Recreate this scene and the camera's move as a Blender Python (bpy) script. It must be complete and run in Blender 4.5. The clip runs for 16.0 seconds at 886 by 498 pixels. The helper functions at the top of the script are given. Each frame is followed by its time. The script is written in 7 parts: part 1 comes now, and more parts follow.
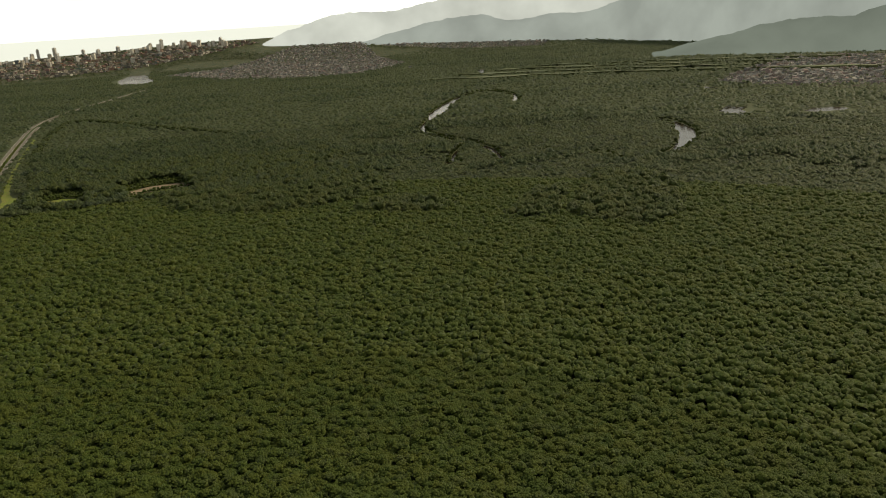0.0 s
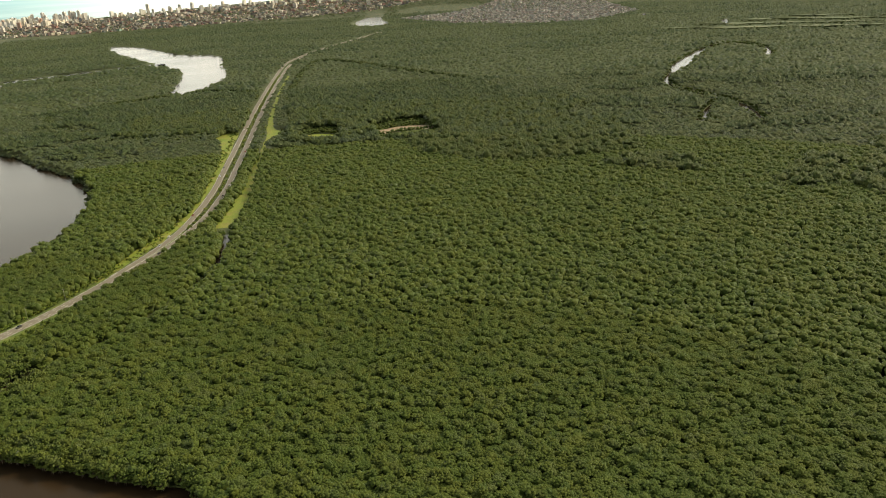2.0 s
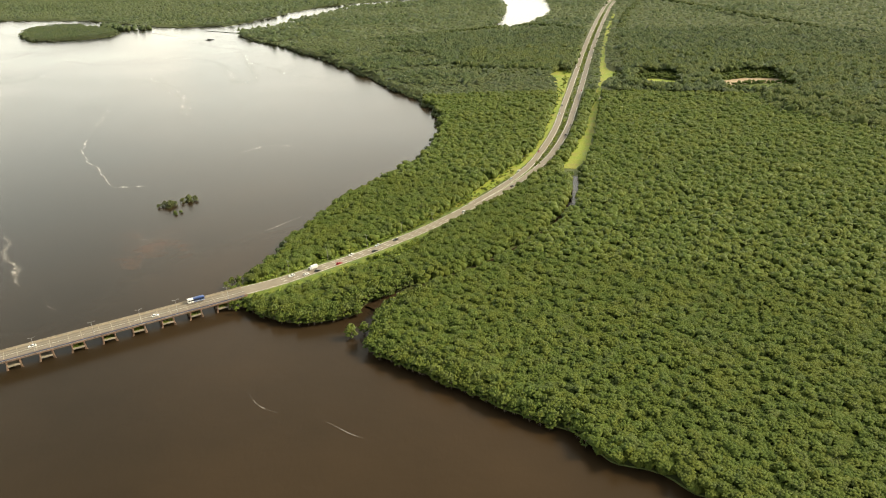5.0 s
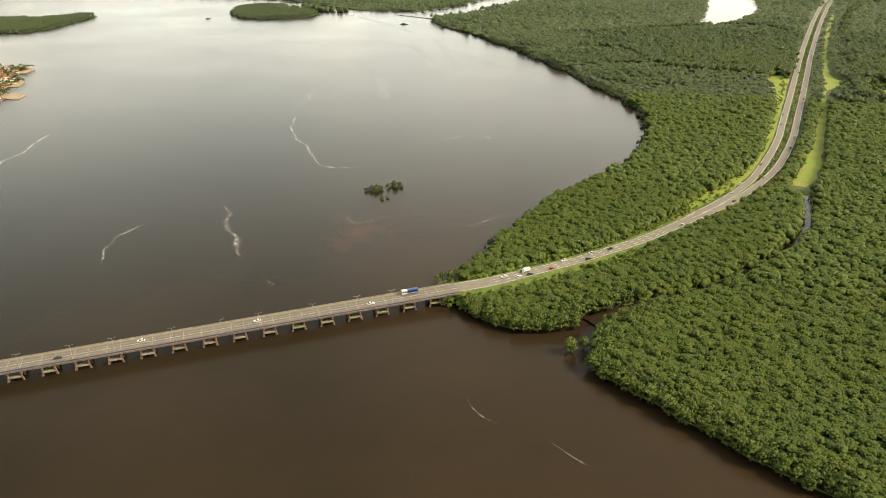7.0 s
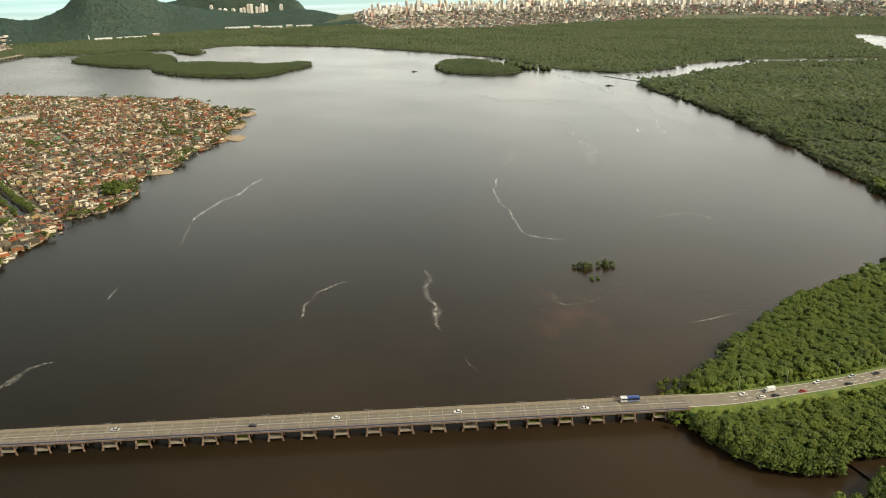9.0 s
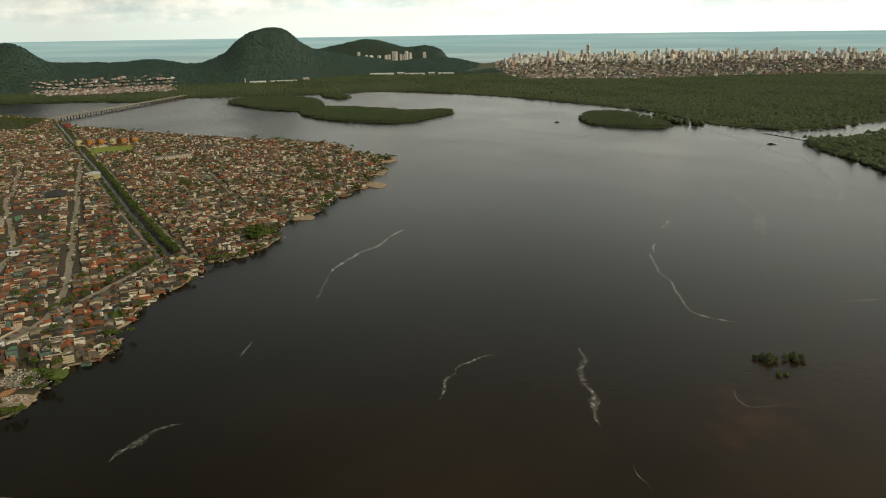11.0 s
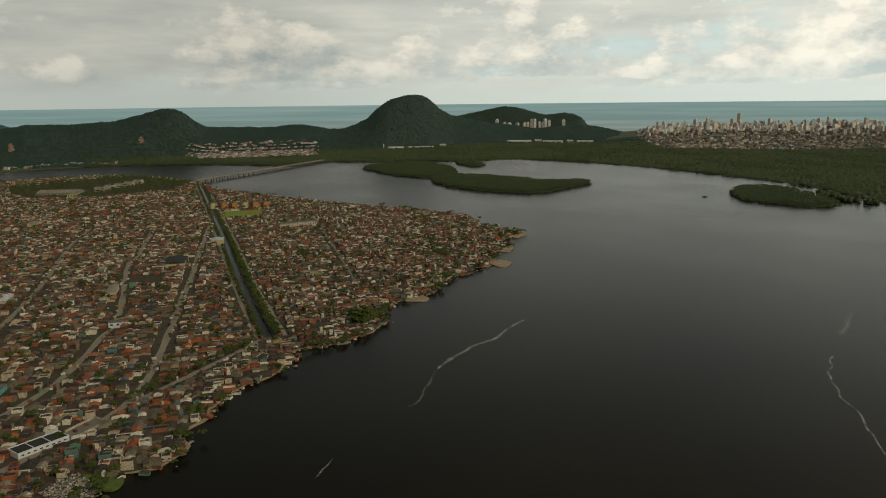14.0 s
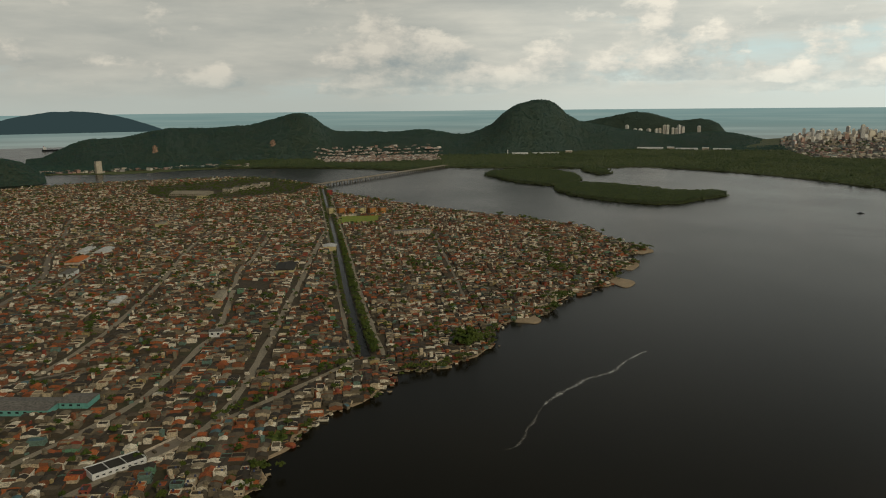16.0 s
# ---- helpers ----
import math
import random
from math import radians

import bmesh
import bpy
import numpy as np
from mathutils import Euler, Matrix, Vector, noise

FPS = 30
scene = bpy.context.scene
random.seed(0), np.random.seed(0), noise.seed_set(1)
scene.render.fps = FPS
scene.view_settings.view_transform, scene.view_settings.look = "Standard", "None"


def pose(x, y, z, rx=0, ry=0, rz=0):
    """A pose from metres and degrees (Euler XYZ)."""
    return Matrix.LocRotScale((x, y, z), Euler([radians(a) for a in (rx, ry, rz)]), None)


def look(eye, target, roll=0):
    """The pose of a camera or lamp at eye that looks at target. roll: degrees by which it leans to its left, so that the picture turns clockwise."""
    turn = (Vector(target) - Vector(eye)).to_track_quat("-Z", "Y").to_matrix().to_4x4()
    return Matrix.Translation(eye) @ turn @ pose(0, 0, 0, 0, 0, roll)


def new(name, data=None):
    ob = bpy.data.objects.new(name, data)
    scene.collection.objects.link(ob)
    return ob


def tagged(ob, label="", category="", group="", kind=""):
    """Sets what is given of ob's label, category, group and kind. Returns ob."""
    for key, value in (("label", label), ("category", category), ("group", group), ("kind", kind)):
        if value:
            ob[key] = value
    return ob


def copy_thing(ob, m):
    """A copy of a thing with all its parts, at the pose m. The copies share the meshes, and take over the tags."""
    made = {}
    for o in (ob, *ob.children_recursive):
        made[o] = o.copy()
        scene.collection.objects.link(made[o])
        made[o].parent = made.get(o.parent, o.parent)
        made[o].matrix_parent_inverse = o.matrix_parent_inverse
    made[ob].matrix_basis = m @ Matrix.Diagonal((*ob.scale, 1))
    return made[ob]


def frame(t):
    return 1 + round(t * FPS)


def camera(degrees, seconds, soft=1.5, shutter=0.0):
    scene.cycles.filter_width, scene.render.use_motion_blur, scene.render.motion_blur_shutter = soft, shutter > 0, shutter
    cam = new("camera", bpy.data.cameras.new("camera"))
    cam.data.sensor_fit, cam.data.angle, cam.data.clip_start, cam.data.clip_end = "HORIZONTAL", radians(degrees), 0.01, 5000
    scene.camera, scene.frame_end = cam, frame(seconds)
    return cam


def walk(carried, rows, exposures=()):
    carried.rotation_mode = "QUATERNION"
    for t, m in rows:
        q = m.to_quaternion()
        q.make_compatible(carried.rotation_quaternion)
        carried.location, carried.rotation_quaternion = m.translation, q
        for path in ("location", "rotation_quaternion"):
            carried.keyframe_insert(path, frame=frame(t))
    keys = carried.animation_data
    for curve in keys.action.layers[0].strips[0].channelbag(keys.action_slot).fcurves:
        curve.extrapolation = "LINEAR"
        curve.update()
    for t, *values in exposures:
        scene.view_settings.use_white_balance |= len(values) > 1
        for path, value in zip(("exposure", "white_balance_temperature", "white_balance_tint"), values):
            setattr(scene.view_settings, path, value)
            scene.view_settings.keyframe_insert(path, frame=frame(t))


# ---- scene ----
# ---------------------------------------------------------------- camera
cam = camera(60.41, 16.0, soft=1.05)
ROWS = [
    (0.0, 166.6, -82.3, 218.2, -25.17, -17.47, -3.58),
    (0.5, 157.3, -73.4, 218.4, -21.13, -17.29, -3.66),
    (1.0, 146.6, -65.3, 218.5, -17.35, -17.06, -3.57),
    (1.5, 135.6, -58.6, 219.0, -13.39, -17.24, -3.44),
    (2.0, 125.0, -51.9, 219.6, -9.29, -20.33, -3.48),
    (2.5, 113.3, -47.7, 220.6, -5.24, -23.31, -3.42),
    (3.0, 101.3, -43.1, 221.3, -1.39, -23.92, -3.27),
    (3.5, 89.5, -39.8, 221.8, 2.07, -23.8, -3.14),
    (4.0, 78.2, -37.4, 222.3, 5.72, -23.73, -3.05),
    (4.2, 73.4, -36.7, 222.6, 7.15, -23.7, -3.03),
    (6.3, 21.7, -33.0, 224.7, 19.83, -23.89, -2.34),
    (6.5, 16.6, -30.9, 224.8, 21.29, -23.94, -2.23),
    (7.0, 4.9, -25.1, 225.4, 24.3, -23.97, -2.08),
    (7.5, -8.0, -18.8, 226.9, 27.51, -22.98, -1.75),
    (8.0, -21.2, -10.2, 226.8, 31.15, -21.67, -1.56),
    (8.5, -34.1, -1.1, 226.3, 34.57, -20.58, -1.39),
    (9.0, -46.3, 6.7, 227.0, 37.9, -19.7, -1.38),
    (9.5, -60.6, 12.1, 226.5, 40.42, -18.78, -0.69),
    (10.0, -75.6, 19.7, 225.8, 43.31, -17.85, -0.21),
    (10.2, -81.5, 22.8, 225.8, 44.45, -17.47, -0.37),
    (12.3, -132.1, 67.0, 227.1, 51.2, -14.15, -0.74),
    (12.5, -136.8, 71.8, 227.8, 51.92, -13.82, -0.71),
    (13.0, -148.0, 85.6, 227.3, 53.85, -12.9, -0.73),
    (13.5, -160.9, 98.3, 226.6, 56.05, -12.02, -0.71),
    (14.0, -173.2, 110.9, 226.5, 57.89, -11.19, -0.65),
    (14.5, -185.5, 121.8, 227.1, 60.03, -10.7, -0.59),
    (15.0, -198.3, 132.7, 225.7, 62.53, -10.65, -0.54),
    (15.5, -211.4, 143.1, 225.4, 65.28, -10.71, -0.45),
    (16.0, -222.5, 153.1, 225.9, 67.37, -10.73, -0.57),
]


def aim(x, y, z, yaw, pitch, roll):
    a, b = radians(yaw), radians(pitch)
    ahead = Vector((-math.sin(a) * math.cos(b), math.cos(a) * math.cos(b), math.sin(b)))
    return look((x, y, z), Vector((x, y, z)) + 100 * ahead, roll)


EXPOSURES = [(t, stops, kelvin, tint) for t, stops, kelvin, tint in ((0.0, 0.6, 7600, 4), (1.0, 0.57, 7600, 4), (1.5, 0.54, 7600, 3), (2.0, 1.5, 7400, 3), (2.5, 2.32, 7400, 1), (4.0, 2.25, 7500, 3), (7.0, 2.04, 7350, 4), (8.0, 1.86, 7250, 5), (9.0, 1.64, 7100, 4), (10.2, 0.88, 7050, 2), (12.3, 0.10, 7000, 1), (14.0, -0.22, 6950, 2), (16.0, -0.24, 6950, 3))]
walk(cam, [(t, aim(*row)) for t, *row in ROWS], EXPOSURES)

# ---------------------------------------------------------------- sky and sun
SUN_HEADING, SUN_HEIGHT = -78.0, 38.0      # degrees to the left of +y, degrees up
world = bpy.data.worlds.new("sky")
scene.world = world
world.use_nodes = True
wn, wl = world.node_tree.nodes, world.node_tree.links
wn.clear()


def wnode(kind, **sets):
    n = wn.new(kind)
    for k, v in sets.items():
        n.inputs[k].default_value = v
    return n


def wmath(op, a, b=None, c=None):
    n = wn.new("ShaderNodeMath")
    n.operation = op
    for i, v in enumerate((a, b, c)):
        if v is None:
            continue
        if isinstance(v, (int, float)):
            n.inputs[i].default_value = v
        else:
            wl.new(v, n.inputs[i])
    return n.outputs[0]


def wramp(fac, stops):
    n = wn.new("ShaderNodeValToRGB")
    while len(n.color_ramp.elements) < len(stops):
        n.color_ramp.elements.new(0.5)
    for e, (p, c) in zip(n.color_ramp.elements, stops):
        e.position, e.color = p, (*c, 1) if len(c) == 3 else c
    wl.new(fac, n.inputs[0])
    return n.outputs[0]


def wnoise(vec, scale, detail=6.0, rough=0.55):
    n = wnode("ShaderNodeTexNoise", Scale=scale, Detail=detail, Roughness=rough)
    wl.new(vec, n.inputs["Vector"])
    return n.outputs["Fac"]


sky = wn.new("ShaderNodeTexSky")
sky.sky_type = "NISHITA"
sky.sun_disc = False
sky.sun_elevation = radians(SUN_HEIGHT)
sky.sun_rotation = radians(-SUN_HEADING)
sky.air_density, sky.dust_density = 1.2, 0.6
co = wn.new("ShaderNodeTexCoord").outputs["Generated"]
sep = wn.new("ShaderNodeSeparateXYZ")
wl.new(co, sep.inputs[0])
up = wmath("ADD", wmath("MAXIMUM", sep.outputs[2], 0.0), 0.17)
flat = wn.new("ShaderNodeCombineXYZ")
wl.new(wmath("DIVIDE", sep.outputs[0], up), flat.inputs[0])
wl.new(wmath("DIVIDE", sep.outputs[1], up), flat.inputs[1])
# low in the sky everything is laid out by heading and height above the horizon
turn = wmath("ARCTAN2", wmath("MULTIPLY", sep.outputs[0], -1.0), sep.outputs[1])
height = sep.outputs[2]


def chart(across, upward, drift=0.0, lift=0.0):
    n = wn.new("ShaderNodeCombineXYZ")
    wl.new(wmath("MULTIPLY_ADD", turn, across, drift), n.inputs[0])
    wl.new(wmath("MULTIPLY_ADD", height, upward, lift), n.inputs[1])
    return n.outputs[0]


def wmix(fac, a, b):
    n = wn.new("ShaderNodeMix")
    n.data_type = "RGBA"
    for i, v in ((0, fac), (6, a), (7, b)):
        if isinstance(v, tuple):
            n.inputs[i].default_value = (*v, 1)
        else:
            wl.new(v, n.inputs[i])
    return n.outputs[2]


def heaps(size, base, top, drift, cut, aspect=1.75):
    """Cumulus with a flattish base and billowing top: its cover and how it is lit."""
    def form(dx, dy):
        big = wnoise(chart(size, size * aspect, drift + dx, dy), 1.0, 2.0, 0.5)
        fine = wnoise(chart(size, size * aspect, drift + 7 + dx, dy), 3.1, 9.0, 0.62)
        return wmath("ADD", wmath("MULTIPLY", big, 0.62), wmath("MULTIPLY", fine, 0.38))
    here, lit_side = form(0.0, 0.0), form(0.10, 0.16)
    reach = wramp(height, [(max(0.0, base - 0.006), (0, 0, 0)), (base + 0.004, (1, 1, 1)), (base + 0.4 * (top - base), (0.8, 0.8, 0.8)), (top, (0, 0, 0))])
    body = wmath("ADD", here, wmath("MULTIPLY", wmath("SUBTRACT", reach, 1.0), 0.24))
    body = wmath("ADD", body, wmath("MULTIPLY", turn, -0.06))
    cover_ = wramp(body, [(cut, (0, 0, 0)), (cut + 0.06, (1, 1, 1))])
    light = wmath("ADD", wmath("MULTIPLY", wmath("SUBTRACT", here, lit_side), 3.6), wmath("MULTIPLY", wmath("SUBTRACT", height, base), 4.0))
    return cover_, wmath("ADD", light, 0.42)


sheet = wnoise(flat.outputs[0], 0.5, 5.0, 0.5)
strand = wnoise(chart(5.0, 26.0, 3.0), 1.0, 7.0, 0.55)
deck = wmath("ADD", wmath("MULTIPLY", sheet, 0.45), wmath("MULTIPLY", strand, 0.55))
deck = wmath("ADD", wmath("ADD", deck, wmath("MULTIPLY", turn, 0.10)), wramp(height, [(0.03, (0, 0, 0)), (0.085, (0.10, 0.10, 0.10)), (0.16, (0.26, 0.26, 0.26))]))
deck_fac = wramp(deck, [(0.53, (0, 0, 0)), (0.66, (1, 1, 1))])
soft = wnoise(chart(6.0, 30.0, 11.0), 1.0, 7.0, 0.58)
deck_col = wramp(soft, [(0.32, (0.58, 0.585, 0.58)), (0.5, (0.69, 0.68, 0.66)), (0.68, (0.82, 0.79, 0.75))])
far_fac, far_lit = heaps(13.0, 0.012, 0.060, 2.0, 0.36)
near_fac, near_lit = heaps(5.6, 0.022, 0.15, 5.3, 0.35)
HEAP = [(0.18, (0.43, 0.49, 0.53)), (0.42, (0.60, 0.62, 0.62)), (0.62, (0.80, 0.77, 0.74)), (0.85, (0.99, 0.93, 0.87))]
clear = wramp(height, [(0.0, (0.68, 0.74, 0.75)), (0.03, (0.70, 0.79, 0.81)), (0.09, (0.56, 0.72, 0.78)), (0.2, (0.55, 0.68, 0.75))])
low_col = wmix(wmath("MULTIPLY", far_fac, 0.8), clear, wramp(far_lit, HEAP))
low_col = wmix(wmath("MULTIPLY", deck_fac, 0.92), low_col, deck_col)
low_col = wmix(wmath("MULTIPLY", near_fac, 0.93), low_col, wramp(near_lit, HEAP))
mist = wramp(height, [(0.0, (0.9, 0.9, 0.9)), (0.012, (0.62, 0.62, 0.62)), (0.045, (0.0, 0.0, 0.0))])
low_col = wmix(mist, low_col, (0.66, 0.71, 0.71))
# higher up a broken sheet of cloud covers the sky
high_soft = wnoise(flat.outputs[0], 1.1, 7.0, 0.5)
high_col = wramp(high_soft, [(0.3, (0.57, 0.605, 0.625)), (0.5, (0.71, 0.73, 0.735)), (0.68, (0.86, 0.86, 0.84))])
cloud_col = wmix(wramp(height, [(0.15, (0, 0, 0)), (0.24, (1, 1, 1))]), low_col, high_col)
cover = wramp(height, [(0.16, (1, 1, 1)), (0.26, (0.9, 0.9, 0.9))])
back_sky = wnode("ShaderNodeBackground", Strength=0.15)
wl.new(sky.outputs[0], back_sky.inputs[0])
# the veil of cloud is thin and bright round the sun
side = (-math.sin(radians(-18)), math.cos(radians(-18)))
thick = wramp(sep.outputs[2], [(0.0, (1, 1, 1)), (0.12, (0.96, 0.96, 0.96)), (0.2, (0.74, 0.74, 0.74)), (0.32, (0.54, 0.54, 0.54)), (0.46, (0.33, 0.33, 0.33)), (0.9, (0.31, 0.31, 0.31))])
facing = wmath("ADD", wmath("MULTIPLY", sep.outputs[0], side[0]), wmath("MULTIPLY", sep.outputs[1], side[1]))
glow = wramp(facing, [(0.0, (0.33, 0.33, 0.33)), (0.25, (0.43, 0.43, 0.43)), (0.62, (0.50, 0.50, 0.50)), (0.97, (0.58, 0.58, 0.58))])
# overhead the sheet is thinner towards the sun's side
lean = wmath("MULTIPLY_ADD", wmath("SUBTRACT", facing, 0.42), 0.75, 1.0)
high = wramp(height, [(0.12, (0, 0, 0)), (0.25, (1, 1, 1)), (0.7, (1, 1, 1)), (0.95, (0, 0, 0))])
thick = wmath("MULTIPLY", thick, wmath("ADD", wmath("MULTIPLY", wmath("SUBTRACT", lean, 1.0), high), 1.0))
back_cloud = wnode("ShaderNodeBackground")
wl.new(cloud_col, back_cloud.inputs[0])
wl.new(wmath("MULTIPLY", wmath("MULTIPLY", glow, thick), 2.4), back_cloud.inputs[1])
sky_mix = wn.new("ShaderNodeMixShader")
wl.new(cover, sky_mix.inputs[0])
wl.new(back_sky.outputs[0], sky_mix.inputs[1])
wl.new(back_cloud.outputs[0], sky_mix.inputs[2])
sea_col = wramp(wmath("MULTIPLY", sep.outputs[2], -12.0), [(0.0, (0.27, 0.42, 0.45)), (0.3, (0.24, 0.35, 0.36)), (0.55, (0.30, 0.33, 0.32))])
streak = wn.new("ShaderNodeCombineXYZ")
for i_, m_ in ((0, 3.0), (1, 3.0), (2, 160.0)):
    wl.new(wmath("MULTIPLY", sep.outputs[i_], m_), streak.inputs[i_])
sea_tone = wn.new("ShaderNodeMix")
sea_tone.data_type = "RGBA"
wl.new(wramp(wnoise(streak.outputs[0], 1.6, 5.0), [(0.4, (0, 0, 0)), (0.7, (0.6, 0.6, 0.6))]), sea_tone.inputs[0])
wl.new(sea_col, sea_tone.inputs[6])
sea_tone.inputs[7].default_value = (0.42, 0.52, 0.52, 1)
# whitish haze is put into the sea's colour below about 18 degrees heading
sea_col = wmix(wramp(turn, [(0.05, (0.85, 0.85, 0.85)), (0.32, (0, 0, 0))]), sea_tone.outputs[2], (0.80, 0.83, 0.82))
back_sea = wnode("ShaderNodeBackground", Strength=0.8)
# a wooded island far out at sea, beyond everything that is built
off = wmath("SUBTRACT", wmath("ARCTAN2", wmath("MULTIPLY", sep.outputs[0], -1.0), sep.outputs[1]), radians(93.2))
crest = wmath("SUBTRACT", -0.0035, wmath("MULTIPLY", wmath("MULTIPLY", off, off), 2.05))
crest = wmath("ADD", crest, wmath("MULTIPLY", wmath("SUBTRACT", wnoise(co, 30.0, 5.0), 0.5), 0.005))
isle_mask = wmath("MULTIPLY", wmath("LESS_THAN", sep.outputs[2], crest), wmath("GREATER_THAN", sep.outputs[2], -0.0285))
far_isle = wn.new("ShaderNodeMix")
far_isle.data_type = "RGBA"
wl.new(isle_mask, far_isle.inputs[0])
wl.new(sea_col, far_isle.inputs[6])
far_isle.inputs[7].default_value = (0.045, 0.075, 0.085, 1)
wl.new(far_isle.outputs[2], back_sea.inputs[0])
below = wmath("MAXIMUM", wmath("LESS_THAN", sep.outputs[2], -0.0075), isle_mask)
all_mix = wn.new("ShaderNodeMixShader")
wl.new(below, all_mix.inputs[0])
wl.new(sky_mix.outputs[0], all_mix.inputs[1])
wl.new(back_sea.outputs[0], all_mix.inputs[2])
wout = wn.new("ShaderNodeOutputWorld")
wl.new(all_mix.outputs[0], wout.inputs[0])

sun = new("sun", bpy.data.lights.new("sun", "SUN"))
sun.data.energy, sun.data.angle, sun.data.color = 1.4, radians(16), (1.0, 0.89, 0.72)
sun.matrix_world = look((0, 0, 0), (math.sin(radians(SUN_HEADING)) * math.cos(radians(SUN_HEIGHT)),
                                    -math.cos(radians(SUN_HEADING)) * math.cos(radians(SUN_HEIGHT)), -math.sin(radians(SUN_HEIGHT))))

# ---------------------------------------------------------------- materials
rng = np.random.default_rng(7)


class Mat:
    """A node material with a principled surface and shorthand for its nodes."""

    def __init__(self, name, rough=0.7, metal=0.0):
        self.m = bpy.data.materials.new(name)
        self.m.use_nodes = True
        self.t = self.m.node_tree
        self.p = self.t.nodes["Principled BSDF"]
        self.p.inputs["Roughness"].default_value = rough
        self.p.inputs["Metallic"].default_value = metal
        self.pos = self.t.nodes.new("ShaderNodeNewGeometry")

    def link(self, a, b):
        self.t.links.new(a, b)

    def put(self, n, key, v):
        if isinstance(v, (int, float)):
            n.inputs[key].default_value = v
        elif isinstance(v, tuple):
            n.inputs[key].default_value = (*v, 1) if len(v) == 3 else v
        else:
            self.link(v, n.inputs[key])

    def noise(self, size, detail=4.0, rough=0.55, vec=None, stretch=None):
        n = self.t.nodes.new("ShaderNodeTexNoise")
        n.inputs["Scale"].default_value = 1.0 / size
        n.inputs["Detail"].default_value, n.inputs["Roughness"].default_value = detail, rough
        v = vec or self.pos.outputs["Position"]
        if stretch:
            s = self.t.nodes.new("ShaderNodeMapping")
            s.inputs["Scale"].default_value = stretch
            self.link(v, s.inputs["Vector"])
            v = s.outputs[0]
        self.link(v, n.inputs["Vector"])
        return n.outputs["Fac"]

    def ramp(self, fac, stops, hard=False):
        n = self.t.nodes.new("ShaderNodeValToRGB")
        if hard:
            n.color_ramp.interpolation = "CONSTANT"
        while len(n.color_ramp.elements) < len(stops):
            n.color_ramp.elements.new(0.5)
        for e, (p, c) in zip(n.color_ramp.elements, stops):
            c = (c, c, c) if isinstance(c, (int, float)) else c
            e.position, e.color = p, (*c, 1)
        self.link(fac, n.inputs[0])
        return n.outputs[0]

    def mix(self, fac, a, b, blend="MIX"):
        n = self.t.nodes.new("ShaderNodeMix")
        n.data_type, n.blend_type = "RGBA", blend
        self.put(n, 0, fac)
        self.put(n, 6, a)
        self.put(n, 7, b)
        return n.outputs[2]

    def math(self, op, a, b):
        n = self.t.nodes.new("ShaderNodeMath")
        n.operation = op
        self.put(n, 0, a)
        self.put(n, 1, b)
        return n.outputs[0]

    def island(self):
        return self.pos.outputs["Random Per Island"]

    def random(self):
        return self.t.nodes.new("ShaderNodeObjectInfo").outputs["Random"]

    def colour(self, c):
        self.put(self.p, "Base Color", c)
        return self

    def bump(self, height, strength=0.3, depth=0.1):
        n = self.t.nodes.new("ShaderNodeBump")
        n.inputs["Strength"].default_value, n.inputs["Distance"].default_value = strength, depth
        self.link(height, n.inputs["Height"])
        self.link(n.outputs[0], self.p.inputs["Normal"])
        return self


def plain(name, c, rough=0.7, metal=0.0, grain=0.15, size=0.4):
    """A paint or stone of one colour with grain and faint stains."""
    k = Mat(name, rough, metal)
    dark = tuple(v * (1 - grain * 2) for v in c)
    lite = tuple(min(1, v * (1 + grain)) for v in c)
    a = k.ramp(k.noise(size), [(0.3, dark), (0.65, lite)])
    b = k.mix(k.ramp(k.noise(size * 9, 2), [(0.35, 0.0), (0.7, 0.5)]), a, tuple(v * 0.7 for v in c))
    k.colour(b)
    k.bump(k.noise(size * 0.4), 0.15, 0.02)
    return k.m


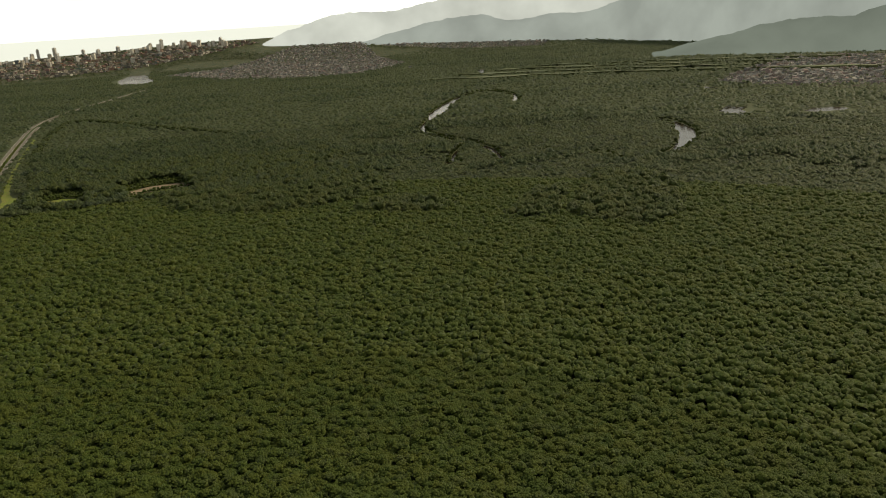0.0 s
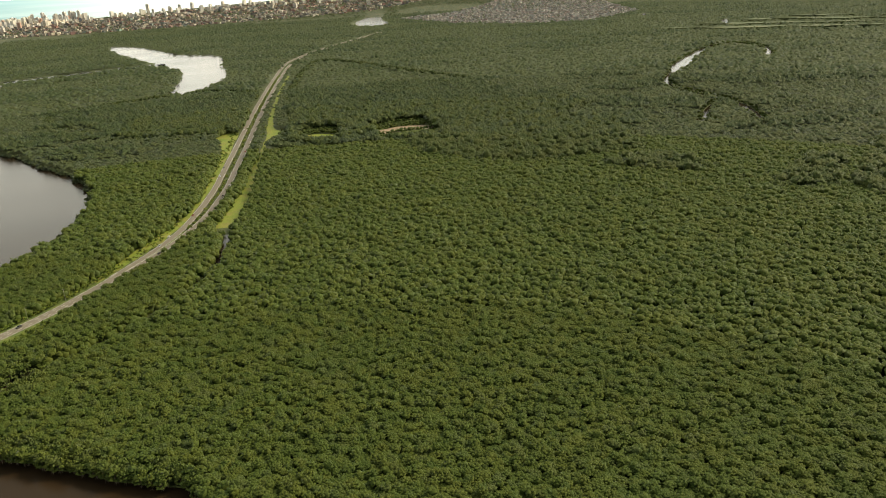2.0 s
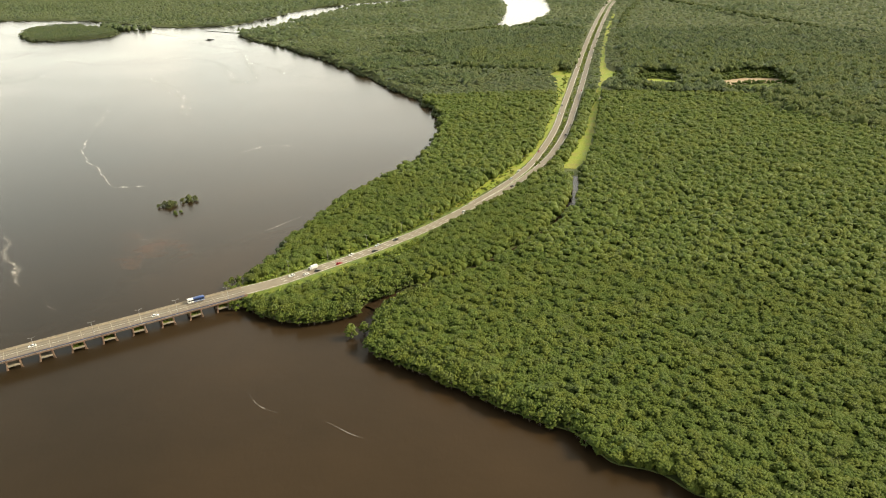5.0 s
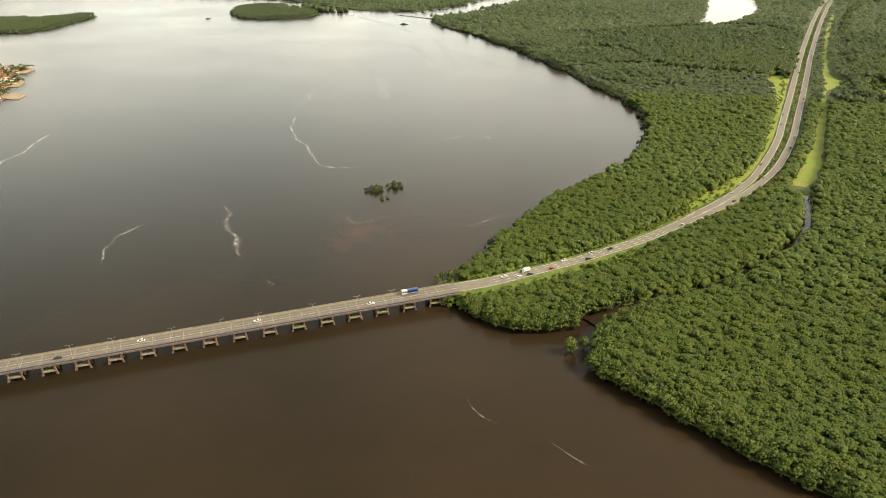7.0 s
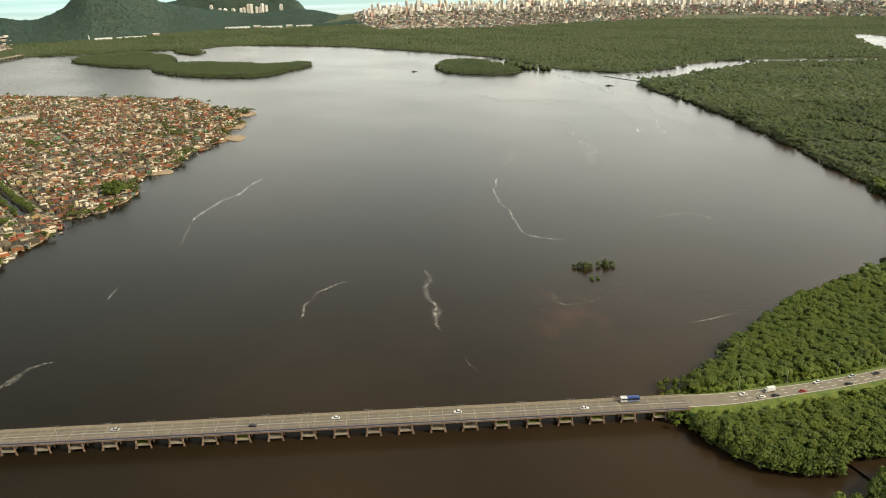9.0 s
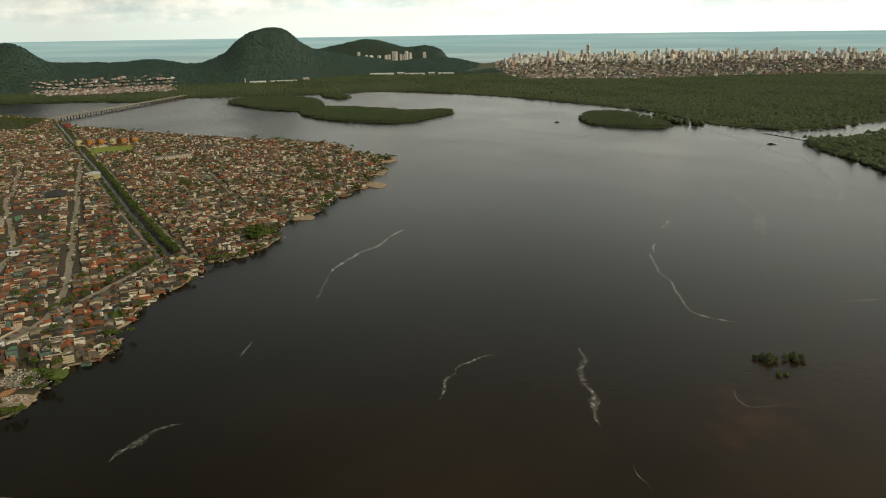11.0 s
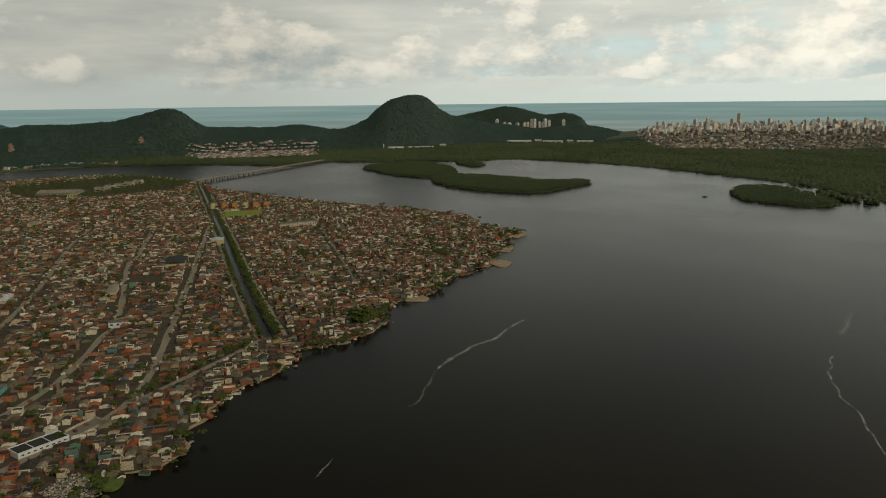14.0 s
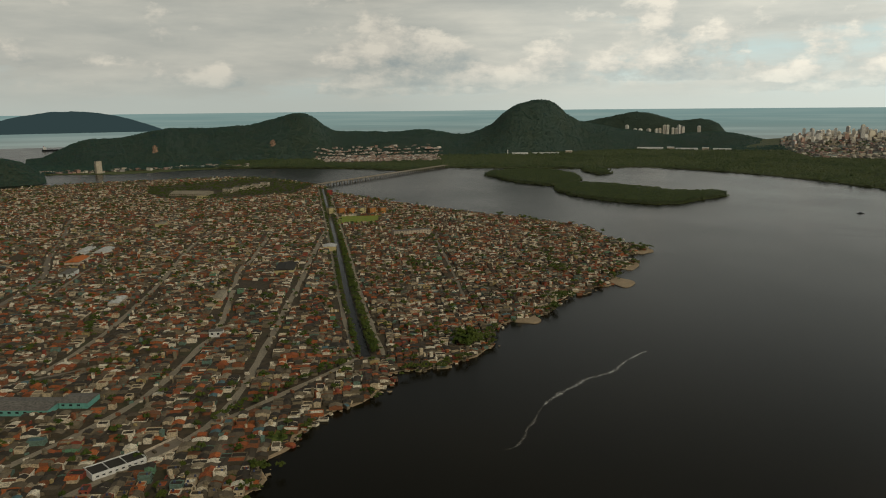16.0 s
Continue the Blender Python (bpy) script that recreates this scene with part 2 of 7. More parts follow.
def leaf_material(name, dark, mid, lite, by_object=False, leaf=0.9, tree=5.0):
    """Leaves whose tone changes from tree to tree, in patches, and from spray to spray."""
    k = Mat(name, 0.62)
    dark, mid, lite = ([v * 1.13 for v in c] for c in (dark, mid, lite))
    cell = k.t.nodes.new("ShaderNodeTexVoronoi")
    cell.inputs["Scale"].default_value = 1.0 / tree
    k.link(k.pos.outputs["Position"], cell.inputs["Vector"])
    tint = k.t.nodes.new("ShaderNodeSeparateColor")
    k.link(cell.outputs["Color"], tint.inputs[0])
    pick = k.random() if by_object else k.math("ADD", k.math("MULTIPLY", k.island(), 0.3), k.math("MULTIPLY", tint.outputs[0], 0.7))
    base = k.ramp(pick, [(0.08, tuple(dark)), (0.5, tuple(mid)), (0.92, tuple(lite))])
    patch = k.ramp(k.noise(55, 3), [(0.35, 0.0), (0.68, 1.0)])
    base = k.mix(k.math("MULTIPLY", patch, 0.3), base, tuple(dark))
    sere = k.ramp(k.math("ADD", k.noise(30, 4, 0.6), k.math("MULTIPLY", tint.outputs[1], 0.30)), [(0.58, 0.0), (0.80, 0.75)])
    base = k.mix(sere, base, (lite[0] * 1.08, lite[1] * 0.97, lite[2] * 0.9))
    grey = k.ramp(tint.outputs[2], [(0.78, 0.0), (0.97, 0.45)])
    base = k.mix(grey, base, (mid[0] * 1.05, mid[1] * 0.92, mid[2] * 1.9))
    grain = k.noise(leaf, 4, 0.75)
    base = k.mix(k.ramp(grain, [(0.36, 0.42), (0.5, 0.0)]), base, tuple(v * 0.6 for v in dark))
    base = k.mix(k.ramp(grain, [(0.52, 0.0), (0.68, 0.45)]), base, tuple(min(1, v * 1.35) for v in lite))
    k.colour(base)
    k.bump(grain, 0.45, 0.45 * leaf)
    k.p.inputs["Specular IOR Level"].default_value = 0.12
    glow_through = k.t.nodes.new("ShaderNodeBsdfTranslucent")
    k.link(base, glow_through.inputs["Color"])
    both_ways = k.t.nodes.new("ShaderNodeMixShader")
    both_ways.inputs[0].default_value = 0.15
    k.link(k.p.outputs[0], both_ways.inputs[1])
    k.link(glow_through.outputs[0], both_ways.inputs[2])
    k.link(both_ways.outputs[0], next(n for n in k.t.nodes if n.type == "OUTPUT_MATERIAL").inputs[0])
    return k.m


MANGROVE = ((0.052, 0.079, 0.016), (0.065, 0.092, 0.017), (0.082, 0.106, 0.020))
WOOD = ((0.046, 0.066, 0.019), (0.059, 0.081, 0.023), (0.080, 0.100, 0.029))
m_leaf = leaf_material("mangrove leaves", *MANGROVE)
m_leaf_tree = leaf_material("mangrove leaves of one tree", *MANGROVE)
m_wood = leaf_material("tall wood leaves", *WOOD, tree=8.0)
m_islet = leaf_material("grey mangrove leaves", (0.045, 0.056, 0.020), (0.062, 0.074, 0.027), (0.085, 0.096, 0.036))
# distance haze is put into these two greens as a lifted, bluer tone
m_far_leaf_haze = leaf_material("far canopy with haze tint", (0.050, 0.068, 0.029), (0.065, 0.086, 0.035), (0.082, 0.102, 0.043), leaf=3.0, tree=9.0)
m_far_wood_haze = leaf_material("far tall canopy with haze tint", (0.038, 0.056, 0.023), (0.052, 0.073, 0.029), (0.070, 0.092, 0.036), leaf=3.0, tree=10.0)
m_shrub = leaf_material("lime shrub", (0.07, 0.11, 0.02), (0.12, 0.17, 0.025), (0.18, 0.21, 0.04))
m_bush = leaf_material("roadside bush leaves", (0.062, 0.095, 0.013), (0.085, 0.122, 0.016), (0.125, 0.155, 0.025))
m_bark = plain("bark", (0.12, 0.09, 0.065), 0.9)

k = Mat("estuary water", 0.08)
silt = k.ramp(k.noise(160, 4), [(0.35, (0.0265, 0.0175, 0.0094)), (0.7, (0.040, 0.025, 0.0130))])
deep = k.ramp(k.noise(160, 4), [(0.35, (0.0080, 0.0066, 0.0030)), (0.7, (0.0112, 0.0090, 0.0040))])
east = k.t.nodes.new("ShaderNodeSeparateXYZ")
k.link(k.pos.outputs["Position"], east.inputs[0])
plume = k.math("ADD", k.math("MULTIPLY", east.outputs[0], 1 / 600), k.math("MULTIPLY", k.noise(120, 4), 0.6))
body_colour = k.mix(k.ramp(k.math("ADD", plume, 0.80), [(0.2, 0.0), (0.95, 1.0)]), deep, silt)
# a reddish cloud of stirred silt by the islet
dx, dy = k.math("MULTIPLY", k.math("ADD", east.outputs[0], 276.0), 1 / 70), k.math("MULTIPLY", k.math("ADD", east.outputs[1], -455.0), 1 / 90)
ring = k.math("ADD", k.math("ADD", k.math("MULTIPLY", dx, dx), k.math("MULTIPLY", dy, dy)), k.math("MULTIPLY", k.noise(38, 5, 0.6), 1.6))
k.colour(k.mix(k.ramp(ring, [(0.5, 0.55), (2.0, 0.0)]), body_colour, (0.082, 0.034, 0.0120)))
k.p.inputs["IOR"].default_value = 1.33
k.p.inputs["Specular Tint"].default_value = (1.0, 0.885, 0.72, 1)
k.p.inputs["Specular IOR Level"].default_value = 0.115
ripple = k.math("ADD", k.noise(1.6, 3, 0.6, stretch=(1.0, 0.45, 1.0)), k.math("MULTIPLY", k.noise(9, 3), 1.5))
k.bump(ripple, 0.32, 0.16)
gust = k.ramp(k.noise(190, 3, 0.5, stretch=(0.8, 1.1, 1)), [(0.25, 0.20), (0.8, 0.25)])
k.link(gust, k.p.inputs["Roughness"])
m_water = k.m

k = Mat("mud under trees", 0.9)
k.colour(k.ramp(k.noise(6, 4), [(0.3, (0.052, 0.066, 0.015)), (0.7, (0.078, 0.094, 0.021))]))
m_mud = k.m
k = Mat("meadow grass", 0.85)
g = k.ramp(k.noise(14, 5), [(0.3, (0.13, 0.20, 0.014)), (0.48, (0.22, 0.265, 0.02)), (0.6, (0.25, 0.23, 0.035)), (0.75, (0.18, 0.155, 0.045))])
g = k.mix(k.ramp(k.noise(1.2, 3), [(0.4, 0.4), (0.6, 0.0)]), g, (0.08, 0.12, 0.015))
k.colour(g)
k.bump(k.noise(0.8), 0.6, 0.4)
m_grass = k.m
k = Mat("far meadow grass", 0.9)
k.colour(k.ramp(k.noise(70, 4), [(0.3, (0.075, 0.10, 0.035)), (0.7, (0.14, 0.15, 0.06))]))
m_meadow = k.m
k = Mat("town earth", 0.9)
k.colour(k.mix(k.ramp(k.noise(30, 4), [(0.5, 0.0), (0.7, 0.6)]), k.ramp(k.noise(5, 5), [(0.3, (0.030, 0.022, 0.012)), (0.7, (0.088, 0.062, 0.034))]), (0.04, 0.055, 0.014)))
k.bump(k.noise(0.7), 0.3, 0.2)
m_earth = k.m
m_town_leaf = leaf_material("town tree leaves", (0.030, 0.047, 0.008), (0.042, 0.062, 0.011), (0.064, 0.084, 0.015))
k = Mat("rough bank grass", 0.9)
g = k.ramp(k.noise(5, 5, 0.65), [(0.3, (0.05, 0.08, 0.012)), (0.52, (0.10, 0.135, 0.018)), (0.72, (0.16, 0.165, 0.03))])
k.colour(g)
k.bump(k.noise(1.0, 4), 0.8, 0.6)
m_bank = k.m
m_sand = plain("sand", (0.36, 0.265, 0.165), 0.95, size=2.0)
k = Mat("worn asphalt", 0.85)
k.colour(k.mix(k.ramp(k.noise(3, 4, stretch=(1, 1, 1)), [(0.4, 0.0), (0.7, 0.5)]), k.ramp(k.noise(0.3), [(0.3, (0.145, 0.12, 0.089)), (0.7, (0.20, 0.168, 0.126))]), (0.25, 0.208, 0.155)))
m_asphalt = k.m
m_concrete = plain("weathered concrete", (0.29, 0.245, 0.185), 0.85, grain=0.25, size=1.2)
m_rust = plain("stained concrete edge", (0.27, 0.17, 0.115), 0.9, grain=0.35, size=0.8)
m_pale = plain("pale road concrete", (0.28, 0.235, 0.17), 0.85, size=1.5)
m_line = plain("road paint", (0.68, 0.66, 0.6), 0.7)
m_blue = plain("blue pipe paint", (0.05, 0.062, 0.115), 0.5)
m_steel = plain("galvanised steel", (0.42, 0.41, 0.39), 0.5, 0.4)
m_white = plain("white paint", (0.72, 0.71, 0.68), 0.6)
m_dark = plain("dark glass", (0.02, 0.023, 0.027), 0.15, grain=0.05)
m_tyre = plain("tyre rubber", (0.02, 0.02, 0.02), 0.8)
m_red = plain("red car paint", (0.35, 0.02, 0.015), 0.3)
m_black = plain("black car paint", (0.018, 0.018, 0.02), 0.3)
m_silver = plain("silver car paint", (0.55, 0.56, 0.57), 0.3, 0.3)
m_busblue = plain("blue bus paint", (0.02, 0.06, 0.22), 0.35)
m_orange = plain("orange soil", (0.42, 0.20, 0.08), 0.9)
m_lamp = plain("lamp glass", (0.7, 0.7, 0.68), 0.3)
m_track = plain("worn wheel track", (0.15, 0.125, 0.095), 0.8, size=2.0)
m_joint = plain("pale joint mortar", (0.33, 0.285, 0.215), 0.85)
m_turq = plain("turquoise paint", (0.16, 0.42, 0.36), 0.6)

PAINTS = [(0.0, (0.24, 0.085, 0.034)), (0.15, (0.19, 0.15, 0.095)), (0.33, (0.56, 0.45, 0.30)), (0.47, (0.075, 0.058, 0.037)), (0.63, (0.36, 0.105, 0.03)),
          (0.69, (0.40, 0.30, 0.13)), (0.73, (0.28, 0.055, 0.030)), (0.77, (0.12, 0.20, 0.16)), (0.82, (0.76, 0.67, 0.52)), (0.985, (0.13, 0.27, 0.16))]
ROOFS = [(0.0, (0.026, 0.019, 0.012)), (0.20, (0.055, 0.041, 0.025)), (0.40, (0.115, 0.086, 0.052)), (0.54, (0.34, 0.080, 0.018)), (0.61, (0.18, 0.068, 0.024)), (0.68, (0.18, 0.138, 0.085)),
         (0.82, (0.30, 0.24, 0.155)), (0.90, (0.80, 0.72, 0.56)), (0.945, (0.42, 0.11, 0.023)), (0.985, (0.07, 0.15, 0.17))]


def palette(name, stops, by_object, ridges=False, stain=0.45):
    k = Mat(name, 0.85)
    c = k.ramp(k.random() if by_object else k.island(), stops, hard=True)
    c = k.mix(k.ramp(k.noise(1.1, 4), [(0.40, stain), (0.55, 0.0)]), c, (0.04, 0.032, 0.021))
    c = k.mix(k.ramp(k.noise(0.35, 2), [(0.45, 0.0), (0.75, 0.10)]), c, (0.3, 0.25, 0.17))
    k.colour(c)
    k.bump(k.noise(0.3, 2, stretch=(1, 0.15, 1) if ridges else None), 0.3, 0.06)
    return k.m


m_wall_any, m_roof_any = palette("painted and brick walls", PAINTS, False), palette("tile and sheet roofs", ROOFS, False, True)
m_wall_one, m_roof_one = palette("house wall", PAINTS, True), palette("house roof", ROOFS, True, True)
TOWERS = [(0.0, (0.82, 0.77, 0.68)), (0.3, (0.85, 0.82, 0.76)), (0.55, (0.74, 0.66, 0.56)), (0.72, (0.62, 0.60, 0.57)), (0.82, (0.78, 0.70, 0.56)), (0.92, (0.58, 0.38, 0.30)), (0.97, (0.16, 0.18, 0.20))]
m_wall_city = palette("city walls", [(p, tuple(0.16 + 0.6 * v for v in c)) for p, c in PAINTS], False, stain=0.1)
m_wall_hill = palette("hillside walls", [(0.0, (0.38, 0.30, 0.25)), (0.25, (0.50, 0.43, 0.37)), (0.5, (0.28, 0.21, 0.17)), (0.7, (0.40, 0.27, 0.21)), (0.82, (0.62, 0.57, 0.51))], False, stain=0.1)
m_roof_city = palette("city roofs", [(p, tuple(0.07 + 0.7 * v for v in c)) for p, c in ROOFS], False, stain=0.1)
m_tower = palette("tower plaster", TOWERS, True, stain=0.08)

# ---------------------------------------------------------------- mesh helpers


def np_mesh(name, V, F, mats, idx=None, smooth=False):
    V, F = np.asarray(V, np.float32), np.asarray(F, np.int32)
    me = bpy.data.meshes.new(name)
    me.vertices.add(len(V))
    me.vertices.foreach_set("co", V.ravel())
    me.loops.add(F.size)
    me.loops.foreach_set("vertex_index", F.ravel())
    me.polygons.add(len(F))
    me.polygons.foreach_set("loop_start", np.arange(0, F.size, F.shape[1], dtype=np.int32))
    if idx is not None:
        me.polygons.foreach_set("material_index", np.asarray(idx, np.int32))
    me.polygons.foreach_set("use_smooth", np.full(len(F), smooth))
    for m in mats if isinstance(mats, (list, tuple)) else [mats]:
        me.materials.append(m)
    me.update(calc_edges=True)
    return me


def part(name, bm, material, parent, label="", at=None):
    """One bmesh as one mesh object under a thing."""
    me = bpy.data.meshes.new(name)
    bm.to_mesh(me)
    bm.free()
    me.materials.append(material)
    return part_of(name, me, parent, label, at)


def part_of(name, me, parent, label="", at=None):
    ob = new(name, me)
    ob.parent = parent
    if at is not None:
        ob.matrix_basis = at
    if label:
        tagged(ob, label)
    return ob


def box(bm, x0, y0, z0, x1, y1, z1, bevel=0.0):
    made = bmesh.ops.create_cube(bm, size=1.0, matrix=Matrix.LocRotScale(((x0 + x1) / 2, (y0 + y1) / 2, (z0 + z1) / 2), None, (x1 - x0, y1 - y0, z1 - z0)))
    if bevel:
        edges = {e for v in made["verts"] for e in v.link_edges}
        bmesh.ops.bevel(bm, geom=list(edges), offset=bevel, segments=1, affect="EDGES")
    return bm


def boxes(*rows, bevel=0.0):
    bm = bmesh.new()
    for r in rows:
        box(bm, *r, bevel=bevel)
    return bm


def tube(r0, r1, a, b, n=8, bm=None):
    """A tapered rod from a to b."""
    bm = bm or bmesh.new()
    a, b = Vector(a), Vector(b)
    turn = (b - a).to_track_quat("Z", "Y").to_matrix().to_4x4()
    bmesh.ops.create_cone(bm, cap_ends=True, segments=n, radius1=r0, radius2=r1, depth=(b - a).length, matrix=Matrix.Translation((a + b) / 2) @ turn)
    return bm


def smooth_line(pts, step=12.0, closed=False, wobble=0.0, seed=0):
    """A rounded line through a few points, with small wanderings."""
    p = np.array(pts, float)
    n = len(p)
    out = []
    for i in range(n if closed else n - 1):
        q = [p[(i + j) % n] if closed else p[min(max(i + j, 0), n - 1)] for j in (-1, 0, 1, 2)]
        m = max(1, int(np.linalg.norm(q[2] - q[1]) / step))
        for u in np.arange(m) / m:
            out.append(0.5 * (2 * q[1] + (q[2] - q[0]) * u + (2 * q[0] - 5 * q[1] + 4 * q[2] - q[3]) * u**2 + (3 * q[1] - q[0] - 3 * q[2] + q[3]) * u**3))
    if not closed:
        out.append(p[-1])
    out = np.array(out)
    if wobble:
        for i, v in enumerate(out):
            out[i] += wobble * np.array([noise.noise((v[0] / 23, v[1] / 23, seed)), noise.noise((v[0] / 23, v[1] / 23, seed + 9.5))])
    return out


def inside(P, poly):
    x, y = P[:, 0], P[:, 1]
    hit = np.zeros(len(P), bool)
    a = np.asarray(poly)
    for (x0, y0), (x1, y1) in zip(a, np.roll(a, -1, 0)):
        if y0 != y1:
            hit ^= ((y0 > y) != (y1 > y)) & (x < (x1 - x0) * (y - y0) / (y1 - y0) + x0)
    return hit


def near_line(P, line):
    best = np.full(len(P), 1e9)
    a = np.asarray(line)
    for p, q in zip(a[:-1], a[1:]):
        d = q - p
        u = np.clip(((P - p) @ d) / max(d @ d, 1e-9), 0, 1)[:, None]
        best = np.minimum(best, np.linalg.norm(P - p - u * d, axis=1))
    return best


def slab(name, poly, top, bottom, material, **tags):
    """A piece of ground from an outline, with a sloped bank."""
    poly = [tuple(p) for p in poly]
    from_top = [Vector((x, y, top)) for x, y in poly]
    tris = mathutils_tess(from_top)
    n = len(poly)
    V = [(x, y, top) for x, y in poly] + [(x, y, bottom) for x, y in poly]
    side = [(i, (i + 1) % n, n + (i + 1) % n) for i in range(n)] + [(i, n + (i + 1) % n, n + i) for i in range(n)]
    me = np_mesh(name, V, np.array(list(tris) + side), material)
    me.validate()
    return tagged(new(name, me), **tags)


def mathutils_tess(line):
    from mathutils.geometry import tessellate_polygon
    tris = np.array(tessellate_polygon([line]))
    p = np.array([v[:2] for v in line])
    a, b, c = p[tris[:, 0]], p[tris[:, 1]], p[tris[:, 2]]
    flip = (b[:, 0] - a[:, 0]) * (c[:, 1] - a[:, 1]) - (b[:, 1] - a[:, 1]) * (c[:, 0] - a[:, 0]) < 0
    tris[flip] = tris[flip][:, ::-1]
    return [tuple(t) for t in tris]


def ribbon(name, line, half, z, material, thick=0.3, flare=0.0, **tags):
    """A strip along a line with real thickness; half: its half width, or one for each point."""
    p = np.asarray(line, float)
    d = np.gradient(p, axis=0)
    d /= np.linalg.norm(d, axis=1)[:, None]
    nrm = np.stack([-d[:, 1], d[:, 0]], 1)
    h = np.broadcast_to(half, len(p))[:, None]
    zz = np.broadcast_to(z, len(p))[:, None]
    L, R, n = p + nrm * h, p - nrm * h, len(p)
    V = np.concatenate([np.c_[L, zz], np.c_[R, zz], np.c_[L + nrm * flare, zz - thick], np.c_[R - nrm * flare, zz - thick]])
    i = np.arange(n - 1)
    F = np.concatenate([np.stack([i, n + i, n + i + 1, i + 1], 1), np.stack([i, i + 1, 2 * n + i + 1, 2 * n + i], 1), np.stack([n + i + 1, n + i, 3 * n + i, 3 * n + i + 1], 1)])
    return tagged(new(name, np_mesh(name, V, F, material)), **tags)


def ico(level):
    bm = bmesh.new()
    bmesh.ops.create_icosphere(bm, subdivisions=level, radius=1.0)
    V, F = np.array([v.co[:] for v in bm.verts]), np.array([[v.index for v in f.verts] for f in bm.faces])
    bm.free()
    return V, F


ICO = ico(1)
OCT = (np.array([(1, 0, 0), (0, 1, 0), (-1, 0, 0), (0, -1, 0), (0, 0, 1), (0, 0, -0.6)], float),
       np.array([(0, 1, 4), (1, 2, 4), (2, 3, 4), (3, 0, 4), (1, 0, 5), (2, 1, 5), (3, 2, 5), (0, 3, 5)]))


def cluster(rows, form, jitter=0.18):
    """Blobs (x, y, z, radius, squash) of one form as a single template."""
    V, F = [], []
    for n, (x, y, z, r, s) in enumerate(rows):
        v = form[0] * (1 + jitter * rng.normal(size=(len(form[0]), 1)))
        a = rng.uniform(0, 6.28)
        turn = np.array([[math.cos(a), -math.sin(a), 0], [math.sin(a), math.cos(a), 0], [0, 0, 1]])
        V.append(v @ turn.T * (r, r, r * s) + (x, y, z))
        F.append(form[1] + n * len(form[0]))
    return np.concatenate(V), np.concatenate(F)


def crown(count, radius, height, clump, form, low=0.35, rag=0.18):
    rows = []
    for i in range(count):
        a, u = i * 2.4 + rng.uniform(-0.3, 0.3), math.sqrt((i + 0.6) / count)
        r = radius * 0.82 * u
        rows.append((r * math.cos(a), r * math.sin(a), height * (1 - low * u**2) - clump * 0.7 + rng.normal(0, 0.3), clump * rng.uniform(0.75, 1.2), 0.8))
    v, f = cluster([(0, 0, height * 0.68, radius * 0.72, 0.55)], ICO)
    v2, f2 = cluster(rows, form, rag)
    return np.concatenate([v, v2]), np.concatenate([f, f2 + len(v)])


def upper(t, least=-0.35):
    """A template without the faces that look down."""
    v, f = t
    nn = np.cross(v[f[:, 1]] - v[f[:, 0]], v[f[:, 2]] - v[f[:, 0]])
    f = f[nn[:, 2] / np.linalg.norm(nn, axis=1) > least]
    ids, f = np.unique(f, return_inverse=True)
    return v[ids], f.reshape(-1, 3)


def scatter(templates, P, size, base=0.0):
    """Joins turned and sized copies of the templates at the places P (x, y[, z])."""
    V, F, at = [], [], 0
    pick = rng.integers(0, len(templates), len(P))
    turn = rng.uniform(0, 6.283, len(P))
    z = P[:, 2] if P.shape[1] > 2 else np.full(len(P), base)
    tall = size * rng.uniform(0.85, 1.15, len(P))
    for n, (tv, tf) in enumerate(templates):
        w = np.where(pick == n)[0]
        if not len(w):
            continue
        c, s, k = np.cos(turn[w])[:, None], np.sin(turn[w])[:, None], size[w][:, None]
        x = (tv[:, 0] * c - tv[:, 1] * s) * k + P[w, 0][:, None]
        y = (tv[:, 0] * s + tv[:, 1] * c) * k + P[w, 1][:, None]
        zz = tv[:, 2] * tall[w][:, None] + z[w][:, None]
        V.append(np.stack([x, y, zz], -1).reshape(-1, 3))
        F.append((tf[None] + (np.arange(len(w)) * len(tv))[:, None, None]).reshape(-1, 3) + at)
        at += len(w) * len(tv)
    return np.concatenate(V), np.concatenate(F)


def lattice(x0, x1, y0, y1, step, jitter=0.42):
    gx, gy = np.meshgrid(np.arange(x0, x1, step), np.arange(y0, y1, step * 0.87))
    gx = gx + (np.arange(gx.shape[0]) % 2)[:, None] * step / 2
    P = np.stack([gx.ravel(), gy.ravel()], 1)
    return P + rng.uniform(-jitter, jitter, P.shape) * step


# ---------------------------------------------------------------- plan: outlines in metres
RIM = 4680.0
SEA = 5300.0
BAY = [(-172, 392), (-174, 419), (-168, 478), (-159, 538), (-137, 603), (-115, 664), (-113, 711), (-120, 803), (-164, 919), (-239, 1024), (-289, 1090),
       (-410, 1243), (-557, 1408), (-703, 1545), (-785, 1690)]
NORTH = [(-853, 1738), (-993, 1740), (-1198, 1846), (-1331, 1910), (-1590, 1957), (-2048, 1990), (-2445, 1868), (-2499, 1705), (-2640, 1430), (-2795, 1235),
         (-2735, 1089), (-2930, 900), (-3100, 640), (-3150, 420), (-3100, 98), (-3330, -60), (-3420, -200)]
NEAR = [(900, -230), (500, -60), (300, 77), (200, 152), (128, 203), (109, 216), (90, 229), (66, 241), (52, 251), (38, 259), (25, 268), (10, 274), (-4, 284), (-18, 290), (-42, 303), (-63, 317), (-70, 330), (-72, 350), (-66, 374), (-58, 388),
        (-66, 392), (-78, 378), (-88, 358), (-100, 347), (-120, 342), (-140, 347), (-160, 361)]
shore_bay = smooth_line(BAY, 9, wobble=7)
shore_north = smooth_line(NORTH, 25, wobble=14)
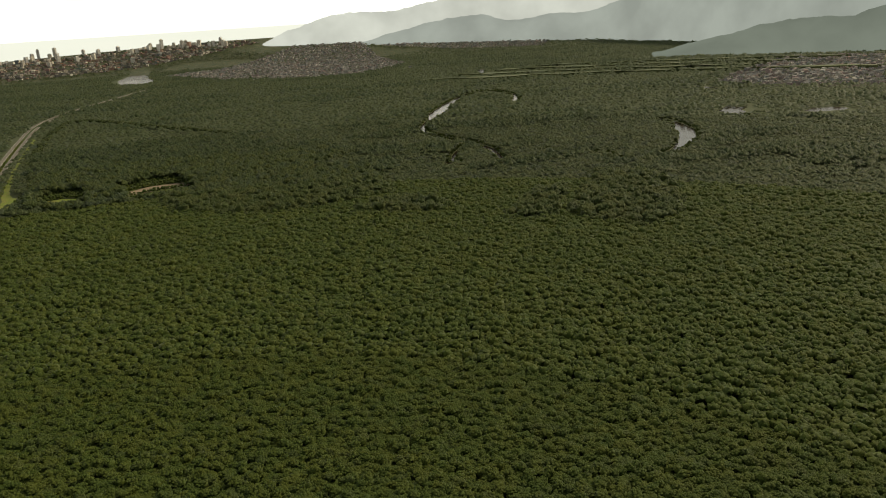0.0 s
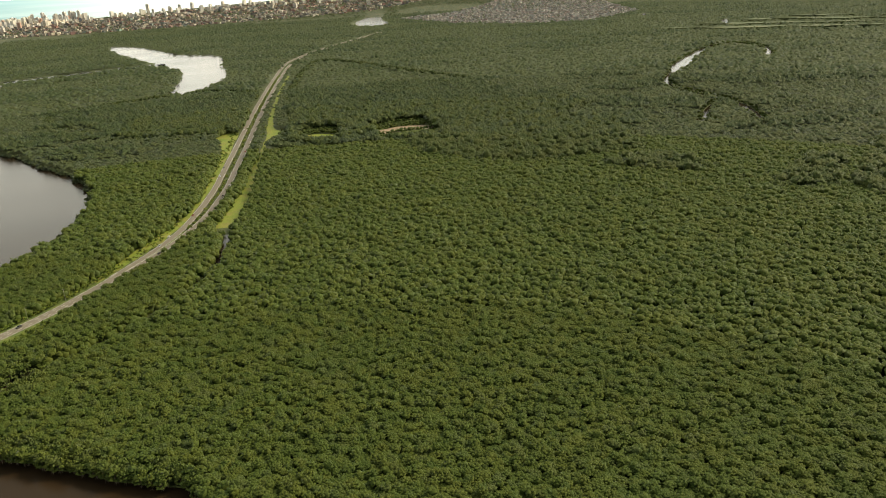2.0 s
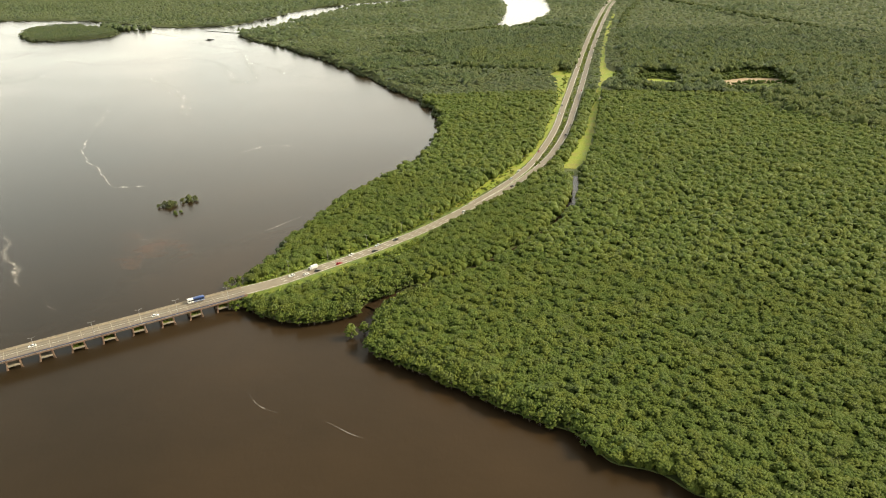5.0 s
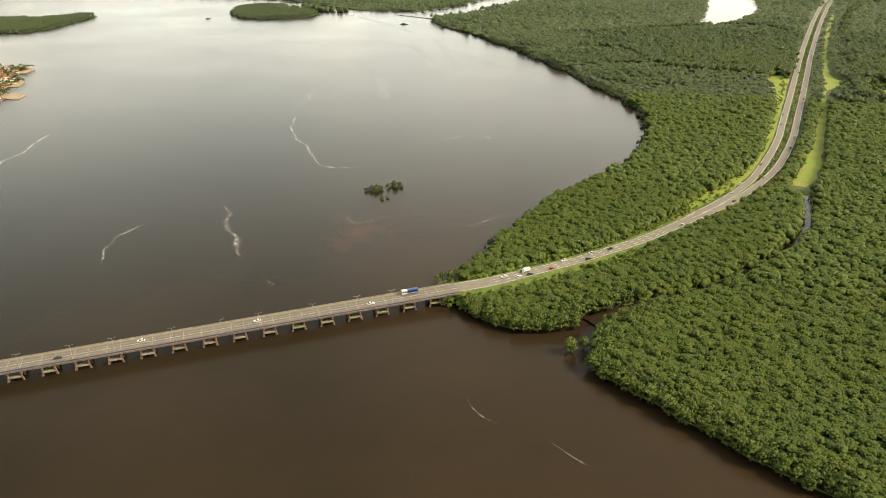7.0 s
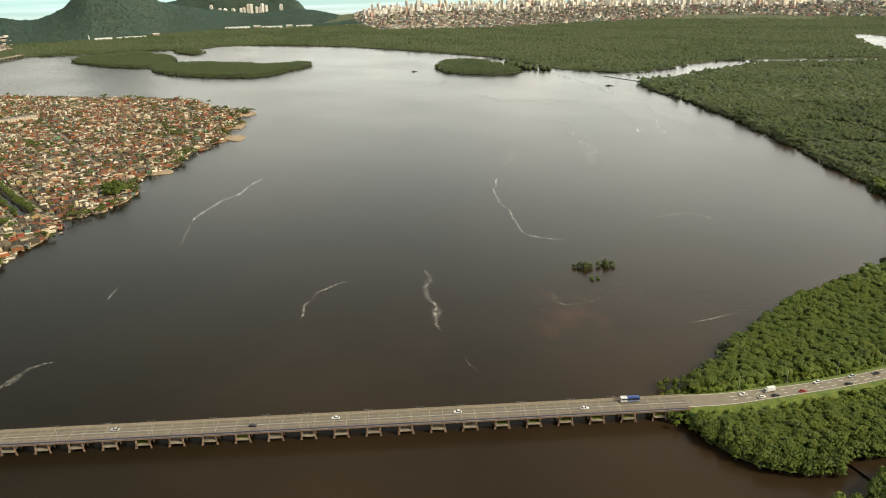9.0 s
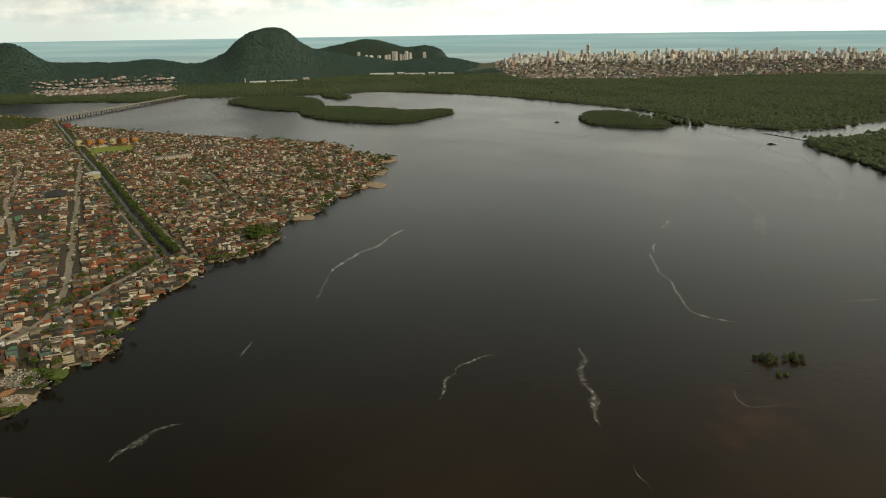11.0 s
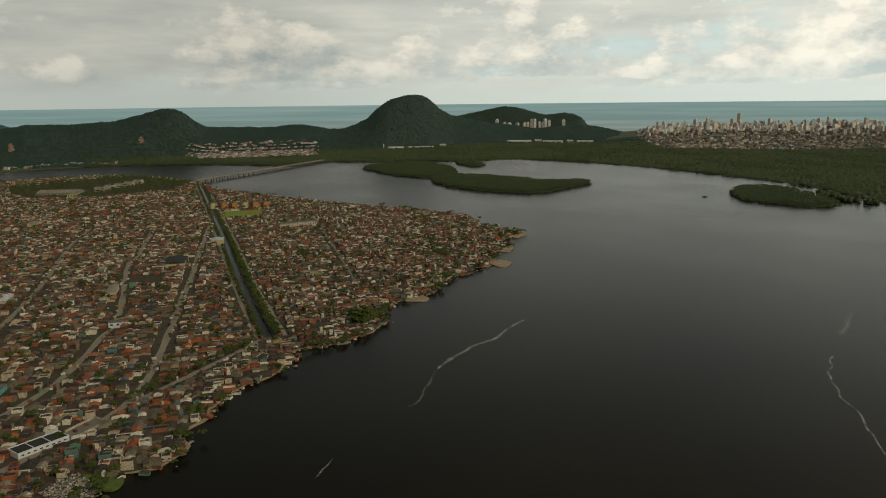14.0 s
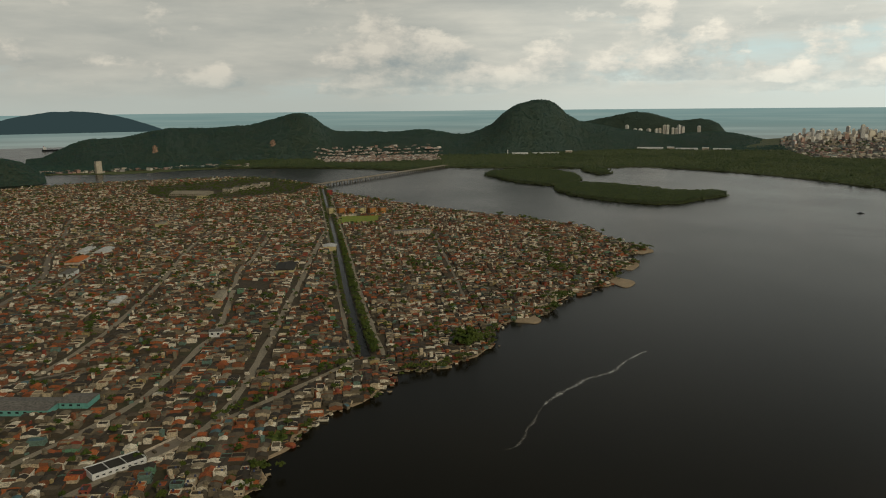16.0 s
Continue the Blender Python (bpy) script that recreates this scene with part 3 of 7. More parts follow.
shore_near = smooth_line(NEAR, 5, wobble=5)
rim = [(-RIM * math.sin(radians(a)), RIM * math.cos(radians(a))) for a in range(88, -92, -6)]
MAINLAND = [tuple(p) for p in shore_bay] + [tuple(p) for p in shore_north] + [(-3700, -120)] + rim + [(3000, -800)] + [tuple(p) for p in shore_near]


def drawn_in(line, by):
    d = np.gradient(line, axis=0)
    d /= np.linalg.norm(d, axis=1)[:, None]
    return [tuple(p) for p in line + by * np.stack([d[:, 1], -d[:, 0]], 1)]


MUDLAND = drawn_in(shore_bay, 3.0) + drawn_in(shore_north, 4.0) + [(-3700, -120)] + rim + [(3000, -800)] + drawn_in(shore_near, 3.4)
TOWN_SHORE = [(-560, 40), (-594, 110), (-613, 141), (-641, 158), (-651, 190), (-668, 214), (-689, 220), (-722, 246), (-742, 264), (-761, 302), (-789, 334), (-813, 351),
              (-812, 385), (-820, 420), (-848, 461), (-886, 477), (-908, 506), (-930, 572), (-967, 609), (-1007, 697), (-1040, 735), (-1071, 740), (-1096, 805),
              (-1153, 832), (-1185, 905)]
TOWN_FAR = [(-1302, 905), (-1432, 925), (-1636, 841), (-1830, 763), (-2166, 660), (-2376, 668), (-2702, 534), (-2764, 282), (-2746, 40), (-2676, -174), (-2500, -500)]
town_shore = smooth_line(TOWN_SHORE, 7, wobble=9, seed=3)
TOWN = [tuple(p) for p in town_shore] + [tuple(p) for p in smooth_line(TOWN_FAR, 25, wobble=8)] + [(-1500, -700), (-600, -400)]
ISLANDS = [
    ("island", [(-2457, 1242), (-2260, 1215), (-2109, 1228), (-2075, 1290), (-2150, 1400), (-2337, 1480), (-2520, 1470), (-2530, 1330)]),
    ("island", [(-1989, 1215), (-1754, 1182), (-1605, 1265), (-1628, 1400), (-1680, 1520), (-1735, 1530), (-1770, 1450), (-1950, 1410), (-2060, 1330)]),
    ("island", [(-2428, 1590), (-2301, 1570), (-2320, 1625), (-2424, 1670), (-2500, 1640)]),
    ("island", [(-1293, 1600), (-1208, 1555), (-1107, 1560), (-1060, 1625), (-1125, 1700), (-1290, 1790), (-1370, 1740)]),
]
CHANNEL = [(-800, 1640), (-765, 1720), (-722, 1863), (-698, 1996), (-660, 2080), (-600, 2140), (-480, 2210), (-370, 2270), (-265, 2290)]
CHANNEL_HALF = [62, 56, 56, 55, 46, 36, 30, 30, 26]
LAKE = [(-595, 3124), (-498, 3060), (-406, 2900), (-264, 2590), (-128, 2430), (-90, 2120), (-60, 1880), (-86, 1712), (-120, 1625), (-163, 1645), (-160, 1714), (-186, 2052), (-265, 2232), (-347, 2450), (-476, 2737)]
RIVER = [(1120, 1491), (1180, 1600), (1193, 1720), (1132, 1732), (1013, 1603), (936, 1505), (835, 1359), (769, 1258), (747, 1169), (757, 1108), (760, 1041), (760, 1011), (753, 962), (721, 869)]
RIVER_HALF = [9, 5, 5, 6, 10, 11, 13, 17, 7, 4, 4, 5, 6, 3]
RIVER_EAST = [(1134, 1019), (1130, 962), (1071, 872), (1028, 824), (988, 794), (950, 767), (900, 750), (855, 770), (861, 829), (828, 915)]
EAST_HALF = [8, 4, 15, 15, 11, 6, 3, 3, 3, 2]
LOOP = [(760, 1041), (719, 1003), (666, 926), (666, 893), (681, 868), (715, 863)]
SOUTH = [(1263, 945), (1256, 906), (1258, 823), (1283, 757), (1311, 691), (1339, 643)]
CREEK = [(-78, 366), (-66, 383), (-62, 388), (-52, 398), (-38, 412), (-22, 429), (-5, 452), (12, 484), (25, 512), (34, 543), (38, 575), (39, 602), (38, 632)]
CREEK_HALF = [7, 5, 5, 4.5, 4, 3.2, 2.8, 2.8, 3.0, 3.3, 3.7, 3.8, 2]
DITCH = [(43, 960), (41, 856), (39, 811), (35, 764), (34, 720)]
POOLS = [[(390, 3652), (476, 4019), (463, 4280), (538, 4400), (584, 4389), (553, 3928), (512, 3678), (517, 3430), (473, 3292), (379, 3368)], [(655, 914), (667, 932), (668, 919), (657, 901)],
         [(1448, 2264), (1520, 2391), (1517, 2348), (1458, 2243)], [(1424, 2817), (1466, 2903), (1460, 2855), (1419, 2769)], [(1283, 1011), (1334, 1035), (1339, 1003), (1275, 937), (1260, 955)],
         [(1373, 897), (1414, 906), (1459, 873), (1425, 855), (1377, 869)], [(1645, 1475), (1597, 1398), (1543, 1278), (1530, 1277), (1561, 1361)], LAKE]
ROAD = [(-167, 369), (-146, 389), (-120, 423), (-92, 462), (-62, 512), (-24, 590), (-2, 655), (10, 720), (18, 800), (21, 870), (28, 1046), (40, 1365), (62, 1760), (88, 2060), (140, 2270), (215, 2460), (420, 2900)]
road = smooth_line(ROAD, 8)
GRASS_R = [(22, 655), (28, 693), (36, 742), (42, 811), (44, 864), (54, 976), (60, 1110), (58, 1130), (62, 1400), (84, 1794), (90, 1790), (69, 1400), (68, 1150), (92, 1106), (64, 1050), (60, 976), (56, 860), (53, 784), (49, 708), (38, 656)]
GRASS_L = [(-150, 415), (-105, 470), (-72, 520), (-44, 603), (-19, 672), (-5, 736), (0, 860), (2, 1000), (-16, 1110), (-2, 1135), (14, 1120), (14, 1000), (10, 860), (4, 770), (-10, 668), (-33, 597), (-62, 530), (-98, 463), (-145, 402)]
CAPE_GRASS = [(-150, 372), (-118, 392), (-98, 415), (-72, 440), (-62, 470), (-70, 495), (-90, 440), (-122, 408)]
BEACHES = [[(-1100, 746), (-1071, 752), (-1041, 736), (-1006, 744), (-989, 716), (-1034, 717)], [(-941, 530), (-908, 550), (-895, 536), (-907, 518)], [(-1246, 902), (-1183, 910), (-1154, 870), (-1205, 862)],
           [(-1128, 803), (-1101, 820), (-1066, 784), (-1087, 772)], [(-833, 397), (-826, 418), (-816, 416), (-806, 386)]]
SAND = [(198, 1028), (224, 1052), (257, 1066), (298, 1058), (294, 1034), (268, 1036), (235, 1026)]
WOODS = [[(90, 995), (135, 958), (196, 982), (251, 936), (247, 874), (307, 799), (377, 761), (462, 767), (501, 771), (536, 919), (484, 1022), (558, 1076), (549, 1233), (438, 1229), (467, 1407), (356, 1686), (170, 2026), (93, 1493), (96, 1163)],
         [(433, 716), (500, 753), (536, 687), (514, 656), (469, 677)], [(613, 560), (700, 639), (764, 701), (810, 668), (782, 586), (702, 488), (652, 474), (623, 516)], [(558, 590), (646, 666), (680, 656), (612, 570), (573, 564)],
         [(-5, 1100), (-150, 1130), (-330, 1420), (-100, 1600), (25, 1500), (25, 1200)], [(133, 2305), (172, 3057), (542, 3168), (1077, 2420), (990, 1838), (733, 1495), (593, 1535), (541, 1801), (325, 1988)]]
SAVANNA = [[(96, 1048), (150, 1020), (172, 1048), (130, 1070)]]
SUBURBS = [[(578, 3658), (896, 3857), (1257, 4144), (1500, 4340), (1719, 4148), (1534, 3081), (1181, 2702), (1017, 2748), (739, 3040)], [(1649, 1387), (2005, 1598), (2268, 1725), (2440, 1610), (2491, 1514), (1792, 1026), (1674, 1177), (1635, 1309)],
           [(1900, 4150), (2300, 3950), (2655, 3600), (2398, 3316), (2026, 3609), (1760, 3960)], [(-3180, 890), (-3110, 1335), (-3400, 1454), (-3565, 952)]]
CITY = [(-2995, 3070), (-2480, 2700), (-2080, 3000), (-1740, 3560), (-1400, 4000), (-400, 4080), (500, 4130), (1200, 4400), (1150, 4500), (0, 4640), (-1500, 4420), (-2600, 3880), (-3300, 3320)]

# ---------------------------------------------------------------- water and land
bm = bmesh.new()
bmesh.ops.create_circle(bm, cap_ends=True, segments=96, radius=SEA)
me = bpy.data.meshes.new("water")
bm.to_mesh(me)
bm.free()
me.materials.append(m_water)
tagged(new("water", me), "wide brown estuary water with slow ripples", "water", kind="structure")
slab("ground", MUDLAND, 0.9, -1.5, m_mud, label="low dark mud flat under the mangrove forest", category="ground", kind="structure")
slab("town_ground", TOWN, 1.1, -1.5, m_earth, label="bare brown earth of the low peninsula town", category="ground", kind="structure")
isle_lines = []
for name, pts in ISLANDS:
    line = smooth_line(pts, 18, closed=True, wobble=14, seed=len(isle_lines))
    isle_lines.append(line)
    slab("island_ground", line, 0.8, -1.5, m_mud, label="low mud island under mangroves in the bay", category="island", kind="structure")


def inlet(name, line, half, label, z=0.95):
    p = smooth_line(line, 10)
    h = np.interp(np.linspace(0, len(line) - 1, len(p)), np.arange(len(line)), half)
    h = h * (1 + 0.25 * np.array([noise.noise((x / 30, y / 30, 4.0)) for x, y in p]))
    ribbon(name, p, h, z, m_water, 0.04, label=label, category="water", kind="structure")
    return p, h


channel = inlet("water_channel", CHANNEL, CHANNEL_HALF, "winding tidal channel through the mangroves")
river = inlet("water_river", RIVER, RIVER_HALF, "thin winding river shining between trees")
river2 = inlet("water_river", RIVER_EAST, EAST_HALF, "thin winding river shining between trees")
loop = inlet("water_creek", LOOP, [3, 3, 5, 3, 3, 3], "narrow dark creek round a clump of mangroves", 0.96)
south = inlet("water_creek", SOUTH, [5, 5, 5, 5, 5, 5], "narrow dark creek between mangrove walls", 0.96)
creek = inlet("water_creek", CREEK, CREEK_HALF, "narrow dark creek between mangrove walls")
ditch = inlet("water_ditch", DITCH, [1.5, 2.2, 2.6, 2.6, 1.5], "narrow shining ditch beside the road", 0.99)
pools = [smooth_line(p, 15, closed=True, wobble=12, seed=5) for p in POOLS]
for p in pools:
    slab("water_pool", p, 0.95, 0.91, m_water, label="bright open pool in the forest", category="water", kind="structure")
for poly, name, label in ((GRASS_R, "grass_verge", "lime green marsh grass strip beside the road"), (GRASS_L, "grass_verge", "lime green grass bank beside the road"),
                          (CAPE_GRASS, "grass_verge", "lime green grass bank beside the road")):
    slab(name, smooth_line(poly, 10, closed=True, wobble=3), 0.97, 0.91, m_grass, label=label, category="grass", kind="structure")
slab("sand_clearing", smooth_line(SAND, 8, closed=True, wobble=5), 0.99, 0.91, m_sand, label="bare pale sand clearing in the forest", category="sand", kind="structure")
slab("grass_clearing", smooth_line([(190, 985), (240, 980), (300, 995), (312, 1040), (300, 1070), (255, 1078), (215, 1062), (188, 1030)], 12, closed=True, wobble=10), 0.955, 0.91, m_bank, label="rough green scrub grass round the bare sand", category="grass", kind="structure")
for s in SAVANNA:
    slab("grass_clearing", smooth_line(s, 20, closed=True, wobble=15), 0.96, 0.91, m_grass, label="yellowish open grass clearing in the forest", category="grass", kind="structure")
for s in SUBURBS:
    slab("suburb_ground", smooth_line(s, 60, closed=True, wobble=30), 0.98, 0.91, m_earth, label="bare earth under a dense far suburb", category="ground", kind="structure")

# a gentle rise of land under the far city and before the inland range
LIFT = ((-52, -42, -34, -28, -20, -12, -4, 4, 12, 42, 46, 52), (0, 20, 70, 100, 118, 118, 100, 82, 62, 62, 14, 8))
heading = lambda x, y: np.degrees(np.arctan2(-np.asarray(x, float), y))
rise = lambda r, a=30.0: np.clip((np.asarray(r, float) - 3950) / 720, 0, 1) ** 1.3 * np.interp(a, *LIFT)
A, R = np.radians(np.arange(-60, 52.1, 4)), np.array([3950.0, 4070, 4200, 4320, 4450, 4560, 4670])
V = np.array([(-r * math.sin(a), r * math.cos(a), 0.95 + rise(r, math.degrees(a))) for r in R for a in A])
n = len(A)
F = np.array([(i * n + j + 1, i * n + j, (i + 1) * n + j, (i + 1) * n + j + 1) for i in range(len(R) - 1) for j in range(n - 1)])
far_land = leaf_material("far land", (0.05, 0.07, 0.03), (0.08, 0.1, 0.04), (0.12, 0.12, 0.06), leaf=20)
tagged(new("ground_rise", np_mesh("ground_rise", V, F, far_land)), "gently rising far land under the city", "ground", kind="structure")

# ---------------------------------------------------------------- road
half_road = np.interp(road[:, 1], [360, 385, 420, 500, 560, 700, 3000], [6.6, 6.0, 4.8, 4.7, 4.9, 3.5, 3.5])
split = np.interp(road[:, 1], [500, 560, 700, 900, 3000], [0.0, 1.0, 6.3, 7.0, 7.0])
d = np.gradient(road, axis=0)
d /= np.linalg.norm(d, axis=1)[:, None]
side_way = np.stack([-d[:, 1], d[:, 0]], 1)
road_z = np.interp(road[:, 1], [372, 400, 430, 500], [7.02, 6.0, 4.2, 2.2])
joined = road[:, 1] < 560
ribbon("road_bank", road[:40], np.interp(road[:40, 1], [372, 400, 520], [7.0, 7.5, 7.5]), road_z[:40] - 0.12, m_bank, 6.3, 9.0, label="grassy bank under the road", category="bank", kind="structure")
ribbon("grass_verge", road[:26] + side_way[:26] * 14, 6.5, 1.3, m_bank, 0.4, label="rough green scrub grass beside the road", category="grass", kind="structure")
ribbon("road", road[joined], half_road[joined], road_z[joined], m_asphalt, 0.3, label="grey worn asphalt road with four lanes", category="road", kind="structure")
both = road[:, 1] > 545
for s in (-1, 1):
    line = road[both] + side_way[both] * (split[both] * s + (2.7 * s * (split[both] < 4.4) * (1 - split[both] / 4.4)))[:, None]
    ribbon("road_carriageway", line, np.interp(road[both, 1], [545, 700], [3.0, 3.5]), road_z[both] + 0.02, m_asphalt, 0.9, label="grey worn asphalt carriageway of a divided road", category="road", kind="structure")
    for off in (-3.4, 3.4):
        ribbon("edge_line", line + side_way[both] * off * 0.9, 0.12, road_z[both] + 0.05, m_line, 0.02, label="white painted edge line", category="road marking", kind="structure")
for off in (-0.93, 0.93):
    ribbon("edge_line", road[joined] + side_way[joined] * (off * half_road[joined])[:, None], 0.12, road_z[joined] + 0.03, m_line, 0.02, label="white painted edge line", category="road marking", kind="structure")
dash = bmesh.new()
box(dash, -1.6, -0.16, 0.0, 1.6, 0.16, 0.02)
dash_me = bpy.data.meshes.new("lane_dash")
dash.to_mesh(dash_me)
dash.free()
dash_me.materials.append(m_line)
along = np.r_[0, np.cumsum(np.linalg.norm(np.diff(road, axis=0), axis=1))]
for s in np.arange(30, 185, 8.0):
    for off in (-1.8, 1.8):
        p = np.array([np.interp(s, along, road[:, i]) for i in (0, 1)])
        h = np.array([np.interp(s, along, side_way[:, i]) for i in (0, 1)])
        q = p + h * off * 0.9
        ob = tagged(new("lane_dash", dash_me), "white painted lane dash", "road marking", "lane dashes", "structure")
        ob.matrix_basis = pose(q[0], q[1], np.interp(s, along, road_z) + 0.03, 0, 0, math.degrees(math.atan2(-h[0], h[1])))

# ---------------------------------------------------------------- bridge
BX, BY = np.array([0.755, 0.655]), np.array([-0.655, 0.755])
BRIDGE = pose(*(BX * 114 + BY * 387.3), 0, 0, 0, math.degrees(math.atan2(0.655, 0.755)))   # its x runs back over the water as negative
LONG = 570.0
bridge = new("bridge")
bridge.matrix_basis = BRIDGE
tagged(bridge, "long low concrete road bridge on paired pile trestles over brown water", "bridge")
part("deck", boxes((-LONG, -6.6, 6.1, 4, 6.6, 7.0), (-LONG, -4.9, 5.2, 4, -3.9, 6.1), (-LONG, 3.9, 5.2, 4, 4.9, 6.1), (-LONG, -0.5, 5.2, 4, 0.5, 6.1)), m_concrete, bridge)
part("road_surface", boxes((-LONG, -5.6, 7.0, 4, 5.6, 7.04)), m_asphalt, bridge, "grey brown worn asphalt")
for s in (-1, 1):
    part("kerb", boxes((-LONG, s * 6.1 - 0.5, 7.0, 4, s * 6.1 + 0.5, 7.25)), m_pale, bridge, "pale concrete walkway kerb")
    part("parapet", boxes((-LONG, s * 6.65 - 0.12, 5.9, 4, s * 6.65 + 0.12, 7.95)), m_concrete if s > 0 else m_rust, bridge, "stained concrete parapet")
for zz in (7.72, 7.4):
    part("pipe", tube(0.15, 0.15, (-LONG, -6.95, zz), (2, -6.95, zz), 10), m_blue, bridge, "long blue pipe along the side")
part("pipe", tube(0.13, 0.13, (-LONG, -6.95, 7.0), (2, -6.95, 7.0), 8), m_steel, bridge, "pale grey pipe along the side")
for off in (-4.2, -1.3, 1.3, 4.2):
    part("wheel_track", boxes((-LONG, off - 0.75, 7.044, 4, off + 0.75, 7.05)), m_track, bridge, "darker worn wheel track")
part("lane_line", boxes((-LONG, -0.07, 7.044, 4, 0.07, 7.056)), m_line, bridge, "thin faded lane line")
joint = boxes((-0.15, -5.5, 7.052, 0.15, 5.5, 7.066))
joint_me = bpy.data.meshes.new("deck_joint")
joint.to_mesh(joint_me)
joint.free()
joint_me.materials.append(m_joint)
for i in range(33):
    for e in (-4.0, 3.0):
        part_of("deck_joint", joint_me, bridge, at=pose(-12 - 17 * i + e, 0, 0))


def shared(name, bm, material):
    me = bpy.data.meshes.new(name)
    bm.to_mesh(me)
    bm.free()
    me.materials.append(material)
    return me


cap_me = shared("cap_beam", boxes((-0.5, -6.2, 4.3, 0.5, 6.2, 5.2), bevel=0.08), m_rust)
pile_me = shared("column", tube(0.42, 0.42, (0.35, 0, -2.5), (0, 0, 4.4), 8), m_rust)
rake_me = shared("raking_column", tube(0.3, 0.3, (1.4, 0, -2.5), (0, 0, 4.3), 6), m_rust)
tie_me = shared("tie_slab", boxes((-3.2, -6.5, 2.2, 3.2, 6.5, 2.9), bevel=0.05), m_concrete)
v, f2 = cluster([(x * 1.3, y * 1.5, 2.95, rng.uniform(0.9, 1.2), 0.35) for x in range(-2, 3) for y in range(-3, 4)], OCT)
moss_me = np_mesh("weeds", v, f2, m_shrub, smooth=True)
for i in range(33):
    p = new("pier")
    p.parent = bridge
    p.matrix_basis = pose(-12 - 17 * i, 0, 0)
    tagged(p, "stained concrete pile trestle")
    for x in (-3.3, 3.3):
        turned = 0 if x > 0 else 180
        part_of("cap_beam", cap_me, p, at=pose(x, 0, 0))
        for y in (-5.4, 0.0, 5.4):
            part_of("column", pile_me, p, at=pose(x, y, 0, 0, 0, turned))
        part_of("raking_column", rake_me, p, at=pose(x, -5.7, 0, 0, 0, turned))
    part_of("tie_slab", tie_me, p)
    if i < 6 or i in (13, 16, 21):
        tagged(part_of("weed_tuft", moss_me, p, "green weeds on the slab"), kind="stuff")


def street_lamp(tall=9.0):
    ob = tagged(new("street_lamp"), "slim grey steel street lamp with two short arms on the bridge", "lamp", "bridge lamps")
    part("pole", tube(0.13, 0.07, (0, 0, 0), (0, 0, tall), 8), m_steel, ob)
    part("base", boxes((-0.25, -0.25, 0, 0.25, 0.25, 0.35), bevel=0.04), m_concrete, ob)
    for s in (-1, 1):
        arm = part("arm", tube(0.06, 0.04, (0, 0, tall - 0.1), (s * 1.9, 0, tall + 0.35), 6), m_steel, ob)
        part("lamp_head", boxes((s * 1.7 - 0.35, -0.13, tall + 0.25, s * 1.7 + 0.35, 0.13, tall + 0.4), bevel=0.06), m_steel, arm)
    return ob


lamp = street_lamp()
for i in range(20):
    m = BRIDGE @ pose(-8 - 26.5 * i - (5 if i % 3 == 1 else 0), -6.1, 7.25)
    if i:
        copy_thing(lamp, m)
    else:
        lamp.matrix_basis = m
for s in (38, 70, 105, 140, 175):
    p = [np.interp(s, along, road[:, i]) for i in (0, 1)]
    h = [np.interp(s, along, side_way[:, i]) for i in (0, 1)]
    tagged(copy_thing(lamp, pose(p[0] + h[0] * 7.6, p[1] + h[1] * 7.6, np.interp(s, along, road_z) - 0.15, 0, 0, math.degrees(math.atan2(-h[0], h[1])) + 90)),
           "slim grey steel street lamp with two short arms beside the road", "lamp", "road lamps")

# ---------------------------------------------------------------- vehicles


def extruded(profile, half, taper=0.0):
    """A side outline (x, z) drawn across to a width."""
    bm = bmesh.new()
    a = [bm.verts.new((x, -half * (1 - taper * (z > 1.0)), z)) for x, z in profile]
    b = [bm.verts.new((x, half * (1 - taper * (z > 1.0)), z)) for x, z in profile]
    bm.faces.new(a)
    bm.faces.new(b[::-1])
    for i in range(len(profile)):
        j = (i + 1) % len(profile)
        bm.faces.new((a[i], b[i], b[j], a[j]))
    bmesh.ops.recalc_face_normals(bm, faces=bm.faces)
    return bm


def wheels(ob, xs, half, r):
    for x in xs:
        for s in (-1, 1):
            w = part("wheel", tube(r, r, (x, s * half - 0.1 * s, r), (x, s * half + 0.12 * s, r), 12), m_tyre, ob)
            part("rim", tube(r * 0.6, r * 0.6, (x, s * half + 0.1 * s, r), (x, s * half + 0.14 * s, r), 10), m_steel, w)


def car(paint, label):
    ob = tagged(new("car"), label, "car", "cars on the road")
    part("body", extruded([(-2.15, 0.35), (2.15, 0.35), (2.2, 0.6), (2.1, 0.82), (1.0, 0.95), (-1.75, 0.98), (-2.15, 0.9)], 0.86), paint, ob)
    cabin = part("cabin", extruded([(0.95, 0.94), (0.25, 1.42), (-1.15, 1.44), (-1.75, 0.97)], 0.78, 0.16), m_dark, ob, "dark window glass")
    part("roof", extruded([(0.2, 1.4), (0.1, 1.47), (-1.1, 1.49), (-1.2, 1.42)], 0.66), paint, cabin)
    for s in (-1, 1):
        part("headlight", boxes((2.08, s * 0.6 - 0.18, 0.6, 2.2, s * 0.6 + 0.18, 0.75)), m_lamp, ob)
        part("tail_light", boxes((-2.2, s * 0.66 - 0.14, 0.68, -2.12, s * 0.66 + 0.14, 0.86)), m_red, ob)
    wheels(ob, (-1.3, 1.35), 0.82, 0.31)
    return ob


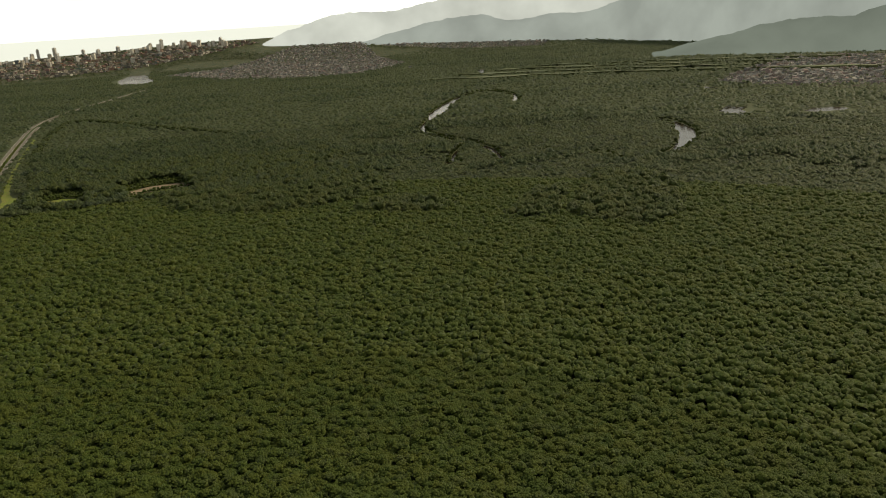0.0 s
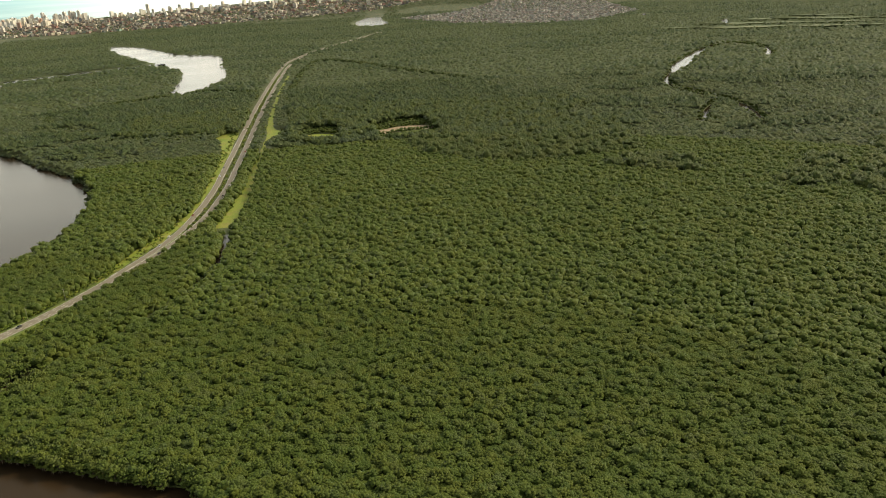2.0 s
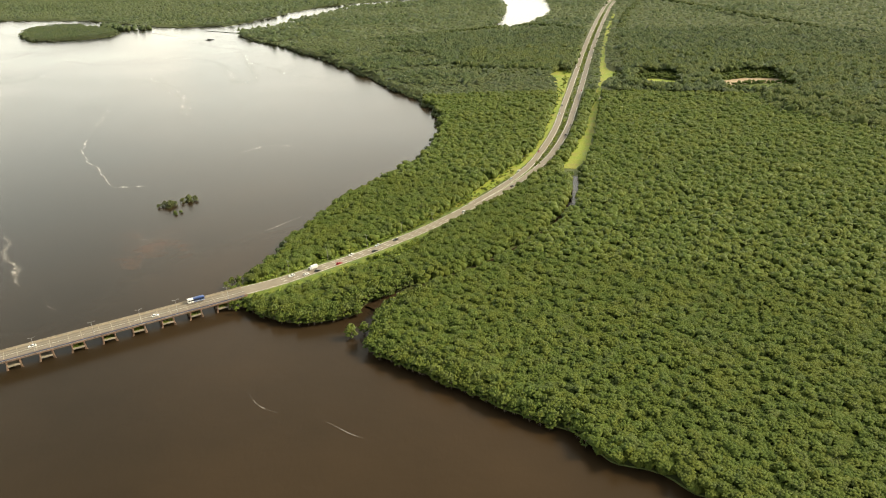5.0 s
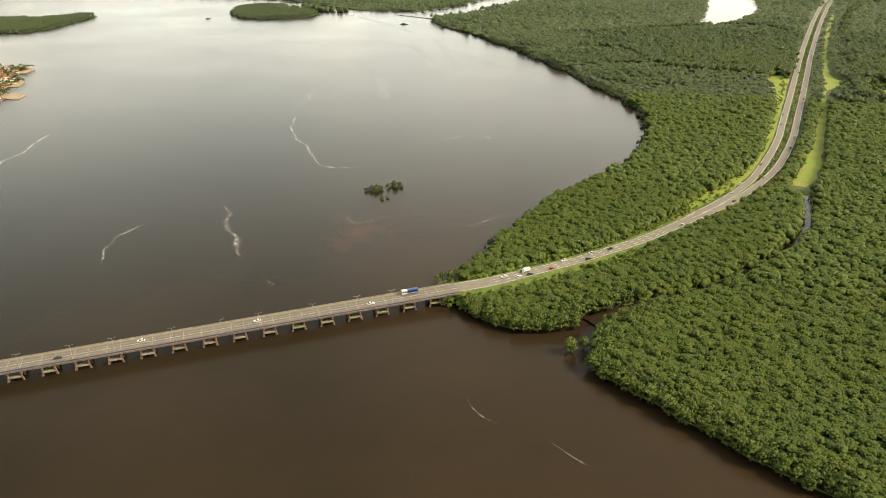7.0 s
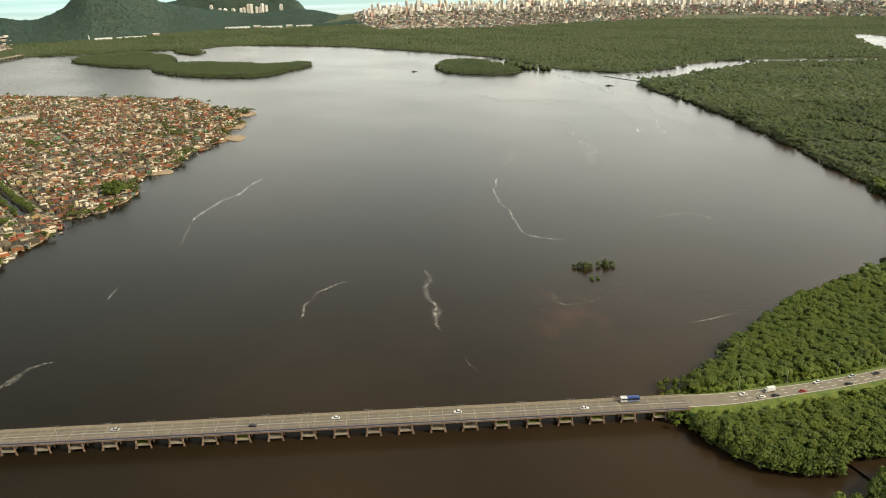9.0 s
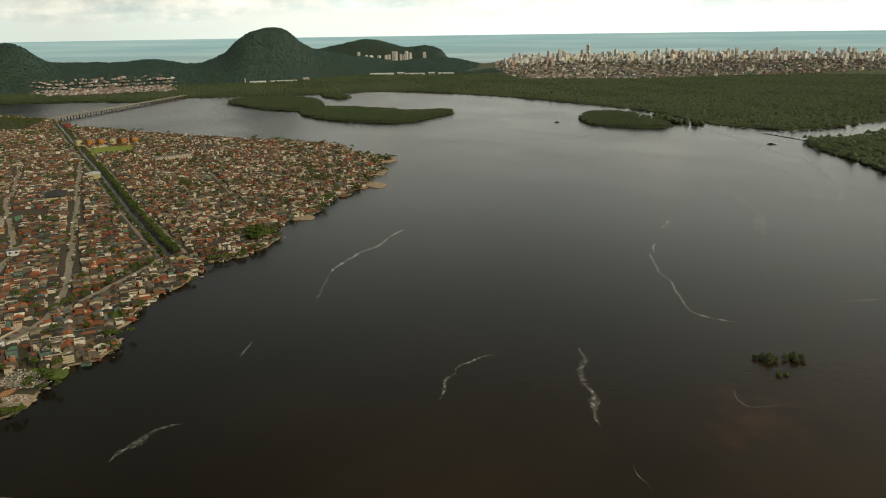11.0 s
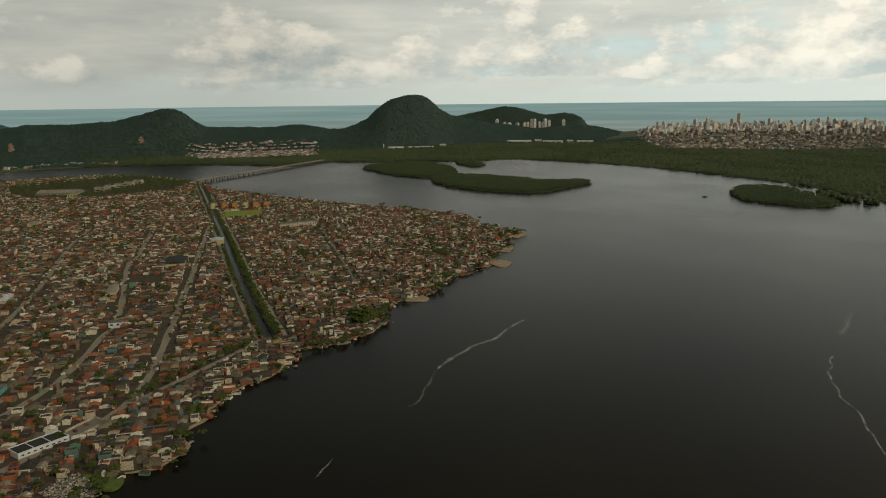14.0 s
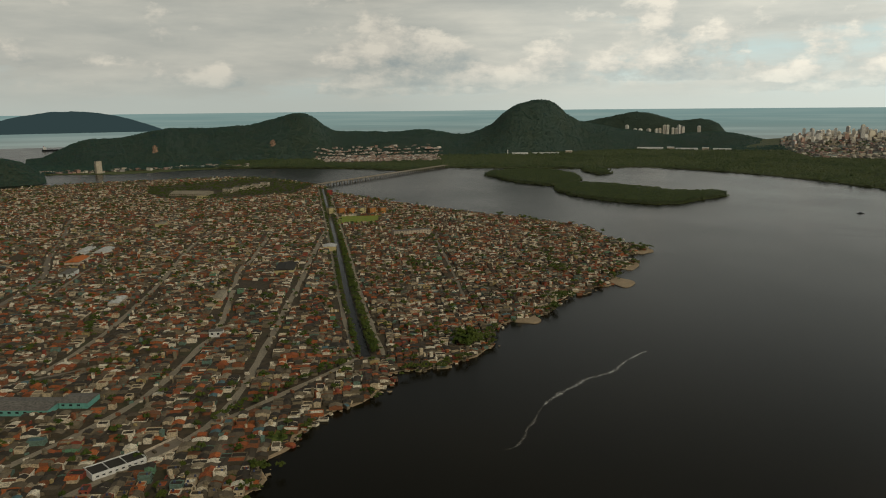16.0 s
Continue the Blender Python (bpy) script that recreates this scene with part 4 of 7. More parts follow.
def bus():
    ob = tagged(new("bus"), "blue city bus with a white front half on the bridge", "bus")
    part("body", boxes((-1.6, -1.27, 0.4, 5.2, 1.27, 3.0), bevel=0.12), m_busblue, ob)
    part("front", boxes((-5.2, -1.27, 0.4, -1.6, 1.27, 3.0), bevel=0.12), m_white, ob, "white front half")
    for s in (-1, 1):
        for i in range(7):
            part("window", boxes((-4.8 + i * 1.38, s * 1.29 - 0.02, 1.6, -3.6 + i * 1.38, s * 1.29 + 0.02, 2.5)), m_dark, ob)
        part("stripe", boxes((-1.5, s * 1.285 - 0.02, 0.75, 5.1, s * 1.285 + 0.02, 1.1)), m_silver, ob, "pale stripe")
    part("windscreen", boxes((-5.24, -1.1, 1.4, -5.18, 1.1, 2.7)), m_dark, ob)
    part("roof", boxes((-1.4, -1.1, 3.0, 5.0, 1.1, 3.1), (0.2, -0.8, 3.1, 2.6, 0.8, 3.34), bevel=0.05), m_busblue, ob)
    part("roof_hatch", boxes((-3.6, -0.5, 3.0, -2.6, 0.5, 3.12)), m_silver, ob)
    wheels(ob, (-3.2, 2.8), 1.2, 0.48)
    return ob


def truck():
    ob = tagged(new("truck"), "white box truck on the road", "truck")
    part("cargo_box", boxes((-4.0, -1.25, 1.0, 2.3, 1.25, 3.6), bevel=0.05), m_white, ob)
    cab = part("cab", extruded([(2.45, 0.5), (4.2, 0.5), (4.25, 1.6), (3.9, 2.6), (2.45, 2.65)], 1.15), m_silver, ob)
    part("windscreen", extruded([(4.29, 1.55), (4.0, 2.5), (3.93, 2.5), (4.2, 1.5)], 1.05), m_dark, cab)
    part("chassis", boxes((-3.9, -0.5, 0.55, 2.6, 0.5, 1.0)), m_black, ob)
    wheels(ob, (-2.6, 3.3), 1.1, 0.48)
    return ob


def on_road(y, lane):
    """A pose on the land road at a height on the plan."""
    i = int(np.argmin(abs(road[:, 1] - y)))
    p = road[i] + side_way[i] * lane * (0.72 if y < 560 else 1.0)
    return pose(p[0], p[1], road_z[i] + 0.03, 0, 0, math.degrees(math.atan2(d[i, 1], d[i, 0])) + (180 if lane > 0 else 0))


def on_bridge(s, lane):
    return BRIDGE @ pose(s, lane, 7.06, 0, 0, 180 if lane > 0 else 0)


bus().matrix_basis = BRIDGE @ pose(-26, 3.6, 7.06)
truck_ob = truck()
truck_ob.matrix_basis = on_road(409, 2.2) @ Matrix.Scale(0.8, 4)
white_car = car(m_white, "white hatchback car on the road")
red_car = car(m_red, "red hatchback car on the road")
black_car = car(m_black, "black hatchback car on the road")
silver_car = car(m_silver, "silver grey hatchback car on the road")
for proto, first, rest in (
    (white_car, on_bridge(-120, 1.5), [on_bridge(-185, 1.7), on_bridge(-52, -1.6), on_road(393, 2.0), on_road(401, -4.6), on_road(436, 4.6), on_road(640, 8), on_road(812, -8.5), on_road(1150, 8.5)]),
    (red_car, on_road(424, -4.4), [on_road(700, 8), on_road(983, -9)]),
    (black_car, on_bridge(-228, -1.5), [on_road(407, -4.8), on_road(446, -4.4), on_road(470, 1.6), on_road(600, -5), on_road(765, -8), on_road(900, 9)]),
    (silver_car, on_bridge(-300, 1.6), [on_road(455, 4.4), on_road(530, -4.4), on_road(612, 5), on_road(860, 8), on_road(1060, -9)]),
):
    proto.matrix_basis = first
    for m in rest:
        copy_thing(proto, m)

# ---------------------------------------------------------------- forest


def off_bank(P, line, half):
    """Distance beyond the bank of a winding strip of water."""
    best = np.full(len(P), 1e9)
    lo, hi = line.min(0) - 60, line.max(0) + 60
    w = np.where((P > lo).all(1) & (P < hi).all(1))[0]
    for p, h in zip(line, half):
        best[w] = np.minimum(best[w], np.hypot(P[w, 0] - p[0], P[w, 1] - p[1]) - h)
    return best


def forest_ok(P, margin=0.0):
    """Which places on the mainland carry trees."""
    ok = inside(P, MAINLAND)
    for line, half in (channel, creek):
        ok &= near_line(P, line) > half.mean() * 0.9 + 2.0
    for line, half in (river, river2, loop, south):
        ok &= off_bank(P, line, half) > 4.0
    for p in pools:
        ok &= ~inside(P, p)
        for k_ in (10, 20, 30, 42):
            ok &= ~inside(P + (k_ * (0.55 if p[0, 0] > 300 else 0.0), k_ * 0.85), p)
    for line, half in (river, river2):
        for k_ in (10, 20, 30, 40):
            ok &= off_bank(P + (k_ * 0.55, k_ * 0.83), line, half) > 0.0
    for k_ in (12, 24, 36, 48, 60, 70):
        ok &= ~inside(P + (k_ * -0.13, k_), SAND)
    for k_ in (12, 24, 36):
        ok &= ~inside(P + (0, k_), SAVANNA[0]) & ~inside(P - (0, k_), SAVANNA[0])
    for k_ in (10, 20, 30, 40):
        ok &= ~inside(P - (0, k_), SAND)
    for k_ in (10, 20, 30):
        ok &= ~inside(P + (-0.05 * k_, k_), GRASS_R)
    for p in (GRASS_R, GRASS_L, CAPE_GRASS, SAND, CITY, *SAVANNA, *SUBURBS):
        ok &= ~inside(P, p)
    gap = np.interp(P[:, 1], [380, 520, 700, 3000], [15.0, 15.0, 15.0, 15.0])
    return ok & (near_line(P, road) > gap)


def creek_gap(P):
    """Distance beyond the bank of the narrow waters."""
    best = np.full(len(P), 1e9)
    for line, half in (creek, channel, river):
        step = max(1, len(line) // 60)
        for p, h in zip(line[::step], half[::step]):
            best = np.minimum(best, np.hypot(P[:, 0] - p[0], P[:, 1] - p[1]) - h)
    return best


def is_wood(P):
    hit = np.zeros(len(P), bool)
    for w in WOODS:
        hit |= inside(P, w)
    return hit


def small_crown(count, spread_, height, r, squash=0.75):
    """A cheap crown of a few ragged clumps."""
    return upper(cluster([(spread_ * math.cos(i * 2.4 + 0.5) * (i > 0), spread_ * math.sin(i * 2.4 + 0.5) * (i > 0), height - r * 0.7 - 0.9 * (i > 0) + rng.normal(0, 0.3), r * rng.uniform(0.85, 1.12), squash) for i in range(count)], OCT, 0.22), -0.15)


def domed(form, radius, centre, squash, tufts, tuft_r, jitter=0.1):
    """A rounded closed crown with leafy tufts standing proud of it."""
    v, f = cluster([(0, 0, centre, radius, squash)], form, jitter)
    rows = []
    for i in range(tufts):
        a, u = i * 2.4 + rng.uniform(-0.3, 0.3), 0.92 * math.sqrt((i + 0.5) / tufts)
        rows.append((radius * u * math.cos(a), radius * u * math.sin(a), centre + radius * squash * math.sqrt(1 - u * u) - tuft_r * 0.25, tuft_r * rng.uniform(0.75, 1.2), 0.8))
    v2, f2 = cluster(rows, OCT, 0.22)
    return upper((np.concatenate([v, v2]), np.concatenate([f, f2 + len(v)])), -0.2)


near_crowns = [domed(ICO, 2.95, 6.4, 0.8, 12, 0.95, 0.14) for _ in range(12)]
leafy_crowns = [upper(crown(16, 3.4, 8.6, 1.02, OCT, rag=0.3), -0.5) for _ in range(10)]
town_crowns = [small_crown(5, 2.1, 8.5, 1.75, 0.85) for _ in range(10)]
mid_crowns = [domed(ICO, 3.35, 5.9, 0.8, 4, 1.15, 0.14) for _ in range(14)]
far_crowns = [small_crown(3, 2.3, 8.4, 2.5) for _ in range(12)]
dot_crowns = [upper(cluster([(0, 0, 3.4, 5.8, 0.7), (5.5, 3.0, 2.9, 5.2, 0.7)], OCT, 0.26), -0.1) for _ in range(10)]
hill_crowns = [upper(cluster([(0, 0, 3.4, 6.6, 0.7)], OCT, 0.26), -0.1) for _ in range(10)]
low_crowns = [upper(cluster([(0, 0, 2.4, 3.4, 1.0)], ICO, 0.16), -0.4) for _ in range(8)]
wood_mid = [domed(ICO, 4.7, 7.4, 0.95, 7, 1.8, 0.16) for _ in range(12)]
wood_far = [small_crown(4, 2.9, 11.5, 3.1, 0.85) for _ in range(10)]


def stand(name, templates, P, size, material, label, smooth=True):
    if len(P):
        v, f = scatter(templates, P, size, 0.9)
        tagged(new(name, np_mesh(name, v, f, material, smooth=smooth)), label, "forest", kind="stuff")


def spread(x0, x1, y0, y1, step, rule):
    P = lattice(x0, x1, y0, y1, step, 0.34)
    P = P[rule(P)]
    P = P[forest_ok(P)]
    P = P[creek_gap(P) > 1.5]
    return P[(near_line(P, shore_near) > 0.2) & (near_line(P, shore_bay) > 1.5) & (near_line(P, shore_north) > 4.0)]


away = lambda P: np.hypot(P[:, 0] - 40, P[:, 1])
close_by = lambda q: (away(q) < 440) | ((q[:, 0] < 10) & (q[:, 1] < 600))
seen_side = lambda q: q[:, 1] > 200 - 0.3 * q[:, 0]
P = spread(-200, 620, -120, 620, 3.9, lambda q: close_by(q) & seen_side(q))
edge = near_line(P, shore_near)
bank = P[(edge < 12) & (P[:, 0] < 190)]
order = np.argsort(bank[:, 0])
bank = bank[order][:: max(1, len(bank) // 285)][:290]
lone = np.isin(P[:, 0], bank[:, 0])
P = P[~lone]
stand("mangrove_understorey", low_crowns, P + (2.3, 2.3), rng.uniform(0.85, 1.15, len(P)), m_leaf, "low green leaves between the mangrove crowns")
stand("mangrove_forest", near_crowns, P, rng.uniform(0.76, 1.0, len(P)), m_leaf, "dense bright green mangrove canopy of rounded crowns")
# mangrove trees along the open shore, each a thing of its own
crown_meshes = []
for v, f in leafy_crowns[:8]:
    low = cluster([(2.3 * math.cos(a), 2.3 * math.sin(a), rng.uniform(2.2, 3.8), rng.uniform(1.0, 1.5), 0.85) for a in np.arange(0, 6.2, 0.7)], OCT, 0.26)
    crown_meshes.append(np_mesh("crown", np.concatenate([v, low[0]]), np.concatenate([f, low[1] + len(v)]), m_leaf_tree))
bm = tube(0.22, 0.1, (0, 0, -0.6), (0.2, 0.1, 5.2), 7)
for a in range(5):
    tube(0.09, 0.04, (0.1, 0.05, 2.6 + 0.4 * a), (1.8 * math.cos(a * 1.3), 1.8 * math.sin(a * 1.3), 5.2 + 0.3 * a), 5, bm)
    tube(0.06, 0.05, (0.05, 0.03, 1.5), (1.1 * math.cos(a * 1.25 + 0.4), 1.1 * math.sin(a * 1.25 + 0.4), -0.7), 5, bm)
islet_meshes = []
for me in crown_meshes:
    islet_meshes.append(me.copy())
    islet_meshes[-1].materials[0] = m_islet
trunk_me = bpy.data.meshes.new("trunk")
bm.to_mesh(trunk_me)
bm.free()
trunk_me.materials.append(m_bark)


def mangrove_tree(x, y, z, size, n, meshes, label="bright green rounded mangrove tree on the muddy water's edge"):
    ob = tagged(new("mangrove_tree"), label, "tree", "shore mangroves")
    ob.matrix_basis = Matrix.LocRotScale((x, y, z), Euler((0, 0, n * 1.9)), (size, size, size * (0.9 + 0.2 * ((n * 7) % 5) / 5)))
    part_of("trunk", trunk_me, ob)
    part_of("crown", meshes[n % 8], ob)
    return ob


for n, (x, y) in enumerate(bank):
    mangrove_tree(x, y, 0.9, rng.uniform(0.8, 1.15), n, crown_meshes)
for n, (x, y, s) in enumerate([(-186, 386, 0.62), (-184, 391, 0.7), (-179, 392, 0.75), (-176, 397, 0.8), (-174, 403, 0.85), (-173, 410, 0.9), (-170, 417, 0.8), (-167, 424, 0.95), (-178, 387, 0.5), (-170, 400, 0.55),
                               (-169, 362, 0.75), (-166, 365, 0.7), (-163, 369, 0.6), (-164, 358, 0.85), (-161, 362, 0.8), (-158, 368, 0.7), (-157, 360, 0.9), (-154, 372, 0.55), (-151, 366, 0.85), (-168, 357, 0.7)]):
    mangrove_tree(x, y, 0.4, s, n, crown_meshes, "bright green bush crowding the bridge's abutment")
mangrove_tree(-81, 331, -0.3, 1.2, 3, crown_meshes, "lone mangrove bush standing in shallow water")
mangrove_tree(-75, 337, 0.0, 0.95, 4, crown_meshes, "lone mangrove bush standing in shallow water")
for n, (x, y, s) in enumerate([(-319, 531, 0.8), (-315, 534, 0.95), (-310, 532, 0.9), (-307, 537, 0.85), (-313, 539, 0.8), (-310, 536, 1.05), (-304, 545, 0.85), (-300, 549, 1.0), (-296, 553, 0.85), (-297, 546, 0.8), (-302, 552, 0.9),
                               (-293, 549, 0.7), (-296, 517, 0.6), (-292, 520, 0.6), (-294, 515, 0.5)]):
    mangrove_tree(x, y, -2.8 if n < 12 else -2.4, s, n, islet_meshes if n < 12 else crown_meshes, "small grey green mangrove tree on a tiny islet in the bay")

P = spread(-330, 1000, -330, 960, 5.15, lambda q: ~close_by(q) & (away(q) < 960) & (q[:, 0] > -200) & seen_side(q))
w = is_wood(P)
stand("mangrove_understorey", low_crowns, P[~w] + (2.5, 2.5), rng.uniform(0.88, 1.16, (~w).sum()), m_leaf, "low green leaves between the mangrove crowns")
stand("mangrove_forest", mid_crowns, P[~w], rng.uniform(0.86, 1.14, (~w).sum()), m_leaf, "dense green mangrove canopy of rounded crowns")
P = spread(-900, 1500, -330, 1500, 7.2, lambda q: ((away(q) >= 960) & (away(q) < 1500)) | (~seen_side(q) & (away(q) < 960)))
w = is_wood(P) | (np.array([noise.noise((x / 160, y / 90, 3.3)) for x, y in P]) > 0.22)
stand("mangrove_forest", far_crowns, P[~w], rng.uniform(0.85, 1.3, (~w).sum()), m_far_leaf_haze, "far mangrove canopy of small rounded crowns")
stand("tall_forest", wood_far, P[w], rng.uniform(0.75, 1.25, w.sum()), m_far_wood_haze, "far dark taller wood of uneven crowns")
P = spread(-150, 900, 400, 1300, 7.5, lambda q: (away(q) < 1250) & is_wood(q))
P = np.concatenate([P, spread(-160, 60, 1080, 1300, 8.5, is_wood)])
stand("wood_understorey", low_crowns, P + (3.5, 3.5), rng.uniform(1.25, 1.65, len(P)), m_wood, "leafy undergrowth filling the taller wood")
stand("tall_forest", wood_mid, P, rng.uniform(0.7, 1.25, len(P)), m_wood, "dark green taller wood of uneven crowns")
P = spread(-3560, 3600, -300, 4100, 16.3, lambda q: (away(q) >= 1500) & (away(q) < 4100) & (np.arctan2(-q[:, 0], q[:, 1]) < 1.42) & (np.arctan2(-q[:, 0], q[:, 1]) > -1.15))
w = np.array([noise.noise((x / 260, y / 130, 7.7)) for x, y in P]) > 0.1
stand("mangrove_forest", dot_crowns, P[~w], rng.uniform(0.7, 1.25, (~w).sum()), m_far_leaf_haze, "far low green forest canopy to the horizon")
stand("tall_forest", dot_crowns, P[w], rng.uniform(0.8, 1.6, w.sum()), m_far_wood_haze, "far dark taller forest canopy")
q = lattice(-1100, 3300, 2300, 4640, 25)
a_, r_ = heading(q[:, 0], q[:, 1]), np.hypot(q[:, 0], q[:, 1])
patch = np.array([noise.noise((x / 420, y / 260, 2.6)) for x, y in q])
w = (a_ < 12) & (a_ > -46) & (r_ > 4040) & (r_ < 4655) & ~inside(q, CITY) & (patch > -0.12)
for p in (*SUBURBS[:3], POOLS[0]):
    w &= ~inside(q, p)
q = np.concatenate([q[w], (rise(r_[w], a_[w]) - 1.0)[:, None]], 1)
v, f = scatter(dot_crowns, q, rng.uniform(0.9, 1.5, len(q)))
tagged(new("far_forest", np_mesh("far_forest", v, f, m_far_leaf_haze, smooth=True)), "far low green forest rising towards the horizon", "forest", kind="stuff")
# pale meadows before the inland range
for n in range(9):
    a, r = radians(-35 - 2.3 * n), 2450 + 120 * (n % 4)
    cx, cy = -math.sin(a) * r, math.cos(a) * r
    oval = [(cx + 260 * math.cos(u) * math.cos(a) - 60 * math.sin(u) * math.sin(a) * -1, cy + 260 * math.cos(u) * math.sin(a) + 60 * math.sin(u) * math.cos(a)) for u in np.arange(0, 6.2, 0.35)]
    slab("grass_meadow", smooth_line(oval, 60, closed=True, wobble=50, seed=n), 9.0 + 0.1 * n, 0.5, m_meadow, label="pale open meadow before the far mountains", category="grass", kind="structure")
# islands and the shores round the bay
isle = []
for line in isle_lines:
    lo, hi = line.min(0), line.max(0)
    q = lattice(lo[0], hi[0], lo[1], hi[1], 7.5, 0.34)
    isle.append(q[inside(q, line)])
isle = np.concatenate(isle)
stand("island_mangroves", far_crowns, isle, rng.uniform(0.9, 1.25, len(isle)), m_far_wood_haze, "dark green mangroves covering low islands in the bay")
CLUMPS = ((-1172, 1776, 24), (-1150, 1752, 20), (-1098, 1718, 21), (-1078, 1712, 17), (-1034, 1712, 13))
tuft = []
for x, y, wide in CLUMPS:
    u, a_ = np.sqrt(rng.random(int(wide * wide / 20))) * wide, rng.uniform(0, 6.28, int(wide * wide / 20))
    tuft.append(np.stack([x + u * np.cos(a_), y + u * np.sin(a_)], 1))
tuft = np.concatenate(tuft)
v, f = scatter(low_crowns, tuft, rng.uniform(1.5, 2.1, len(tuft)), -1.0)
tagged(new("islet_mangroves", np_mesh("islet_mangroves", v, f, m_far_wood_haze, smooth=True)), "small clumps of mangrove standing in the bay", "forest", kind="stuff")
def hem(outline, inward, outward, count):
    """Places scattered in a band along an outline."""
    p = np.asarray(outline, float)
    d_ = np.gradient(p, axis=0)
    d_ /= np.linalg.norm(d_, axis=1)[:, None] + 1e-9
    n_ = np.stack([-d_[:, 1], d_[:, 0]], 1)
    return np.concatenate([p + n_ * rng.uniform(-inward, outward, len(p))[:, None] + rng.normal(0, 1.2, p.shape) for _ in range(count)])


def clear_of(q, *polys):
    for p in polys:
        q = q[~inside(q, p)]
    return q


closed = lambda p, step: smooth_line(p, step, closed=True)
hems = [clear_of(hem(closed(p, 4), 9, 9, 5), p) for p in (SAND, *SAVANNA)]
for line, half in (creek, loop, south, river, river2):
    for sgn in (-1, 1):
        g_ = np.gradient(line, axis=0)
        g_ /= np.linalg.norm(g_, axis=1)[:, None]
        for _ in range(4):
            hems.append(line + np.stack([-g_[:, 1], g_[:, 0]], 1) * (sgn * (half + rng.uniform(1.0, 6.0, len(line))))[:, None] + rng.normal(0, 1.0, line.shape))
hems.append(clear_of(lattice(80, 190, 985, 1110, 5.5), SAVANNA[0], [(x, y - 14) for x, y in SAVANNA[0]]))
hems.append(clear_of(lattice(185, 325, 955, 1112, 5.5), SAND, [(x + 2, y - 14) for x, y in SAND], [(x + 3, y - 26) for x, y in SAND]))
q = np.concatenate(hems)
q = q[(near_line(q, road) > 14) & inside(q, MAINLAND)]
v, f = scatter(mid_crowns, q, rng.uniform(0.45, 0.85, len(q)), -0.9)
tagged(new("edge_thicket", np_mesh("edge_thicket", v, f, m_leaf)), "low leafy thicket round clearings and creeks", "shrubs", kind="stuff")
q = np.concatenate([hem(closed(p, 4), 5, 5, 3) for p in WOODS[:5]])
q = q[forest_ok(q)]
v, f = scatter(mid_crowns, q, rng.uniform(0.85, 1.2, len(q)), -0.3)
tagged(new("wood_edge", np_mesh("wood_edge", v, f, m_wood)), "dark leafy edge of the taller wood", "shrubs", kind="stuff")
q = np.concatenate([shore_bay[shore_bay[:, 1] < 1500] + rng.normal(0, 1.6, shore_bay[shore_bay[:, 1] < 1500].shape) for _ in range(4)] + [np.concatenate([l for l in isle_lines]) + rng.normal(0, 2.0, np.concatenate(isle_lines).shape) for _ in range(3)])
v, f = scatter(mid_crowns, q, rng.uniform(0.55, 0.9, len(q)), -2.6)
tagged(new("shore_thicket", np_mesh("shore_thicket", v, f, m_far_leaf_haze)), "low green mangrove leaves hanging over the water's edge", "shrubs", kind="stuff")
q = []
for i in range(len(road)):
    if 368 < road[i, 1] < 560:
        for s in (-1, 1):
            for _ in range(14 if road[i, 1] > 430 else 24):
                q.append(road[i] + side_way[i] * s * rng.uniform(8.5, 19) + rng.normal(0, 3, 2))
q = np.array(q)
q = q[(near_line(q, road) > 7.5)]
v, f_ = scatter(leafy_crowns, q, rng.uniform(0.22, 0.55, len(q)), 0.4)
tagged(new("roadside_bushes", np_mesh("roadside_bushes", v, f_, m_bush)), "green bushes crowding the road banks on the cape", "shrubs", kind="stuff")
# scrub on the road banks and between the carriageways
pts = []
for s in np.arange(15, 1500, 3.2):
    p = np.array([np.interp(s, along, road[:, i]) for i in (0, 1)])
    h = np.array([np.interp(s, along, side_way[:, i]) for i in (0, 1)])
    if p[1] > 640 and rng.random() < 0.75:
        pts.append((*(p + h * rng.normal(0, 1.2)), 1.8 - 2.5))
    for sgn in (-1, 1, -1, 1):
        if rng.random() < 0.6 and p[1] < 1300:
            off = rng.uniform(8.5 if sgn > 0 else 10.0, 19.0) + (6.5 if p[1] > 640 else 0)
            pts.append((*(p + h * sgn * off), max(-1.0, np.interp(s, along, road_z) * (1 - (off - 8) / 9) - 1.0)))
pts = np.array(pts)
shrubs = [crown(6, 2.0, 4.4, 1.0, OCT, rag=0.25) for _ in range(6)]
v, f = scatter(shrubs, pts, rng.uniform(0.5, 1.05, len(pts)))
tagged(new("roadside_scrub", np_mesh("roadside_scrub", v, f, m_shrub)), "lime green scrub along the road banks", "shrubs", kind="stuff")
m_darkroof = plain("dark roof felt", (0.03, 0.026, 0.02), 0.9, size=2)
m_redwall = plain("dull red wall", (0.30, 0.05, 0.035), 0.8)
m_yellow = plain("faded yellow wall", (0.52, 0.44, 0.22), 0.8)
m_cream = plain("stained cream wall", (0.50, 0.42, 0.32), 0.8, grain=0.25, size=2.0)

# ---------------------------------------------------------------- hills


hill_trees, hill_grids = [], {}


